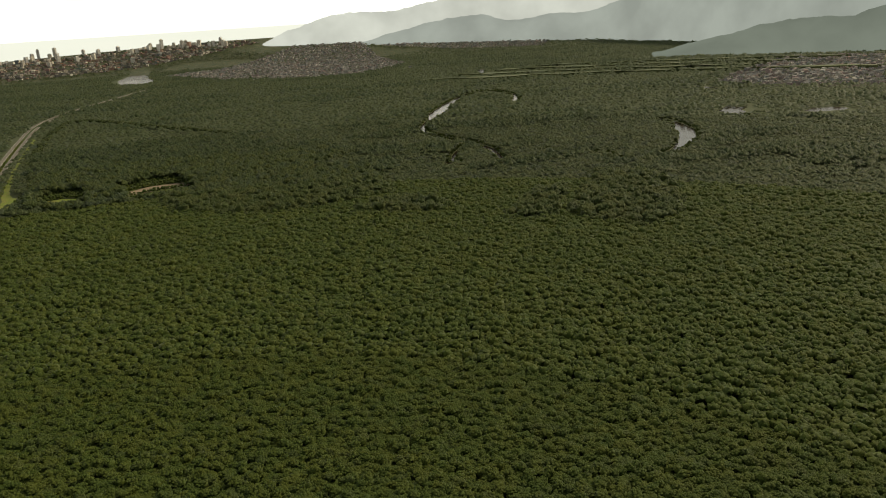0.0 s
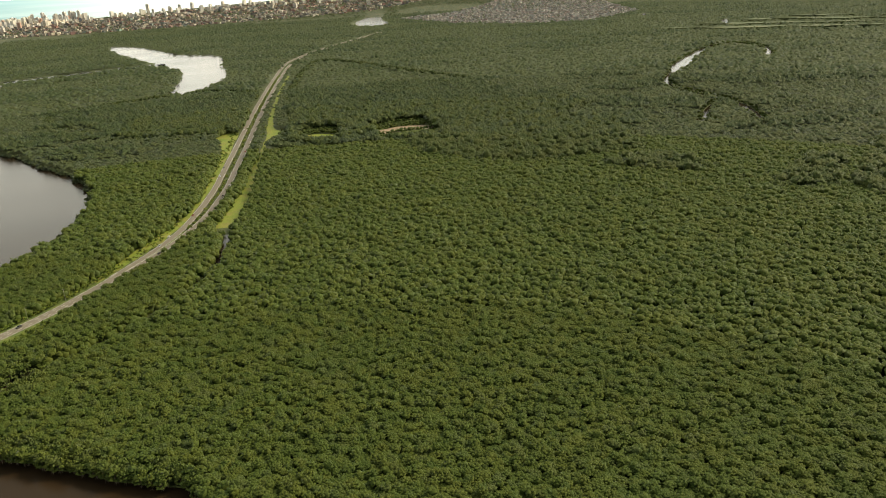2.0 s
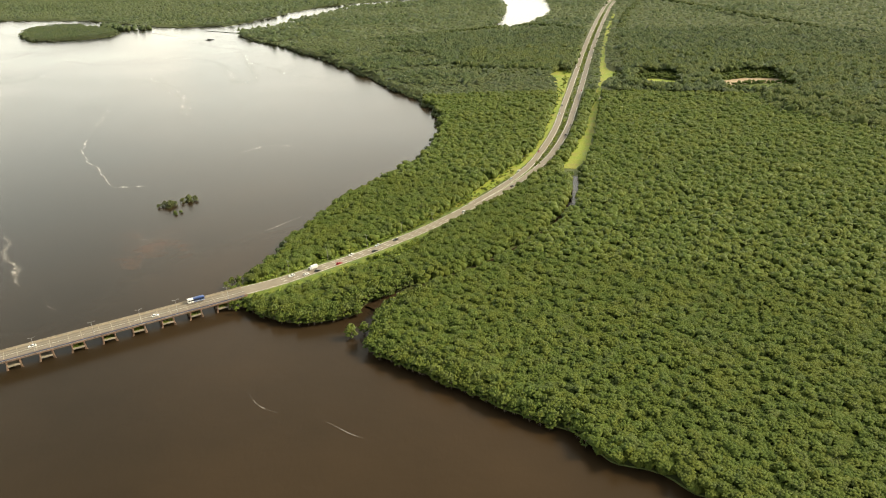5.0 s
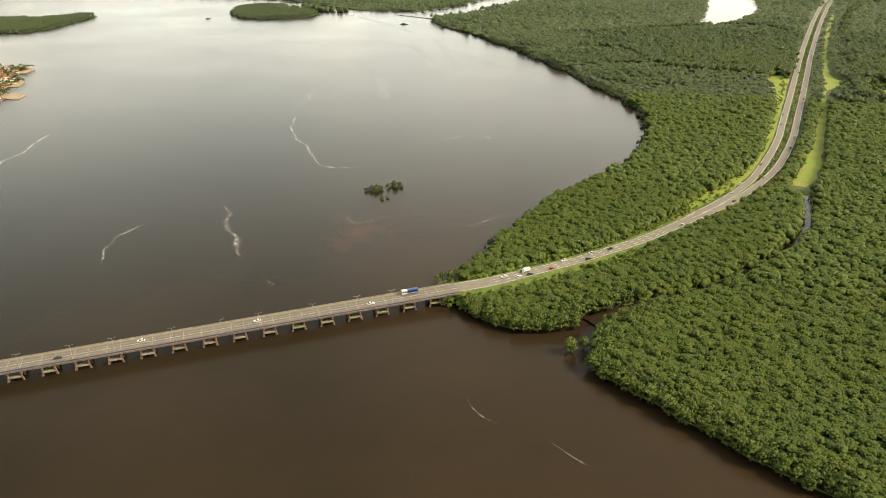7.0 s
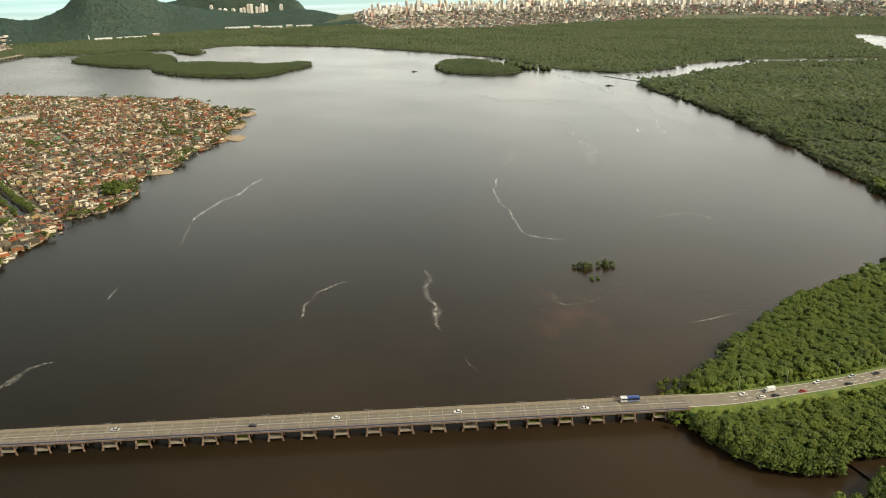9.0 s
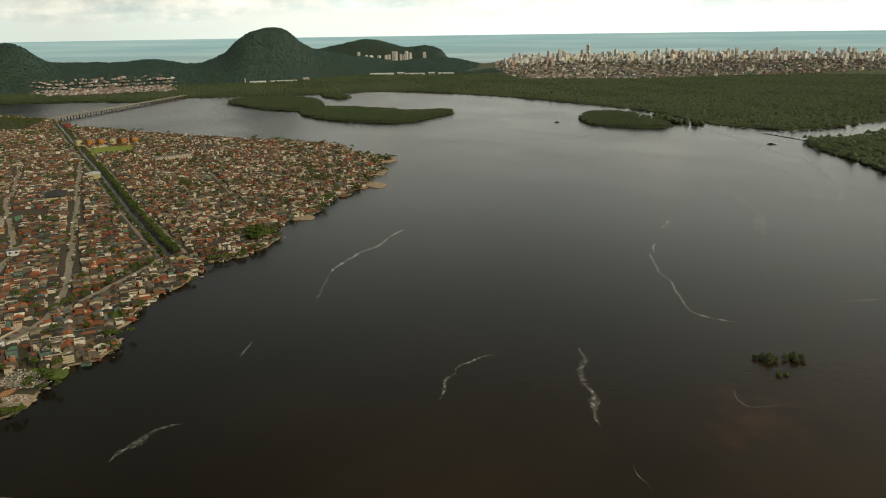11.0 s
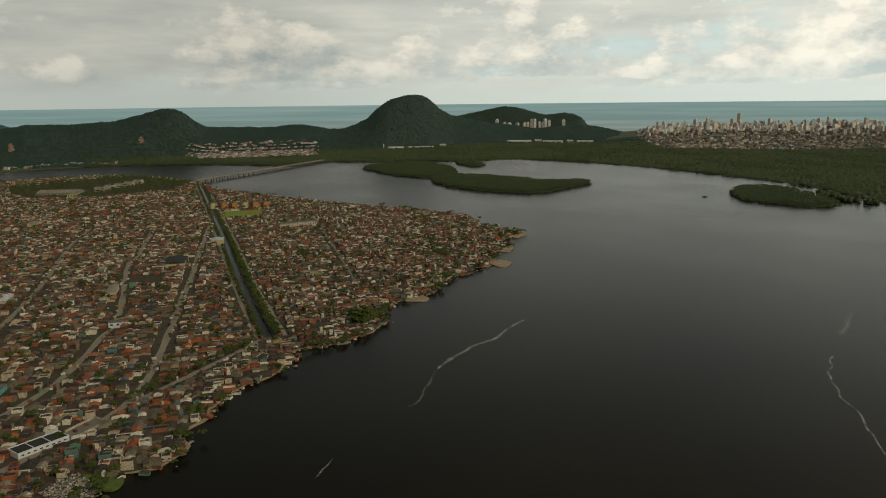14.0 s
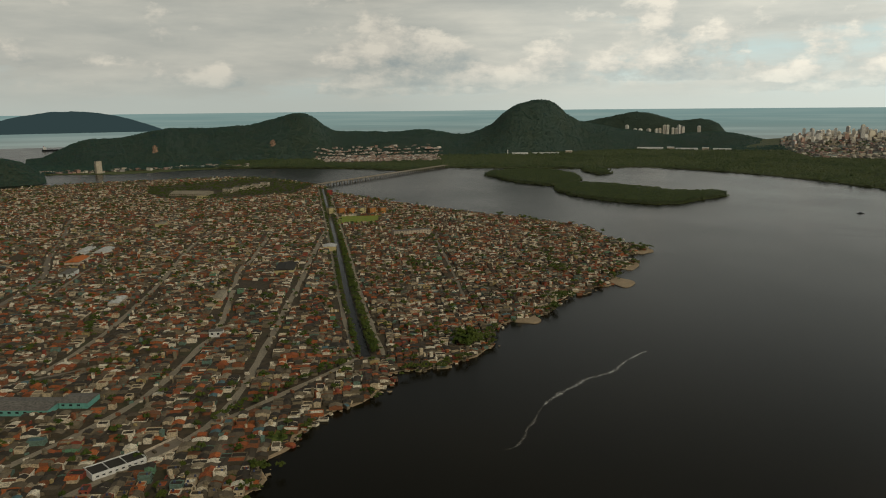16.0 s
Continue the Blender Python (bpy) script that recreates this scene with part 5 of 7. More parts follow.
def hills(name, eye, table, r0, depth, base, material, label, rough=9.0, step=0.35):
    """A wooded ridge: headings and heights along its crest, seen from a point, with a bell-shaped section."""
    h, top = [t[0] for t in table], [t[1] for t in table]
    A = np.arange(min(h), max(h) + 0.01, step)
    R = np.linspace(-1, 1, 27)
    ridge = np.interp(A, h, top) if h[0] < h[-1] else np.interp(A, h[::-1], top[::-1])
    ker = np.hanning(7)
    ridge = np.convolve(np.pad(ridge, 3, mode="edge"), ker / ker.sum(), "valid")
    V = []
    for r in R:
        for a, t in zip(A, ridge):
            rr = (r0 if np.isscalar(r0) else float(np.interp(a, *r0))) + depth * r * (1 + 0.12 * noise.noise((a / 4, r, 2.0)))
            x, y = eye[0] - rr * math.sin(radians(a)), eye[1] + rr * math.cos(radians(a))
            sect = math.cos(r * math.pi / 2) ** 1.15
            z = base - 4 + (t - base + 4) * sect
            z += sect * (1 - sect * 0.8) * (22 * noise.fractal((x / 170, y / 170, 1.0), 1.0, 2.0, 4)) + rough * 0.6 * sect * noise.noise((x / 38, y / 38, 5.0))
            z += sect * rough * 0.45 * noise.noise((x / 13, y / 13, 8.0))
            V.append((x, y, z))
    n = len(A)
    V = np.array(V)
    grid = V.reshape(len(R), n, 3)
    hill_grids[name] = grid
    count = int(n * step * 4000 / 57 * depth / 75)
    i, j, u, w = rng.integers(0, 17, count), rng.integers(0, n - 1, count), rng.random(count)[:, None], rng.random(count)[:, None]
    hill_trees.append((grid[i, j] * (1 - u) + grid[i + 1, j] * u) * (1 - w) + (grid[i, j + 1] * (1 - u) + grid[i + 1, j + 1] * u) * w - (0, 0, 2.2))
    F = np.array([(i * n + j, i * n + j + 1, (i + 1) * n + j + 1, (i + 1) * n + j) for i in range(len(R) - 1) for j in range(n - 1)])
    return tagged(new(name, np_mesh(name, V, F, material, smooth=True)), label, "hill", kind="structure")


# hill greens carry a bluish tint painted in for the haze over them
k = Mat("wooded hillside", 0.8)
c = k.ramp(k.noise(9, 5, 0.7), [(0.32, (0.016, 0.032, 0.024)), (0.5, (0.026, 0.050, 0.036)), (0.7, (0.042, 0.070, 0.048))])
c = k.mix(k.ramp(k.noise(140, 4), [(0.4, 0.0), (0.7, 0.6)]), c, (0.03, 0.042, 0.016))
k.colour(c)
k.bump(k.noise(11, 5, 0.7), 1.0, 6.0)
m_hill = k.m
m_hill_leaf = leaf_material("hill forest leaves with haze tint", (0.020, 0.046, 0.037), (0.031, 0.065, 0.050), (0.047, 0.086, 0.062), leaf=4.0, tree=14.0)
WEST = (-185, 122)
hills("hill_west", WEST, [(95.4, 2), (94.4, 12), (93.4, 48), (91.8, 92), (89.5, 94), (86.4, 133), (84, 128), (82.3, 136), (80.8, 141), (79, 174), (77.7, 196), (76.7, 184), (76, 145), (75.1, 102), (72.7, 99), (70.6, 97), (68.4, 108), (66.1, 78), (65.2, 78), (64.4, 100), (63.5, 124), (62.4, 198),
                          (61.3, 230), (59.9, 249), (58.9, 230), (57.8, 154), (57, 130), (55.4, 106), (53.8, 86), (52, 66), (50.8, 50), (49.5, 62), (48.2, 69), (46.9, 62), (45.6, 44), (44.2, 15), (43.4, 2)], ((44, 50, 57, 62, 76, 96), (4480, 4430, 4150, 3930, 3760, 3700)), 430, 1, m_hill, "dark green wooded hills with a tall rounded peak behind the bay", step=0.25)
hills("hill_cape", WEST, [(60, 40), (57.2, 118), (55.1, 144), (53.9, 168), (53, 176), (51.7, 158), (50.4, 118), (48.9, 134), (47.8, 122), (47.2, 70), (46.8, 5)], 4740, 110, 1, m_hill, "dark wooded headland behind the far towers", step=0.25)
hills("hill_near", (-222, 153), [(106, 80), (100, 92), (97.4, 76), (96.1, 58), (95.3, 30), (94.9, 3)], 2780, 170, 1, m_hill, "dark wooded hill by the narrow strait")
EAST = (160, -75)


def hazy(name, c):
    """Plain glowing backdrop colour: the haze over far mountains is put in as emission."""
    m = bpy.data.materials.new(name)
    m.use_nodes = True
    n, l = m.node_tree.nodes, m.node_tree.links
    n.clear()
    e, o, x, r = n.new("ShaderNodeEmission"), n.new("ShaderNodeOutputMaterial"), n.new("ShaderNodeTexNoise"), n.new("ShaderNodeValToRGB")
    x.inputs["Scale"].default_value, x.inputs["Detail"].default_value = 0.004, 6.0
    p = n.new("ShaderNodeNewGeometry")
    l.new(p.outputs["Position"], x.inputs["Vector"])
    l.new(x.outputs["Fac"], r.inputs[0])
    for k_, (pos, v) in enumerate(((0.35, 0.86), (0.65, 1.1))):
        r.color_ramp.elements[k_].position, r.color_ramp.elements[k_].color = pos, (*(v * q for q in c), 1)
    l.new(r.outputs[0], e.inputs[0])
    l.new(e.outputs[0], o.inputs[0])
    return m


m_haze_glow_far, m_haze_glow_near = hazy("far range haze glow", (0.39, 0.42, 0.43)), hazy("foothills haze glow", (0.215, 0.245, 0.25))
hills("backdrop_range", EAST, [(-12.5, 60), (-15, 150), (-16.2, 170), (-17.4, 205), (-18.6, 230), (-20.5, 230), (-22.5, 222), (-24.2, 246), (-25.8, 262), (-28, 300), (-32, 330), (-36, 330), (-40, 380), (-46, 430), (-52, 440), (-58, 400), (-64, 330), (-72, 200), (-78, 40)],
      4560, 150, 1, m_haze_glow_far, "tall wooded mountain range inland, haze painted in as glow", rough=14, step=0.4)
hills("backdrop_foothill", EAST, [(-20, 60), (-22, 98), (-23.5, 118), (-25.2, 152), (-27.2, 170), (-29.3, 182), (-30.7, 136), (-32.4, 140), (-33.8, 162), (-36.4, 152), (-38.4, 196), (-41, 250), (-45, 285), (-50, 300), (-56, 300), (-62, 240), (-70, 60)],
      ((-70, -56, -50, -44, -38, -20), (3250, 3350, 3600, 4000, 4400, 4440)), 150, 1, m_haze_glow_near, "wooded foothill before the inland range, haze painted in as glow", rough=12)
# this nearer hill glows too, its haze set as an emission colour
hills("backdrop_hill", EAST, [(-41, 3), (-43.5, 40), (-46.5, 70), (-48.3, 98), (-50, 106), (-51.6, 118), (-53.3, 112), (-55, 140), (-58, 160), (-62, 120), (-66, 40)], 3080, 170, 1, hazy("nearer hill haze glow", (0.115, 0.137, 0.128)), "green wooded hill at the foot of the inland range, haze painted in as glow", rough=12)
for n, q in enumerate(hill_trees[:3]):
    v, f = scatter(hill_crowns, q, rng.uniform(0.45, 0.8, len(q)))
    tagged(new("hill_forest", np_mesh("hill_forest", v, f, m_hill_leaf, smooth=True)), "dark green forest covering the hillside", "forest", kind="stuff")
q = np.array([(WEST[0] - r * math.sin(radians(a)), WEST[1] + r * math.cos(radians(a))) for a in np.arange(43.0, 56, 0.16) for r in np.arange(3900, 4120, 13)])
q = q + rng.normal(0, 4, q.shape)
q = np.concatenate([q, (0.9 + rise(np.hypot(q[:, 0], q[:, 1]), heading(q[:, 0], q[:, 1])))[:, None]], 1)
v, f = scatter(dot_crowns, q, rng.uniform(0.6, 1.1, len(q)))
tagged(new("foot_forest", np_mesh("foot_forest", v, f, m_hill_leaf, smooth=True)), "dark forest at the foot of the low hill", "forest", kind="stuff")
# bare rock scars on the hill: ragged patches of its slope standing clear of the trees
m_scar = plain("bare rock", (0.25, 0.155, 0.10), 0.9, grain=0.35, size=6)
slope = hill_grids["hill_west"][:16].reshape(-1, 3)
for a, e, wide in ((87.3, -2.85, 11.0), (79.4, -2.75, 9.0)):
    h = np.degrees(np.arctan2(-(slope[:, 0] - WEST[0]), slope[:, 1] - WEST[1]))
    r = np.hypot(slope[:, 0] - WEST[0], slope[:, 1] - WEST[1])
    tilt = np.degrees(np.arctan2(slope[:, 2] - 225.0, r))
    p = slope[np.argmin((h - a) ** 2 + (tilt - e) ** 2)]
    d = np.array((p[0] - WEST[0], p[1] - WEST[1], 0.0))
    d /= np.linalg.norm(d)
    s = np.array((-d[1], d[0], 0.0))
    lean = np.array((0, 0, 1.0)) * 0.85 + d * 0.75
    V, F = [], []
    for i in range(9):
        for j in range(7):
            u, w = (j - 3) / 3 * wide * math.sqrt(max(0.08, 1 - ((i - 4) / 4.4) ** 2)) * (1 + 0.9 * noise.noise((i * 0.8, a, 1))) + 7 * noise.noise((i * 0.7, a, 4)), (i - 4) / 4 * wide * 2.2
            V.append(p + s * u + lean * w - d * (11 + 6 * noise.noise((i * 0.9, j * 0.9, a))) * math.cos((j - 3) / 3 * 1.2) * math.cos((i - 4) / 4 * 1.2) ** 0.5)
    F = [(i * 7 + j, i * 7 + j + 1, (i + 1) * 7 + j + 1, (i + 1) * 7 + j) for i in range(8) for j in range(6)]
    tagged(new("rock_scar", np_mesh("rock_scar", np.array(V), np.array(F), m_scar)), "bare brown rock scar on the wooded hill", "rock", kind="structure")

# ---------------------------------------------------------------- peninsula town: streets and canal
CANAL = [(-862, 343), (-1086, 389), (-1450, 471), (-2119, 618), (-2290, 655)]
canal_line = smooth_line(CANAL, 20)
ribbon("water_canal", canal_line, np.interp(np.arange(len(canal_line)), [0, 12, 40], [4.2, 3.4, 2.6]), 1.17, m_water, 0.05, label="straight narrow green canal through the town", category="water", kind="structure")
STREETS = [[(-1590, 489), (-1326, 399), (-1174, 349), (-1069, 312), (-949, 271), (-822, 225), (-760, 193), (-721, 148), (-690, 105), (-640, 40)], [(-760, 193), (-811, 269), (-860, 335)],
           [(-1612, 392), (-1358, 317), (-1292, 291), (-1029, 235), (-952, 205), (-859, 164), (-801, 124), (-740, 60)], [(-2110, 110), (-2054, 89), (-1945, 46), (-1720, 44), (-1510, 36), (-1362, 39), (-1214, 7), (-1000, -60)],
           [(-1693, 302), (-1504, 242), (-1270, 187), (-1148, 154), (-1019, 113), (-930, 70)], [(-1790, 300), (-1700, 420), (-1640, 500)], [(-1465, 126), (-1376, 91), (-1250, 60)],
           [(-1050, 560), (-1150, 520), (-1180, 430)], [(-1480, 668), (-1416, 638), (-1230, 580), (-1022, 513)], [(-2000, 560), (-1700, 130), (-1600, -50)], [(-960, 190), (-930, 100), (-900, 0)]]
canal_dir = np.gradient(canal_line, axis=0)
canal_dir /= np.linalg.norm(canal_dir, axis=1)[:, None]
canal_nrm = np.stack([canal_dir[:, 1], -canal_dir[:, 0]], 1)
canal_nrm *= np.sign(canal_nrm[:, 1])[:, None]
street_lines = [smooth_line(s, 15) for s in STREETS] + [canal_line - canal_nrm * 11, canal_line + canal_nrm * 16]
for i, s in enumerate(street_lines):
    ribbon("street", s, (3.5, 2.9, 3.1, 4.2, 2.9, 2.2, 2.4, 1.9, 1.9, 1.9, 2.1, 1.9, 1.9)[i] + 0.6 * np.sin(np.arange(len(s)) * 1.3 + i), 1.2 + 0.004 * i, m_pale if i in (0, 1, 2, 4, 6, 11, 12) else m_asphalt, 0.1, label="dusty grey town street", category="street", kind="structure")
FIELD = [(-1745, 560), (-1650, 520), (-1630, 600), (-1720, 640)]
FIELDS = [FIELD, [(-1230, 285), (-1180, 265), (-1150, 300), (-1200, 325)], [(-1560, -20), (-1500, -25), (-1500, 10), (-1560, 12)]]
for p in FIELDS:
    slab("grass_field", p, 1.25, 1.1, m_grass if p is FIELD else m_earth, label="small open playing field among houses", category="field", kind="structure")
GREEN = [(-2560, 215), (-2640, 380), (-2690, 560), (-2370, 655), (-2200, 560), (-2180, 440), (-2165, 335), (-2230, 240), (-2367, 202)]
BARE = [[(-2300, 245), (-2400, 360), (-2300, 400), (-2215, 350), (-2240, 260)], [(-2280, 385), (-2310, 375), (-2455, 520), (-2420, 545)]]

# ---------------------------------------------------------------- houses
BLOCKED = [[(-647, 122), (-664, 138), (-668, 149), (-640, 172), (-622, 170), (-600, 140), (-600, 118)], [(-733, 146), (-753, 171), (-736, 182), (-713, 153)], [(-724, 226), (-734, 240), (-717, 247), (-707, 231)], [(-882, 20), (-860, 122), (-822, 122), (-838, 20)], [(-742, 150), (-706, 108), (-694, 118), (-726, 158)], [(-1815, 540), (-1785, 538), (-1736, 665), (-1768, 672)]]


def house_ok(P):
    ok = inside(P, TOWN) & (near_line(P, canal_line) > 12)
    for i, s in enumerate(street_lines):
        ok &= near_line(P, s) > (9.8, 8.8, 9.4, 10.6, 8.8, 7.6, 7.8, 7.0, 7.0, 7.0, 7.0, 7.0, 7.0)[i]
    for p in (*FIELDS, GREEN, *BLOCKED):
        ok &= ~inside(P, p)
    return ok


def gable(w, dd, h, rise_, flat_, over=0.35):
    """Walls and roof of a small house as vertex and face arrays (walls, roof)."""
    x, y = w / 2, dd / 2
    top = h + 0.75 if flat_ else h
    wall = np.array([(-x, -y, 0), (x, -y, 0), (x, y, 0), (-x, y, 0), (-x, -y, top), (x, -y, top), (x, y, top), (-x, y, top)], float)
    wf = [(0, 1, 5, 4), (1, 2, 6, 5), (2, 3, 7, 6), (3, 0, 4, 7)]
    if flat_:
        # a parapet: the walls stand up round a sunken roof with a coping
        t = 0.28
        inner = np.array([(-x + t, -y + t, top), (x - t, -y + t, top), (x - t, y - t, top), (-x + t, y - t, top), (-x + t, -y + t, h), (x - t, -y + t, h), (x - t, y - t, h), (-x + t, y - t, h)], float)
        wall = np.concatenate([wall, inner])
        wf += [(4, 5, 9, 8), (5, 6, 10, 9), (6, 7, 11, 10), (7, 4, 8, 11), (8, 9, 13, 12), (9, 10, 14, 13), (10, 11, 15, 14), (11, 8, 12, 15)]
        roof = np.array([(-x + t, -y + t, h + 0.02), (x - t, -y + t, h + 0.02), (x - t, y - t, h + 0.02 + rise_ * 0.5), (-x + t, y - t, h + 0.02 + rise_ * 0.5)], float)
        return wall, wf, roof, [(0, 1, 2, 3)]
    x, y = x + over, y + over
    roof = np.array([(-x, -y, h - 0.1), (x, -y, h - 0.1), (x, 0, h + rise_), (-x, 0, h + rise_), (x, y, h - 0.1), (-x, y, h - 0.1)], float)
    wall = np.concatenate([wall, [(x - over, 0, h + rise_ - 0.2), (over - x, 0, h + rise_ - 0.2)]])
    wf += [(5, 6, 8, 8), (7, 4, 9, 9)]
    return wall, wf, roof, [(0, 1, 2, 3), (3, 2, 4, 5)]


def triangles(faces):
    out = []
    for q in faces:
        out.append((q[0], q[1], q[2]))
        if q[2] != q[3]:
            out.append((q[0], q[2], q[3]))
    return out


def house_stock(count):
    out = []
    for i in range(count):
        w, dd = rng.uniform(4.4, 8.0), rng.uniform(5.5, 15.0)
        h = rng.choice([2.7, 3.0, 4.2, 5.8], p=[0.36, 0.32, 0.16, 0.16])
        flat_ = rng.random() < 0.45
        a, af, b, bf = gable(w, dd, h, rng.uniform(0.35, 0.7) if flat_ else rng.uniform(1.0, 1.7), flat_)
        out.append((np.concatenate([a, b]), np.array(triangles(af) + [tuple(np.array(t) + len(a)) for t in triangles(bf)]), len(triangles(af))))
    return out


def house_mass(name, P, turn, size, base, label, stock, mats=None):
    V, F, M, at = [], [], [], 0
    pick = rng.integers(0, len(stock), len(P))
    for n, (tv, tf, walls) in enumerate(stock):
        w = np.where(pick == n)[0]
        if not len(w):
            continue
        c, s, k2 = np.cos(turn[w])[:, None], np.sin(turn[w])[:, None], size[w][:, None]
        V.append(np.stack([(tv[:, 0] * c - tv[:, 1] * s) * k2 + P[w, 0][:, None], (tv[:, 0] * s + tv[:, 1] * c) * k2 + P[w, 1][:, None], tv[:, 2] * k2 + (base if np.isscalar(base) else base[w][:, None])], -1).reshape(-1, 3))
        F.append((tf[None] + (np.arange(len(w)) * len(tv))[:, None, None]).reshape(-1, 3) + at)
        M.append(np.tile((np.arange(len(tf)) >= walls).astype(int), len(w)))
        at += len(w) * len(tv)
    me = np_mesh(name, np.concatenate(V), np.concatenate(F), mats or [m_wall_any, m_roof_any], np.concatenate(M))
    return tagged(new(name, me), label, "houses", kind="stuff")


def lot_stock(count):
    """Low houses that fill their lots wall to wall."""
    out = []
    for i in range(count):
        w, dd = rng.uniform(5.6, 7.4), rng.choice([rng.uniform(5.8, 7.6), rng.uniform(9.0, 11.5)], p=[0.66, 0.34])
        h = rng.choice([2.3, 2.6, 2.9, 4.8], p=[0.34, 0.36, 0.2, 0.10])
        flat_ = rng.random() < 0.34
        a, af, b, bf = gable(w, dd, h, rng.uniform(0.2, 0.5) if flat_ else rng.uniform(0.7, 1.3), flat_, 0.25)
        out.append((np.concatenate([a, b]), np.array(triangles(af) + [tuple(np.array(t) + len(a)) for t in triangles(bf)]), len(triangles(af))))
    return out


ALONG = math.atan2(-0.30, 0.955)
ca, sa = math.cos(ALONG), math.sin(ALONG)
U, W = np.meshgrid(np.arange(-2900, -300, 6.5), np.arange(-1300, 1100, 7.4))
row_no, col_no = np.meshgrid(np.arange(U.shape[1]), np.arange(U.shape[0]))
lane = ((col_no % 6 == 0) | (row_no % 19 == 0)).ravel() & (rng.random(U.size) < 0.4)
U = U + rng.uniform(-0.8, 0.8, U.shape)
W = W + rng.uniform(-0.8, 0.8, W.shape)
P = np.stack([(U * ca - W * sa).ravel(), (U * sa + W * ca).ravel()], 1)
P = P[~(lane & (P[:, 1] < 0.213 / -0.977 * (P[:, 0] + 874) + 346))]
P = P[house_ok(P) & (P[:, 1] > -260 - 0.1 * P[:, 0] * 0)]
P = P[(np.arctan2(-(P[:, 0] + 150), P[:, 1] - 60) < 1.95)]
keep = rng.random(len(P)) < 0.94
P = P[keep]
reach = np.hypot(P[:, 0] + 480, P[:, 1] - 150)
near_houses = np.argsort(reach)[:295]
rest = np.setdiff1d(np.arange(len(P)), near_houses)
stock = house_stock(26)
north = P[:, 1] > 0.213 / -0.977 * (P[:, 0] + 874) + 346
turns = ALONG + rng.choice([0, math.pi], len(P)) + (rng.random(len(P)) < 0.14) * math.pi / 2 + rng.normal(0, 1, len(P)) * np.where(north, 0.12, 0.035)
house_mass("town_houses", P[rest], turns[rest], np.where(north[rest], rng.uniform(0.62, 0.95, len(rest)), rng.uniform(0.85, 1.06, len(rest))), 1.1, "crowded small houses with grey sheet and red tile roofs", lot_stock(40))


def house(i):
    w, dd = (5.2, 5.8, 6.8, 4.4, 5.6, 5.0, 5.2, 6.4)[i], (7.4, 6.4, 7.6, 5.6, 11.0, 7.6, 5.0, 6.6)[i]
    h = (2.6, 2.9, 2.7, 2.4, 2.6, 5.2, 2.4, 2.8)[i]
    flat_ = i in (1, 3, 5, 6)
    a, af, b, bf = gable(w, dd, h, 0.5 if flat_ else 1.4, flat_)
    ob = tagged(new("house"), ("low house with a pitched tile roof in the shore town", "two-storey brick house with a sheet roof in the shore town", "wide low house with a pitched roof in the shore town",
                               "small shack with a flat sheet roof by the water", "long low house with a pitched sheet roof", "tall narrow house with a flat roof", "small shack with a leaning sheet roof", "two-storey house with a pitched tile roof")[i], "house", "shore houses")
    part_of("wall", np_mesh("wall", a, np.array(triangles(af)), m_wall_one), ob)
    part_of("roof", np_mesh("roof", b, np.array(triangles(bf)), m_roof_one), ob)
    part("door", boxes((-0.45, -dd / 2 - 0.05, 0, 0.45, -dd / 2 + 0.05, 2.05)), m_rust, ob)
    for x in (-w * 0.3, w * 0.3):
        for lev in range(1 if h < 4 else 2):
            part("window", boxes((x - 0.6, -dd / 2 - 0.06, 1.0 + 2.8 * lev, x + 0.6, -dd / 2 + 0.05, 2.0 + 2.8 * lev)), m_dark, ob)
            part("window", boxes((x - 0.6, dd / 2 - 0.05, 1.0 + 2.8 * lev, x + 0.6, dd / 2 + 0.06, 2.0 + 2.8 * lev)), m_dark, ob)
    if flat_:
        part("water_tank", tube(0.75, 0.62, (w * 0.2, dd * 0.2, h + 0.3), (w * 0.2, dd * 0.2, h + 1.5), 10), m_blue, ob, "round blue water tank")
    return ob


protos = [house(i) for i in range(8)]
used = set()
for n, j in enumerate(near_houses):
    kind_ = int(rng.integers(0, 8))
    m = pose(P[j, 0], P[j, 1], 1.1, 0, 0, math.degrees(turns[j]))
    if kind_ in used:
        copy_thing(protos[kind_], m)
    else:
        protos[kind_].matrix_basis = m
        used.add(kind_)

# clutter of lean-tos, walls, tanks and stacked goods between the houses
spot = P[rng.integers(0, len(P), 13500)] + rng.normal(0, 4.0, (13500, 2))
spot = spot[house_ok(spot)]
cube = (np.array([(-1, -1, 0), (1, -1, 0), (1, 1, 0), (-1, 1, 0), (-1, -1, 1), (1, -1, 1), (1, 1, 1), (-1, 1, 1)], float), np.array(triangles([(0, 1, 5, 4), (1, 2, 6, 5), (2, 3, 7, 6), (3, 0, 4, 7), (4, 5, 6, 7)])))
kinds_ = [(cube[0] * s, cube[1]) for s in ((0.9, 1.4, 3.4), (2.2, 0.25, 2.6), (0.8, 0.8, 4.6), (1.6, 2.2, 2.4), (1.2, 1.0, 5.6))]
v, f = scatter(kinds_, spot, rng.uniform(0.7, 1.3, len(spot)), 1.1)
tagged(new("yard_clutter", np_mesh("yard_clutter", v, f, m_wall_any)), "lean-tos, walls and tanks crowded between the houses", "clutter", kind="stuff")

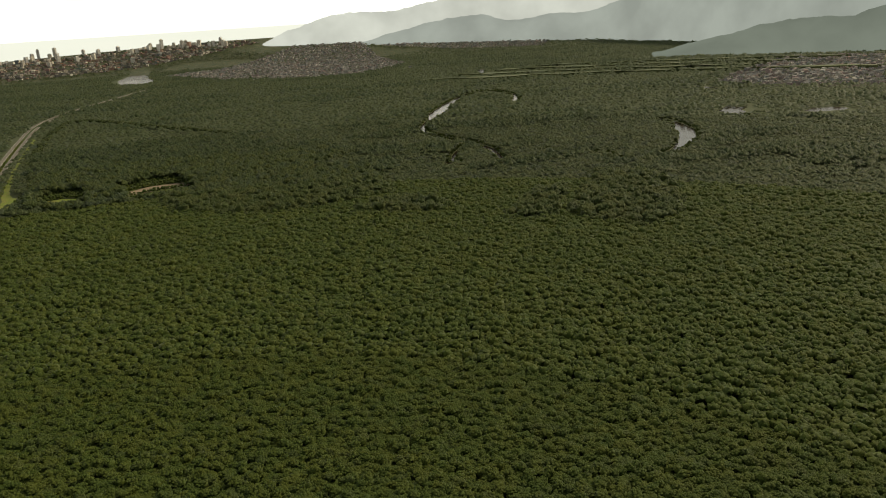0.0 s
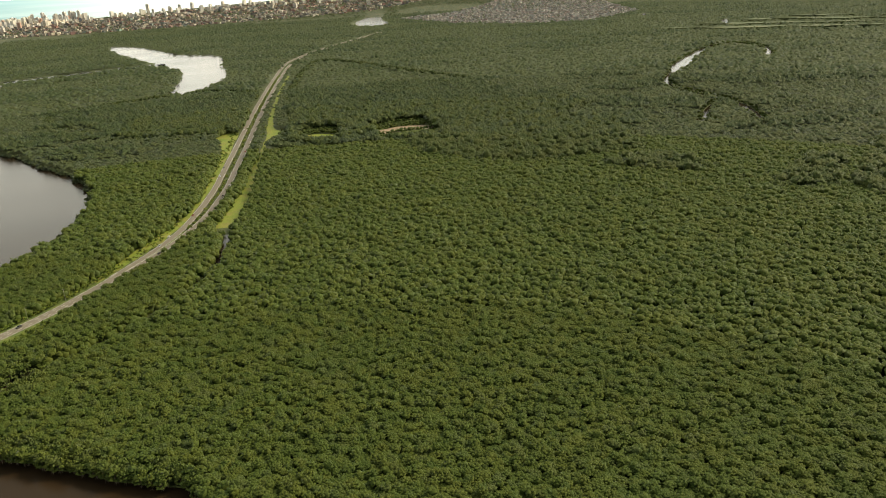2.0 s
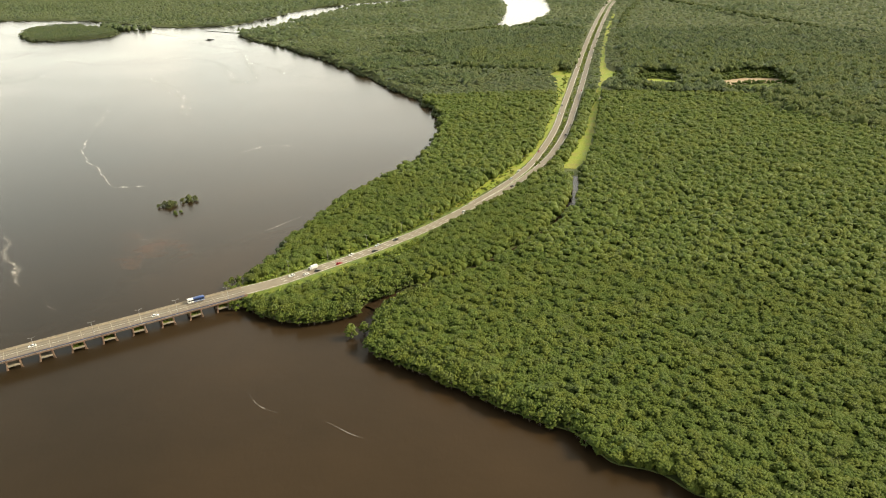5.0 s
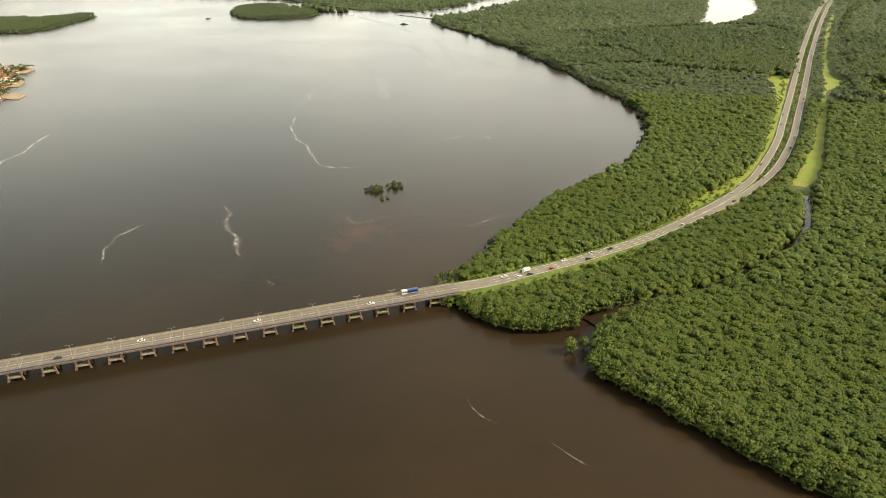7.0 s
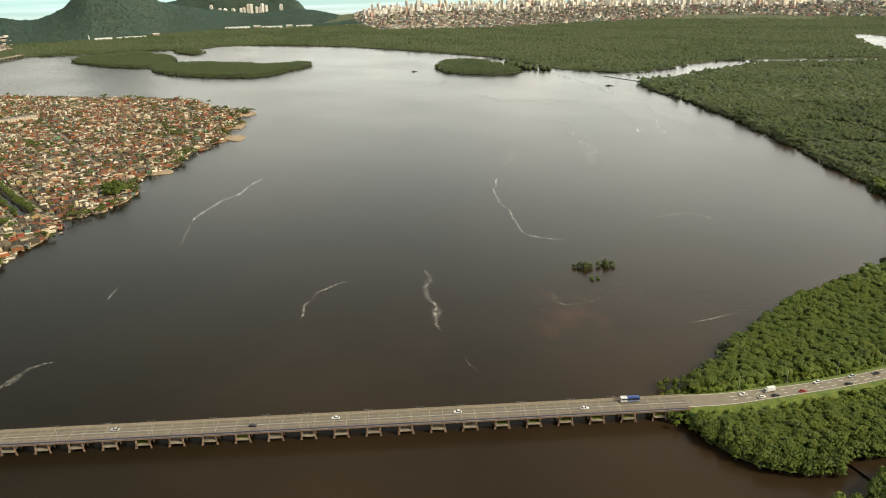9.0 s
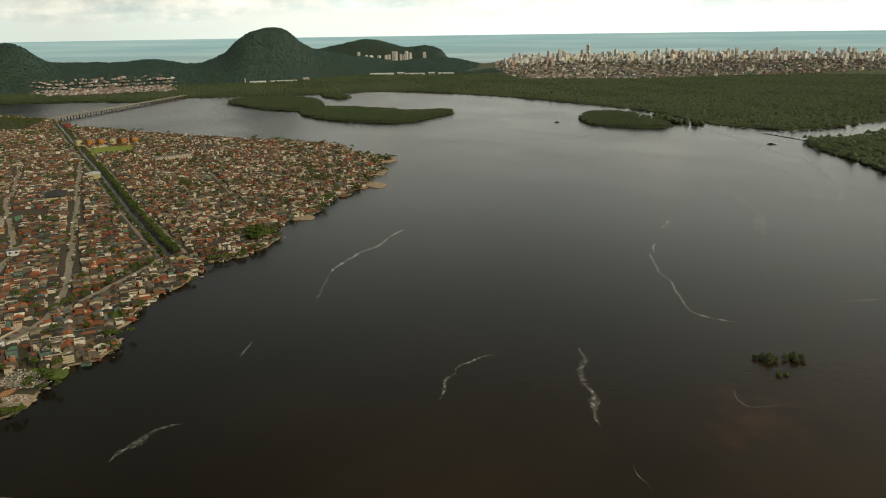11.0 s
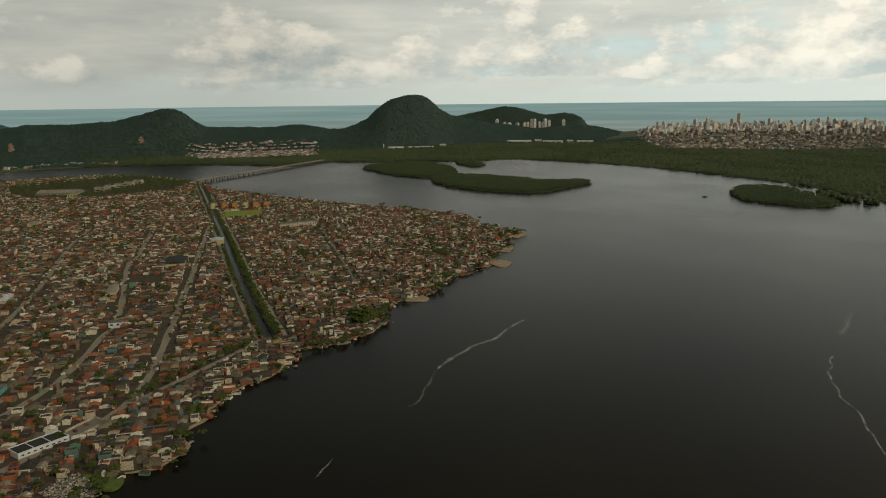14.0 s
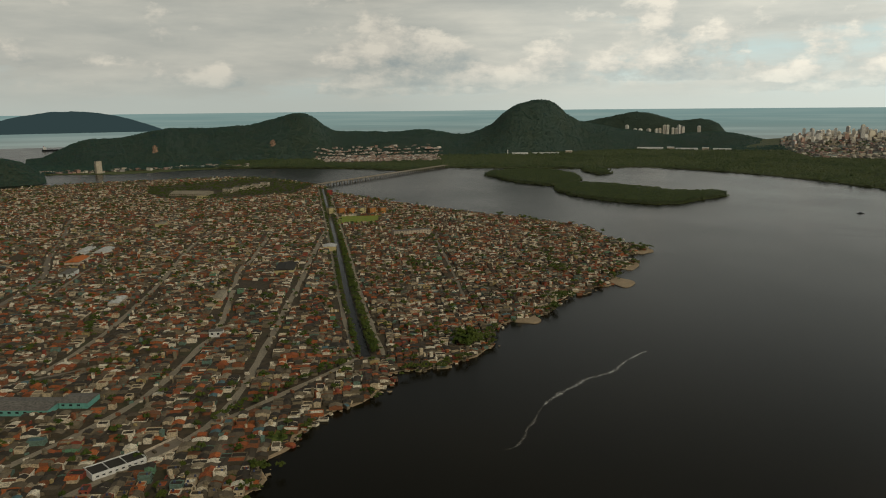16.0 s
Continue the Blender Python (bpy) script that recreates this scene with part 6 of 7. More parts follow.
# a pale rim of mud, sand and rubble where the town meets the water
wash = np.array([noise.noise((x / 23, y / 23, 3.0)) + 0.5 * noise.noise((x / 7, y / 7, 5.0)) for x, y in town_shore])
dd = np.gradient(town_shore, axis=0)
dd /= np.linalg.norm(dd, axis=1)[:, None]
dd = np.stack([dd[:, 1], -dd[:, 0]], 1)
rim_out = town_shore + dd * (2.2 + 3.4 * np.clip(wash, -0.4, 1))[:, None]
slab("shore_rim", [tuple(p) for p in rim_out] + [tuple(p) for p in (town_shore - dd * 5)[::-1]], 0.5, -0.8, m_sand, label="pale rim of sand and rubble along the town shore", category="shore", kind="structure")
# parked cars, carts and kiosks lining the streets
side_spots = []
for s in street_lines:
    g = np.gradient(s, axis=0)
    g /= np.linalg.norm(g, axis=1)[:, None]
    for _ in range(3):
        w = rng.random(len(s)) < 0.55
        side_spots.append(s[w] + np.stack([-g[w, 1], g[w, 0]], 1) * (rng.choice([-1, 1], w.sum()) * rng.uniform(2.6, 4.4, w.sum()))[:, None] + g[w] * rng.uniform(-7, 7, w.sum())[:, None])
side_spots = np.concatenate(side_spots)
v, f = scatter([(cube[0] * s, cube[1]) for s in ((0.9, 1.9, 1.3), (1.0, 1.0, 2.2), (0.8, 1.7, 1.4), (1.5, 0.6, 1.8))], side_spots, rng.uniform(0.8, 1.15, len(side_spots)), 1.2)
tagged(new("street_clutter", np_mesh("street_clutter", v, f, m_wall_any)), "parked cars, carts and kiosks along the town streets", "clutter", kind="stuff")
street_trees = side_spots[rng.random(len(side_spots)) < 0.22] + rng.normal(0, 2.5, (1, 2))
v, f = scatter(town_crowns, street_trees, rng.uniform(0.6, 1.1, len(street_trees)), -0.5)
tagged(new("street_trees", np_mesh("street_trees", v, f, m_town_leaf)), "small green trees along the town streets", "trees", kind="stuff")
# shacks and jetties on stilts along the water's edge
q = town_shore[::2] + rng.normal(0, 2.0, town_shore[::2].shape)
q = q[(q[:, 0] < -700)]
push = np.array([noise.noise((x / 30, y / 30, 9.0)) for x, y in town_shore])
for k_ in range(2):
    w = (push > 0.05) & (town_shore[:, 0] < -640)
    q = np.concatenate([q, town_shore[w] + dd[w] * (rng.uniform(0, 13, w.sum()) * (0.4 + push[w]))[:, None] + rng.normal(0, 1.5, (w.sum(), 2))])
house_mass("stilt_shacks", q, rng.uniform(0, 6.28, len(q)), rng.uniform(0.3, 0.62, len(q)), 0.2, "wooden shacks crowding the water's edge", stock)
pts = []
for p in town_shore[:: 1]:
    for _ in range(2):
        pts.append(p + rng.normal(0, 4.5, 2))
pts = np.array(pts)
v, f = scatter([cluster([(0, 0, 0.5, 1.0, 0.35)], OCT, 0.3) for _ in range(6)], pts, rng.uniform(0.5, 2.2, len(pts)))
tagged(new("shore_rubble", np_mesh("shore_rubble", v, f, m_sand)), "pale rubble and rubbish along the town shore", "rubble", kind="stuff")

for p in BEACHES:
    slab("sand_beach", smooth_line(p, 4, closed=True, wobble=9), 0.85, -0.5, m_sand, label="small pale sandy beach at the town's edge", category="beach", kind="structure")
for pts, mat_, name, label in (
    ([(-659, 153), (-653, 162), (-643, 171), (-631, 167), (-633, 160), (-648, 154)], m_bank, "grass_tongue", "small grassy tongue of land at the town shore"),
    ([(-616, 122), (-623, 127), (-623, 135), (-613, 141), (-605, 136), (-606, 127)], m_sand, "sand_spit", "pale rubble spit at the town shore"),
    ([(-625, 125), (-634, 130), (-631, 136), (-625, 130)], m_orange, "red_soil", "patch of bare orange soil at the town shore"),
    ([(-724, 228), (-732, 239), (-719, 244), (-709, 233), (-713, 224)], m_bank, "grass_patch", "green grass patch between shore houses"),
    ([(-709, 169), (-704, 181), (-675, 177), (-678, 168)], m_bank, "grass_patch", "green grass patch between shore houses"),
    ([(-683, 198), (-668, 201), (-655, 195), (-660, 190)], m_bank, "grass_patch", "green grass patch between shore houses"),
):
    slab(name, smooth_line(pts, 3, closed=True, wobble=3), 1.24, -0.8, mat_, label=label, category="ground", kind="structure")
heap = np.array([(-647, 127), (-661, 138), (-664, 149), (-636, 159), (-627, 158), (-625, 145), (-636, 132)])
q = lattice(-670, -600, 120, 165, 1.25)
q = q[inside(q, heap) | inside(q, np.array([(-616, 122), (-623, 127), (-623, 135), (-613, 141), (-605, 136), (-606, 127)]))]
q = q[rng.random(len(q)) < 0.75]
lift = 1.0 + 1.1 * np.array([max(0.0, noise.noise((x / 6, y / 6, 2.2)) + 0.4) for x, y in q])
v, f = scatter([(cube[0] * s, cube[1]) for s in ((0.5, 0.7, 0.5), (0.8, 0.3, 0.4), (0.4, 0.4, 0.7), (1.0, 0.6, 0.25))], np.concatenate([q, lift[:, None]], 1), rng.uniform(0.5, 1.2, len(q)))
tagged(new("rubbish_heap", np_mesh("rubbish_heap", v, f, palette("heaped rubbish", [(0.0, (0.42, 0.36, 0.27)), (0.4, (0.25, 0.2, 0.14)), (0.65, (0.65, 0.6, 0.5)), (0.85, (0.3, 0.1, 0.05)), (0.95, (0.08, 0.25, 0.3))], False))), "heap of pale rubbish and rubble at the water's edge", "rubble", kind="stuff")
court = [(-733, 150), (-749, 171), (-736, 178), (-717, 153)]
slab("paved_court", court, 1.27, 1.1, m_asphalt, label="walled grey court beside the street", category="court", kind="structure")
wall_ob = tagged(new("court_wall"), "low pale wall round a grey court", "wall")
for (ax, ay), (bx, by) in zip(court, court[1:] + court[:1]):
    seg = boxes((0, -0.15, 0, math.hypot(bx - ax, by - ay), 0.15, 1.8))
    part("wall_panel", seg, m_cream, wall_ob, at=pose(ax, ay, 1.15, 0, 0, math.degrees(math.atan2(by - ay, bx - ax))))
greens = np.array([(-617, 118), (-622, 119), (-612, 117), (-606, 115), (-601, 112), (-612, 122), (-671, 150), (-675, 156), (-666, 159), (-662, 157), (-669, 136), (-666, 138), (-700, 172), (-695, 177), (-686, 174), (-681, 171), (-716, 204), (-708, 208), (-722, 232), (-716, 238), (-664, 196), (-672, 199), (-690, 178), (-704, 176)])
v, f = scatter(leafy_crowns, greens, rng.uniform(0.5, 1.0, len(greens)), -0.8)
tagged(new("shore_bushes", np_mesh("shore_bushes", v, f, m_town_leaf)), "green bushes among the shore houses", "trees", kind="stuff")
# trees of the town
gt = lattice(-2700, -2150, 190, 670, 10)
gt = gt[inside(gt, GREEN) & inside(gt, TOWN)]
for p in BARE:
    gt = gt[~inside(gt, p)]
gt = gt[rng.random(len(gt)) < 0.6]
row = []
for s in np.arange(8, 1430, 4.6):
    i = min(len(canal_line) - 2, int(s / 20))
    dd = canal_line[i + 1] - canal_line[i]
    dd /= np.linalg.norm(dd)
    pp = canal_line[0] + (canal_line[i] - canal_line[0]) + dd * (s % 20)
    nn = np.array([-dd[1], dd[0]])
    nn = nn if nn[1] > 0 else -nn
    if rng.random() < (0.97 if s < 640 else 0.35):
        row.append(pp + nn * rng.uniform(6.2, 7.6) + rng.normal(0, 0.5, 2))
    if rng.random() < (0.97 if s < 600 else 0.2):
        row.append(pp + nn * rng.uniform(9.0, 12.0) + rng.normal(0, 0.7, 2))
    if rng.random() < (0.6 if s < 700 else 0.35):
        row.append(pp - nn * rng.uniform(6.0, 7.6))
for s in np.arange(0, 1, 0.03):
    row.append(np.array((-775, 203)) * (1 - s) + np.array((-872, 336)) * s + rng.normal(0, 1.5, 2) + (9, -6))
clump = np.array([noise.noise((x / 60, y / 45, 6.1)) for x, y in P])
loose = P[rng.random(len(P)) < np.clip(0.05 + 0.34 * clump, 0.03, 0.45)] + 3.8
edge_green = np.concatenate([town_shore - dd * 5 + rng.normal(0, 4, town_shore.shape) for _ in range(3)])
edge_green = edge_green[np.array([noise.noise((x / 35, y / 35, 12.0)) for x, y in edge_green]) > -0.05]
big = np.array([(-868, 446), (-862, 452), (-874, 455), (-876, 444), (-864, 440), (-870, 460), (-858, 446)])
v, f = scatter(leafy_crowns, big + (12, -8), rng.uniform(2.1, 2.5, len(big)), -5)
tagged(new("shore_trees", np_mesh("shore_trees", v, f, m_town_leaf)), "clump of large green trees at the town shore", "trees", kind="stuff")
allt = np.concatenate([gt, np.array(row), loose, edge_green, np.array([(-868, 446), (-862, 452), (-872, 455), (-876, 444), (-864, 440), (-1530, 870), (-1535, 875), (-1205, 880)])])
crown_size = rng.uniform(0.75, 1.4, len(allt))
crown_size[len(gt):len(gt) + len(row)] = rng.uniform(0.7, 1.1, len(row))
fringe = len(gt) + len(row) + len(loose)
crown_size[fringe:fringe + len(edge_green)] = rng.uniform(0.5, 1.15, len(edge_green))
v, f = scatter(town_crowns, allt, crown_size, -0.8)
tagged(new("town_trees", np_mesh("town_trees", v, f, m_town_leaf)), "green trees and bushes between houses and along the canal", "trees", kind="stuff")

# ---------------------------------------------------------------- larger buildings of the town


def shed(label, x, y, turn, w, dd, h, wall, roof, category="building", z=1.1):
    ob = tagged(new("shed"), label, category)
    ob.matrix_basis = pose(x, y, z, 0, 0, turn)
    part("wall", boxes((-w / 2, -dd / 2, 0, w / 2, dd / 2, h)), wall, ob)
    bm = bmesh.new()
    rows = [(-w / 2 - 0.5, -dd / 2 - 0.5, h), (w / 2 + 0.5, -dd / 2 - 0.5, h), (w / 2 + 0.5, 0, h + dd * 0.09), (-w / 2 - 0.5, 0, h + dd * 0.09), (w / 2 + 0.5, dd / 2 + 0.5, h), (-w / 2 - 0.5, dd / 2 + 0.5, h)]
    vs = [bm.verts.new(r) for r in rows]
    for f_ in ((0, 1, 2, 3), (3, 2, 4, 5), (1, 4, 2), (5, 0, 3), (0, 5, 4, 1)):
        bm.faces.new([vs[i] for i in f_])
    part("roof", bm, roof, ob)
    for s in np.arange(-w / 2 + 3, w / 2 - 2, 6.0):
        part("window", boxes((s - 1.2, -dd / 2 - 0.06, h * 0.45, s + 1.2, -dd / 2 + 0.04, h * 0.75)), m_dark, ob)
    return ob


m_sheet = plain("weathered roof sheet", (0.16, 0.145, 0.125), 0.8, grain=0.3, size=2)
m_paleroof = plain("pale roof sheet", (0.55, 0.54, 0.51), 0.7, grain=0.2, size=3)
m_ochre = plain("ochre wall", (0.46, 0.20, 0.055), 0.8)
ware = tagged(new("warehouse"), "long white warehouse with a dark flat roof and white parapet", "warehouse")
ware.matrix_basis = pose(-718, 133, 1.1, 0, 0, 112)
part("wall", boxes((-17, -7, 0, 17, -6.6, 4.1), (-17, 6.6, 0, 17, 7, 4.1), (-17, -6.6, 0, -16.6, 6.6, 4.1), (16.6, -6.6, 0, 17, 6.6, 4.1)), m_white, ware)
part("roof", boxes((-16.6, -6.6, 3.1, 16.6, 6.6, 3.4)), m_darkroof, ware, "dark flat roof")
for x in (-6, 5):
    part("roof_wall", boxes((x - 0.2, -6.6, 3.4, x + 0.2, 6.6, 4.0)), m_white, ware, "low white dividing wall")
for x in range(-14, 15, 4):
    for s in (-1, 1):
        part("window", boxes((x - 0.9, s * 7 - 0.05, 1.5, x + 0.9, s * 7 + 0.05, 2.4)), m_dark, ware)
shed("long turquoise school hall with a grey sheet roof", -853, 63, 66, 62, 26, 4.6, m_turq, m_sheet)
shed("smaller turquoise school building", -846, 107, 66, 22, 20, 4.6, m_turq, m_sheet)
m_beige = plain("beige sheet", (0.30, 0.255, 0.18), 0.8, grain=0.25, size=4)
shed("wide low beige hall among trees", -2310, 312, 60, 95, 60, 5, m_beige, m_beige)
shed("small yellow building among trees", -2195, 330, 70, 26, 18, 9, m_yellow, m_beige)


m_rooforange = plain("bright orange roof sheet", (0.55, 0.15, 0.025), 0.7, grain=0.2, size=3)
m_tileroof = plain("red brown tile roof", (0.22, 0.065, 0.025), 0.85, grain=0.3, size=2)
for label_, x, y, w, dd_, h, wall_, roof_ in (
    ("long hall with a bright orange end roof", -1442, 79, 46, 20, 7.0, m_cream, m_rooforange),
    ("long white hall with a pale roof", -1530, 87, 50, 14, 6.0, m_white, m_paleroof),
    ("long white hall with a pale roof", -1516, 115, 40, 18, 6.0, m_white, m_paleroof),
    ("long cream building with a pale roof", -1161, 134, 34, 12, 6.0, m_cream, m_paleroof),
    ("long white building with a grey roof", -1358, 72, 36, 14, 6.0, m_white, m_sheet),
    ("pale hall with yellow walls by the canal", -1390, 445, 24, 20, 7.0, m_yellow, m_paleroof),
    ("two-storey white house at a street corner", -985, 225, 13, 9, 6.0, m_white, m_sheet),
    ("wide hall with a dark roof and yellow walls", -1263, 350, 50, 26, 6.0, m_yellow, m_darkroof),
    ("long low row with a red brown roof", -1680, 258, 60, 10, 5.0, m_cream, m_tileroof),
    ("long beige building along a street", -1137, 246, 40, 10, 6.0, m_cream, m_beige),
    ("faded yellow building in the town", -1763, 210, 26, 16, 7.0, m_yellow, m_beige),
    ("long low row with a red brown roof", -1419, 367, 44, 10, 5.0, m_cream, m_tileroof),
):
    shed(label_, x, y, math.degrees(ALONG) + (90 if w < 15 else 0), w, dd_, h, wall_, roof_)
church = tagged(new("church"), "small pale yellow church with a square tower", "church")
church.matrix_basis = pose(-1468, 303, 1.1, 0, 0, math.degrees(ALONG))
part("nave", boxes((-9, -5, 0, 9, 5, 7.5)), m_yellow, church)
part("tower", boxes((-12.5, -2.5, 0, -9, 2.5, 15), (-12.2, -2.2, 15, -9.3, 2.2, 16)), m_yellow, church)
bm = bmesh.new()
vs = [bm.verts.new(c) for c in ((-9, -5.4, 7.5), (9, -5.4, 7.5), (9, 0, 10.2), (-9, 0, 10.2), (9, 5.4, 7.5), (-9, 5.4, 7.5))]
for f_ in ((0, 1, 2, 3), (3, 2, 4, 5), (1, 4, 2), (5, 0, 3)):
    bm.faces.new([vs[i] for i in f_])
part("roof", bm, m_tileroof, church)


def block(label, x, y, turn, w, dd, floors, wall, category="apartment block", group="", z=1.1):
    ob = tagged(new("apartment_block"), label, category, group)
    ob.matrix_basis = pose(x, y, z, 0, 0, turn)
    part("wall", boxes((-w / 2, -dd / 2, 0, w / 2, dd / 2, floors * 3)), wall, ob)
    part("roof", boxes((-w / 2 - 0.3, -dd / 2 - 0.3, floors * 3, w / 2 + 0.3, dd / 2 + 0.3, floors * 3 + 0.5), (-1.5, -1.5, floors * 3 + 0.5, 1.5, 1.5, floors * 3 + 2.6)), m_sheet, ob)
    for s in np.linspace(-w / 2 + 2, w / 2 - 2, max(2, int(w / 5))):
        for lev in range(floors):
            for sgn in (-1, 1):
                part("window", boxes((s - 0.7, sgn * dd / 2 - 0.06, lev * 3 + 1.1, s + 0.7, sgn * dd / 2 + 0.06, lev * 3 + 2.3)), m_dark, ob)
    return ob


for i in range(6):
    block("ochre orange apartment block with four floors by the field", -1800 + i * 9, 552 + i * 20, 100, 13, 13, 4, m_ochre if i % 3 else m_yellow, group="ochre blocks")
for i in range(5):
    block("white apartment block with red sides among trees", -2296 - i * 33, 402 + i * 30, 48, 24, 12, 4, m_cream, group="white blocks")
block("dark red apartment block near the far bridge", -2150, 640, 75, 14, 26, 4, m_redwall)
block("long pale apartment row in the town", -1466, 612, 90, 70, 11, 3, m_cream)
polar = lambda a, r: (WEST[0] - r * math.sin(radians(a)), WEST[1] + r * math.cos(radians(a)))
slab("strait_shore", smooth_line([polar(*q) for q in ((96, 3080), (94.5, 3010), (93, 2990), (91.6, 2945), (90.6, 2940), (89.5, 2990), (87.5, 3010), (85, 3020), (83, 3060), (83, 3440), (96, 3440))], 25, closed=True, wobble=10), 1.3, -1.0, m_mud, label="narrow wooded shore along the strait", category="ground", kind="structure")
block("white tower by the narrow strait", *polar(91.0, 2975), 30, 14, 20, 14, m_cream, category="tower", z=1.3)
strip = np.array([polar(a + rng.normal(0, 0.1), 2975 + 12 * abs(a - 91) + rng.uniform(20, 70)) for a in np.arange(83.5, 95.4, 0.16)] + [polar(a, rng.uniform(3060, 3110)) for a in np.arange(81, 83.6, 0.2)])
strip = np.concatenate([strip, strip[::2] + rng.normal(0, 14, strip[::2].shape)])
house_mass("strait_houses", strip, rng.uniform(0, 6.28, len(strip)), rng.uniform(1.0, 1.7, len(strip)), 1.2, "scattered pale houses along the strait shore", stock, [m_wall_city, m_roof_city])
q = np.array([polar(a, r) for a in np.arange(82.5, 96, 0.22) for r in np.arange(3030, 3420, 15)])
q = q + rng.normal(0, 4, q.shape)
v, f = scatter(dot_crowns, q, rng.uniform(0.7, 1.3, len(q)), 1.0)
tagged(new("shore_forest", np_mesh("shore_forest", v, f, m_hill_leaf, smooth=True)), "dark trees between the hill and the strait", "forest", kind="stuff")
# a suburb climbing the foot of the hill
foot = hill_grids["hill_west"][:9]
q = []
for a in np.arange(67.3, 76.4, 0.17):
    for r in np.arange(3215, 3560, 15):
        if rng.random() < 0.82 - 0.5 * (r > 3460):
            q.append(polar(a + rng.normal(0, 0.12), r + rng.normal(0, 9)))
q = np.array(q)
flatgrid = foot.reshape(-1, 3)
z = np.array([flatgrid[np.argmin((flatgrid[:, 0] - x) ** 2 + (flatgrid[:, 1] - y) ** 2), 2] for x, y in q])
z = np.clip(z, 1.0, 40) * (np.hypot(q[:, 0] - WEST[0], q[:, 1] - WEST[1]) > 3330) + 1.0
house_mass("hillside_houses", q, rng.uniform(0, 6.28, len(q)), rng.uniform(0.95, 1.6, len(q)), z - 1.2, "pinkish grey houses crowding the foot of the wooded hill", stock, [m_wall_hill, m_roof_city])

# ---------------------------------------------------------------- suburbs, city, far bridge, works
P2 = []
for s in SUBURBS[:-1]:
    s = np.array(s)
    q = lattice(s[:, 0].min(), s[:, 0].max(), s[:, 1].min(), s[:, 1].max(), 18)
    P2.append(q[inside(q, s)])
P2 = np.concatenate(P2)
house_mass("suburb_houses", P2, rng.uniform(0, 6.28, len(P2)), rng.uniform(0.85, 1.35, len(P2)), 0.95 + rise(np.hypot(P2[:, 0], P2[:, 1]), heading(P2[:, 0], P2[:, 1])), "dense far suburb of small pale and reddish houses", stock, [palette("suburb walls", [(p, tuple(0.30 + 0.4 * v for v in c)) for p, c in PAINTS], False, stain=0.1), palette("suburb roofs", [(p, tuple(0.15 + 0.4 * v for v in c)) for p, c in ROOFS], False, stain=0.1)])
q = P2[rng.random(len(P2)) < 0.22] + 8
q = np.concatenate([q, (rise(np.hypot(q[:, 0], q[:, 1]), heading(q[:, 0], q[:, 1])) + 0.5)[:, None]], 1)
v, f = scatter(far_crowns, q, rng.uniform(0.8, 1.3, len(q)))
tagged(new("suburb_trees", np_mesh("suburb_trees", v, f, m_far_wood_haze, smooth=True)), "green trees between the far suburb's houses", "trees", kind="stuff")
q = lattice(-3400, 1300, 2700, 4600, 22)
q = q[inside(q, CITY) & (np.degrees(np.arctan2(WEST[0] - q[:, 0], q[:, 1] - WEST[1])) < 43.6)]
q = q[rng.random(len(q)) < 0.8]
rr = np.hypot(q[:, 0], q[:, 1])
for lo, hi in ((0, 4000), (4000, 4200), (4200, 4400), (4400, 4700)):
    w = (rr >= lo) & (rr < hi)
    if w.any():
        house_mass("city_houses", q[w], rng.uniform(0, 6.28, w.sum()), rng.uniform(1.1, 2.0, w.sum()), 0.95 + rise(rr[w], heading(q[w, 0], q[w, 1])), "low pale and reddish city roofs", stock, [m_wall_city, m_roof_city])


q = q[rng.random(len(q)) < np.clip(0.10 + 0.9 * np.array([noise.noise((x / 240, y / 120, 1.4)) for x, y in q]), 0.03, 0.6)] + 9
q = np.concatenate([q, (rise(np.hypot(q[:, 0], q[:, 1]), heading(q[:, 0], q[:, 1])) + 1.0)[:, None]], 1)
v, f = scatter(dot_crowns, q, rng.uniform(0.8, 1.4, len(q)))
tagged(new("city_trees", np_mesh("city_trees", v, f, m_far_wood_haze, smooth=True)), "dark trees between the far city's roofs", "trees", kind="stuff")


def midrise_stock():
    out = []
    for w, dd, h in ((12, 13, 14), (15, 12, 20), (18, 13, 25), (13, 13, 31), (20, 12, 17), (13, 16, 36)):
        a, af, b_, bf = gable(w, dd, h, 0.3, True)
        out.append((np.concatenate([a, b_]), np.array(triangles(af) + [tuple(np.array(t_) + len(a)) for t_ in triangles(bf)]), len(triangles(af))))
    return out


m_mid_wall = palette("mid-rise walls", TOWERS, False, stain=0.08)
mids = midrise_stock()
q = []
for a in np.arange(43.4, -14, -0.1):
    for _ in range(2 if a > 12 else int(rng.random() < 0.5)):
        r = 4590 - max(0, a - 30) * 10 - abs(rng.normal(0, 70))
        q.append((-60 - r * math.sin(radians(a)) + rng.normal(0, 5), 40 + r * math.cos(radians(a)), r))
q = np.array(q)
for lo in range(4050, 4650, 75):
    w = (q[:, 2] >= lo) & (q[:, 2] < lo + 75)
    if w.any():
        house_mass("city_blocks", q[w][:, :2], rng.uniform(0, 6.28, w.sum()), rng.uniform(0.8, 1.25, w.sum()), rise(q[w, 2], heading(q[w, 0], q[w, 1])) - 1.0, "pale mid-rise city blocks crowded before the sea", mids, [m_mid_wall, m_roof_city])


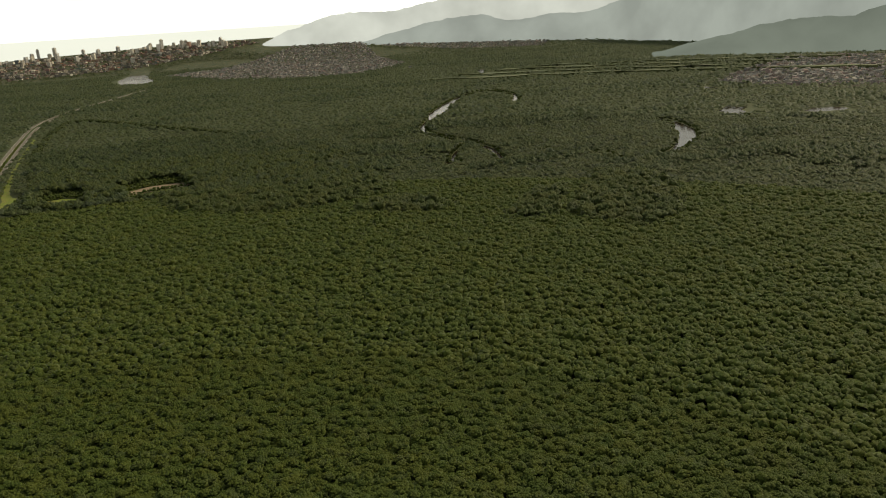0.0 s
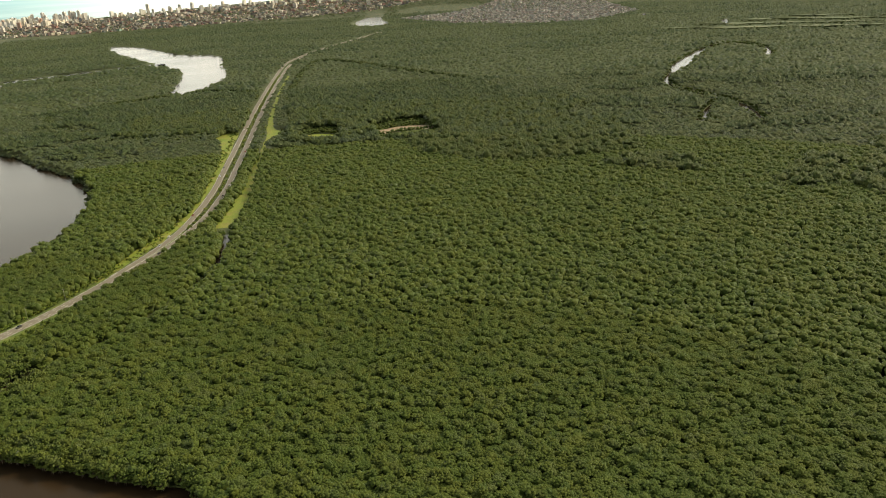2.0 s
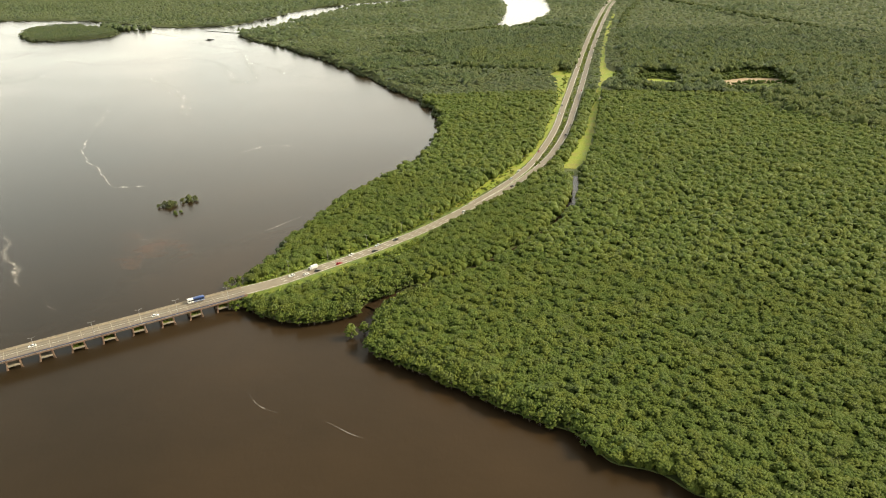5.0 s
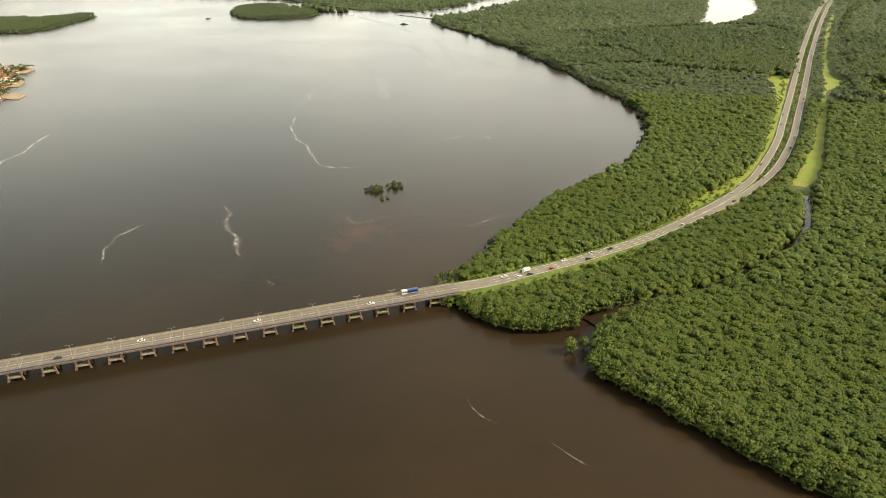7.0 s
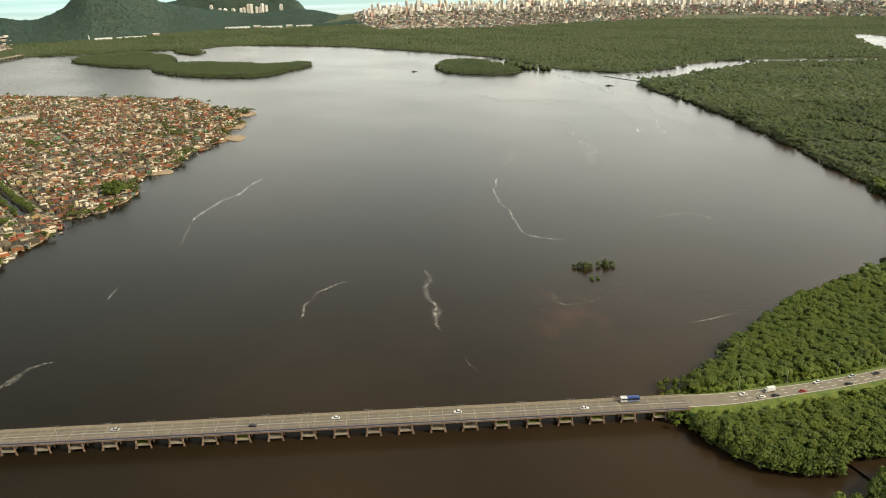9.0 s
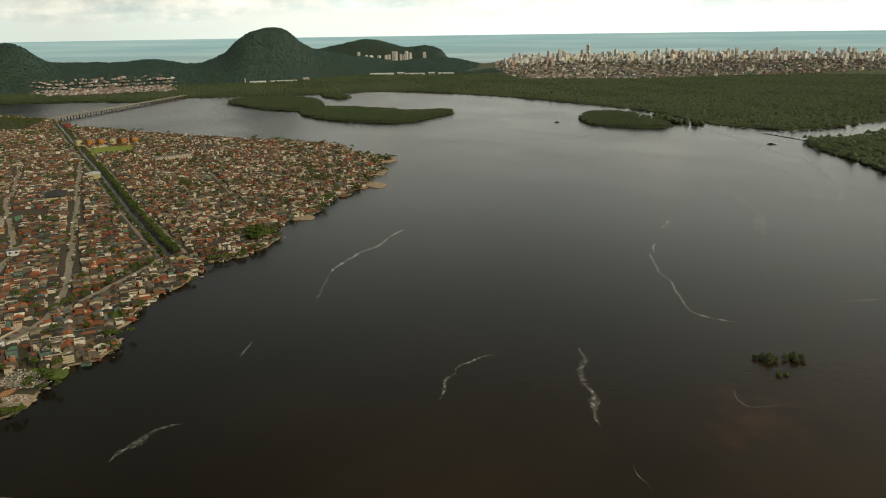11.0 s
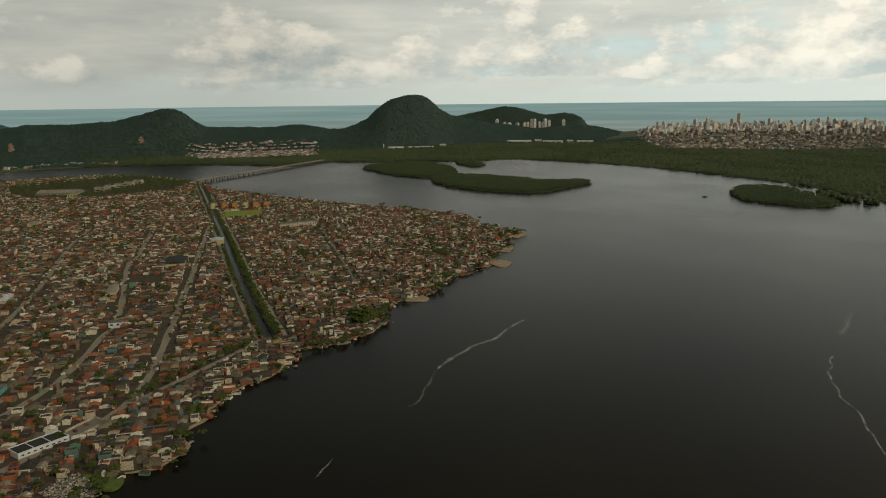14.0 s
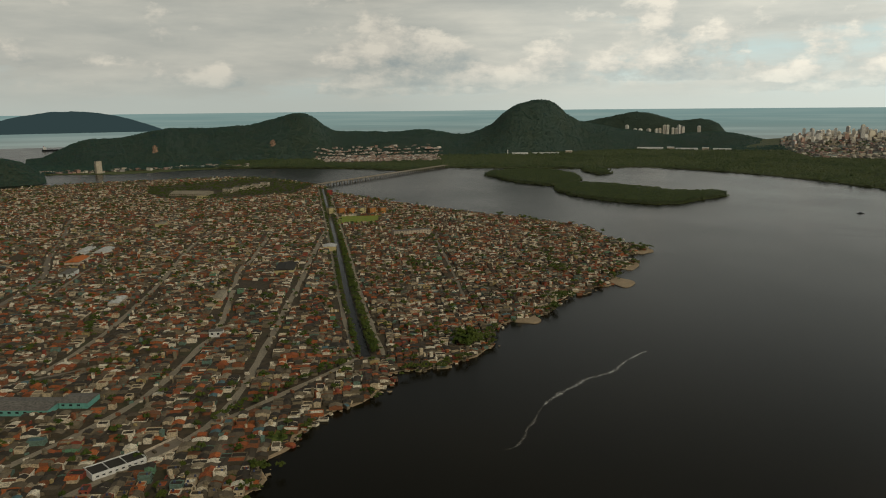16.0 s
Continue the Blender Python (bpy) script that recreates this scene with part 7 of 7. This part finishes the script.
def tower_mesh(w, dd, floors):
    """One shell with a groove for the windows of each floor."""
    bm = bmesh.new()
    rings = []
    for i in range(floors):
        for z, inset in ((i * 3.0, 0.0), (i * 3.0 + 1.5, 0.0), (i * 3.0 + 1.5, 0.5), (i * 3.0 + 3.0, 0.5)):
            x, y = w / 2 - inset, dd / 2 - inset
            rings.append([bm.verts.new(c) for c in ((-x, -y, z), (x, -y, z), (x, y, z), (-x, y, z))])
    for a, b in zip(rings[:-1], rings[1:]):
        for j in range(4):
            bm.faces.new((a[j], a[(j + 1) % 4], b[(j + 1) % 4], b[j]))
    bm.faces.new(rings[-1])
    return bm


def tower(w, dd, floors):
    ob = tagged(new("tower"), "pale high-rise apartment tower in the far city", "tower", "city towers")
    part("wall", tower_mesh(w, dd, floors), m_tower, ob)
    part("window_band", boxes((-w / 2 + 0.45, -dd / 2 + 0.45, 0, w / 2 - 0.45, dd / 2 - 0.45, floors * 3 - 0.2)), m_glassband, ob, "grey window bands")
    part("roof", boxes((-w / 2, -dd / 2, floors * 3 - 0.6, w / 2, dd / 2, floors * 3 + 0.4), (-w / 4, -dd / 4, floors * 3 + 0.4, w / 4, dd / 4, floors * 3 + 4)), m_tower, ob)
    return ob


m_glassband = plain("window bands", (0.44, 0.42, 0.39), 0.4, size=3)
tower_kinds = [tower(*r) for r in ((16, 14, 10), (14, 18, 11), (18, 15, 14), (15, 15, 16), (20, 13, 9), (17, 18, 24))]
spots = []
for a in np.arange(43.2, -14, -0.24):
    a = a + rng.normal(0, 0.12)
    r = 4600 - max(0, a - 30) * 10
    dens = 1.0 if a > 12 else 0.22
    if rng.random() < dens:
        spots.append((a, r + rng.uniform(-60, 40), (0, 0, 1, 1, 2, 3, 4, 4)))
    if rng.random() < 0.16 * dens:
        spots.append((a, r + rng.uniform(-330, -80), (0, 0, 1, 4)))
for a in (53.75, 53.2, 52.85, 52.3, 51.75, 51.55, 51.25, 51.05, 50.7, 50.45, 50.3, 50.05, 49.0):
    spots.append((a + 0.15, rng.uniform(4632, 4645), (3, 3, 2) if a in (53.75, 51.25, 51.05, 50.3, 50.05, 49.0) else (0, 1, 4)))
spots.append((39.4, 4380, (5,)))
spots.append((37.4, 4560, (5,)))
placed = set()
for a, r, kinds in spots:
    kk = int(rng.choice(kinds))
    x, y = -60 - r * math.sin(radians(a)), 40 + r * math.cos(radians(a))
    rad = math.hypot(x, y)
    if rad > 4665 and a <= 47.5:
        x, y, rad = x * 4660 / rad, y * 4660 / rad, 4660
    if a <= 47.5:
        m = pose(x, y, float(rise(rad, heading(x, y))) - 0.1, 0, 0, rng.uniform(0, 180))
    else:
        m = pose(x, y, 54, 0, 0, rng.uniform(0, 180))
    if kk in placed:
        copy_thing(tower_kinds[kk], m)
    else:
        tower_kinds[kk].matrix_basis = m
        placed.add(kk)

FA, FB = np.array((-2358, 668)), np.array((-2805, 1240))
far_len = float(np.linalg.norm(FB - FA))
far_bridge = tagged(new("far_bridge"), "long grey concrete road bridge on slim piers across the far strait", "bridge")
far_bridge.matrix_basis = pose(FA[0], FA[1], 0, 0, 0, math.degrees(math.atan2(*(FB - FA)[::-1]))) @ Matrix.Diagonal((1, 1, 0.66, 1))
part("deck", boxes((-10, -8, 11.0, far_len + 10, 8, 12.6)), m_concrete, far_bridge)
for s in (-1, 1):
    part("parapet", boxes((-10, s * 7.8 - 0.2, 12.6, far_len + 10, s * 7.8 + 0.2, 13.6)), m_pale, far_bridge)
bm = boxes((-1.2, -6.5, 9.6, 1.2, 6.5, 11.0), (-1.0, -6.0, -2, 1.0, -3.5, 9.6), (-1.0, 3.5, -2, 1.0, 6.0, 9.6))
pm = bpy.data.meshes.new("pier")
bm.to_mesh(pm)
bm.free()
pm.materials.append(m_concrete)
for s in np.arange(12, far_len, 27.0):
    part_of("pier", pm, far_bridge, at=pose(float(s), 0, 0))

for x, y, turn, w, dd, h in ((-3262, 1800, 68, 70, 30, 9), (-3225, 1910, 68, 120, 26, 8), (-3200, 2015, 68, 30, 22, 16), (-3270, 2520, 52, 120, 50, 9), (-3205, 2590, 50, 34, 40, 13), (-3150, 2640, 50, 100, 40, 8), (-3090, 2700, 50, 30, 40, 12), (-3040, 2755, 48, 80, 34, 9)):
    shed("large white factory hall at the foot of the hill", x, y, turn, w, dd, h, m_cream if h > 10 else m_white, m_paleroof, "factory")
chimney = tagged(new("chimney"), "slim white factory chimney at the foot of the hill", "chimney")
chimney.matrix_basis = pose(-3290, 1752, 0.9)
part("shaft", tube(2.6, 1.8, (0, 0, 0), (0, 0, 24), 14), m_white, chimney)
part("rim", tube(2.2, 2.2, (0, 0, 23.4), (0, 0, 24.6), 14), m_concrete, chimney)

# ---------------------------------------------------------------- boats and ships
def ship(x, y, turn, long_, paint, label):
    ob = tagged(new("ship"), label, "ship", "anchored ships")
    ob.matrix_basis = pose(x, y, 0, 0, 0, turn)
    w = long_ * 0.07
    bm = bmesh.new()
    top = [(-long_ / 2, -w), (long_ * 0.42, -w), (long_ / 2, 0), (long_ * 0.42, w), (-long_ / 2, w)]
    a = [bm.verts.new((px * 0.96, py * 0.85, -2)) for px, py in top]
    b = [bm.verts.new((px, py, long_ * 0.055)) for px, py in top]
    bm.faces.new(a[::-1])
    bm.faces.new(b)
    for i in range(5):
        bm.faces.new((a[i], a[(i + 1) % 5], b[(i + 1) % 5], b[i]))
    part("hull", bm, paint, ob)
    part("bridge_house", boxes((-long_ * 0.45, -w * 0.8, long_ * 0.055, -long_ * 0.36, w * 0.8, long_ * 0.14)), m_white, ob)
    part("funnel", tube(w * 0.2, w * 0.18, (-long_ * 0.43, 0, long_ * 0.14), (-long_ * 0.43, 0, long_ * 0.17), 8), m_red, ob)
    return ob


ship(-4880, -175, 80, 150, m_black, "long dark cargo ship anchored off the island")


def boat(x, y, turn, long_, label):
    ob = tagged(new("boat"), label, "boat")
    ob.matrix_basis = pose(x, y, 0, 0, 0, turn)
    part("hull", extruded([(-long_ / 2, -0.4), (long_ / 2 - 1, -0.4), (long_ / 2 + 0.4, 1.1), (-long_ / 2, 1.0)], long_ * 0.16), m_black, ob)
    part("cabin", boxes((-long_ * 0.25, -long_ * 0.11, 0.9, long_ * 0.12, long_ * 0.11, 2.8)), m_dark, ob)
    return ob


boat(-1313, 1531, 50, 14, "small dark boat moored in the bay")
boat(-768, 1523, 20, 18, "small dark boat near the channel mouth")

# ---------------------------------------------------------------- foam on the water
def foam_material(name, colour, fine, wide, most, least=0.2):
    """Torn foam that thins out towards the edges of its streak."""
    k = Mat(name, 0.5)
    k.colour(colour)
    fade = k.t.nodes.new("ShaderNodeAttribute")
    fade.attribute_name = "fade"
    torn = k.math("ADD", k.noise(fine, 5, 0.7), k.math("MULTIPLY", k.math("SUBTRACT", fade.outputs["Fac"], 1.0), 0.34))
    k.link(k.math("MULTIPLY", k.ramp(torn, [(0.36, 0.0), (0.60, most)]), k.ramp(k.noise(wide, 3), [(0.34, least), (0.60, 0.9)])), k.p.inputs["Alpha"])
    return k.m


m_foam = foam_material("foam", (0.75, 0.72, 0.66), 2.2, 11, 0.9)
m_thin = foam_material("thin foam", (0.6, 0.55, 0.48), 3.0, 22, 0.55)
m_slick = foam_material("wide slick", (0.62, 0.6, 0.56), 20, 60, 0.3, 0.5)


def foam(p, half, material, **tags):
    d_ = np.gradient(p, axis=0)
    d_ /= np.linalg.norm(d_, axis=1)[:, None]
    nrm = np.stack([-d_[:, 1], d_[:, 0]], 1)
    n, across = len(p), (-1.0, -0.5, 0.0, 0.5, 1.0)
    V = np.concatenate([np.c_[p + nrm * (half * u)[:, None], np.full(n, 0.03)] for u in across])
    i = np.arange(n - 1)
    F = np.concatenate([np.stack([(j + 1) * n + i, (j + 1) * n + i + 1, j * n + i + 1, j * n + i], 1)[:, ::-1] for j in range(4)])
    me = np_mesh("foam_streak", V, F, material)
    fade = me.attributes.new("fade", "FLOAT", "POINT")
    fade.data.foreach_set("value", np.repeat([0.0, 0.7, 1.0, 0.7, 0.0], n))
    return tagged(new("foam_streak", me), **tags)


for line, half, mat_ in (
    ([(-533, 738), (-524, 722), (-502, 689), (-473, 655), (-441, 627), (-397, 582)], 2.0, m_foam), ([(-534, 740), (-526, 726), (-520, 716)], 4.0, m_foam), ([(-402, 588), (-397, 582), (-378, 581), (-360, 591)], 2.2, m_foam),
    ([(-774, 591), (-759, 553), (-740, 522), (-729, 483), (-712, 449), (-697, 432)], 4.0, m_foam), ([(-697, 432), (-654, 391), (-644, 370)], 3.0, m_thin),
    ([(-598, 291), (-592, 284), (-588, 278), (-582, 273), (-576, 266)], 1.9, m_foam), ([(-418, 462), (-403, 450), (-392, 429), (-367, 407), (-347, 385), (-336, 371)], 5.5, m_thin),
    ([(-306, 357), (-293, 347), (-282, 341)], 1.6, m_thin), ([(-761, 1296), (-676, 1290), (-582, 1207), (-506, 1081), (-455, 1063)], 9, m_thin), ([(-657, 1102), (-611, 1045), (-528, 960)], 6, m_thin),
    ([(-970, 1292), (-838, 1238), (-781, 1310)], 12, m_thin), ([(-120, 270), (-107, 260), (-95, 258)], 1.4, m_thin), ([(-70, 251), (-50, 244)], 1.4, m_thin), ([(-500, 150), (-515, 178), (-512, 200)], 5, m_thin),
    ([(-306, 476), (-290, 462), (-272, 478)], 2.5, m_thin), ([(-560, 800), (-600, 880), (-640, 900)], 6, m_thin), ([(-980, 1010), (-900, 1090), (-890, 1150)], 9, m_thin), ([(-1180, 1250), (-1100, 1330), (-1120, 1420)], 12, m_thin),
    ([(-430, 330), (-455, 372), (-450, 410)], 3, m_thin), ([(-330, 690), (-300, 720), (-270, 722)], 3.5, m_thin), ([(-205, 480), (-190, 500), (-184, 520)], 2, m_thin),
    ([(-578, 1265), (-508, 1208), (-427, 1126), (-329, 1077)], 7, m_thin), ([(-575, 1003), (-521, 951), (-482, 867)], 5, m_thin), ([(-615, 1608), (-537, 1534), (-369, 1205)], 8, m_thin),
    ([(-1140, 1734), (-933, 1618), (-708, 1426), (-627, 1366), (-460, 1071)], 10, m_thin), ([(-665, 1112), (-546, 992), (-463, 856)], 6, m_thin)):
    p = smooth_line(line, 4, wobble=6, seed=2)
    h = 0.55 * half * (0.5 + np.abs(np.array([noise.noise((x / 12, y / 12, 1.5)) for x, y in p])) * 1.4) * np.minimum(1, np.minimum(np.arange(len(p)) + 0.3, len(p) - np.arange(len(p)) - 0.7) / 4)
    foam(p, h * (2.2 if half > 5.5 else 1.5), m_slick if half > 5.5 else mat_, label="thin pale streak of foam drifting on brown water", category="foam", group="foam streaks", kind="stuff")
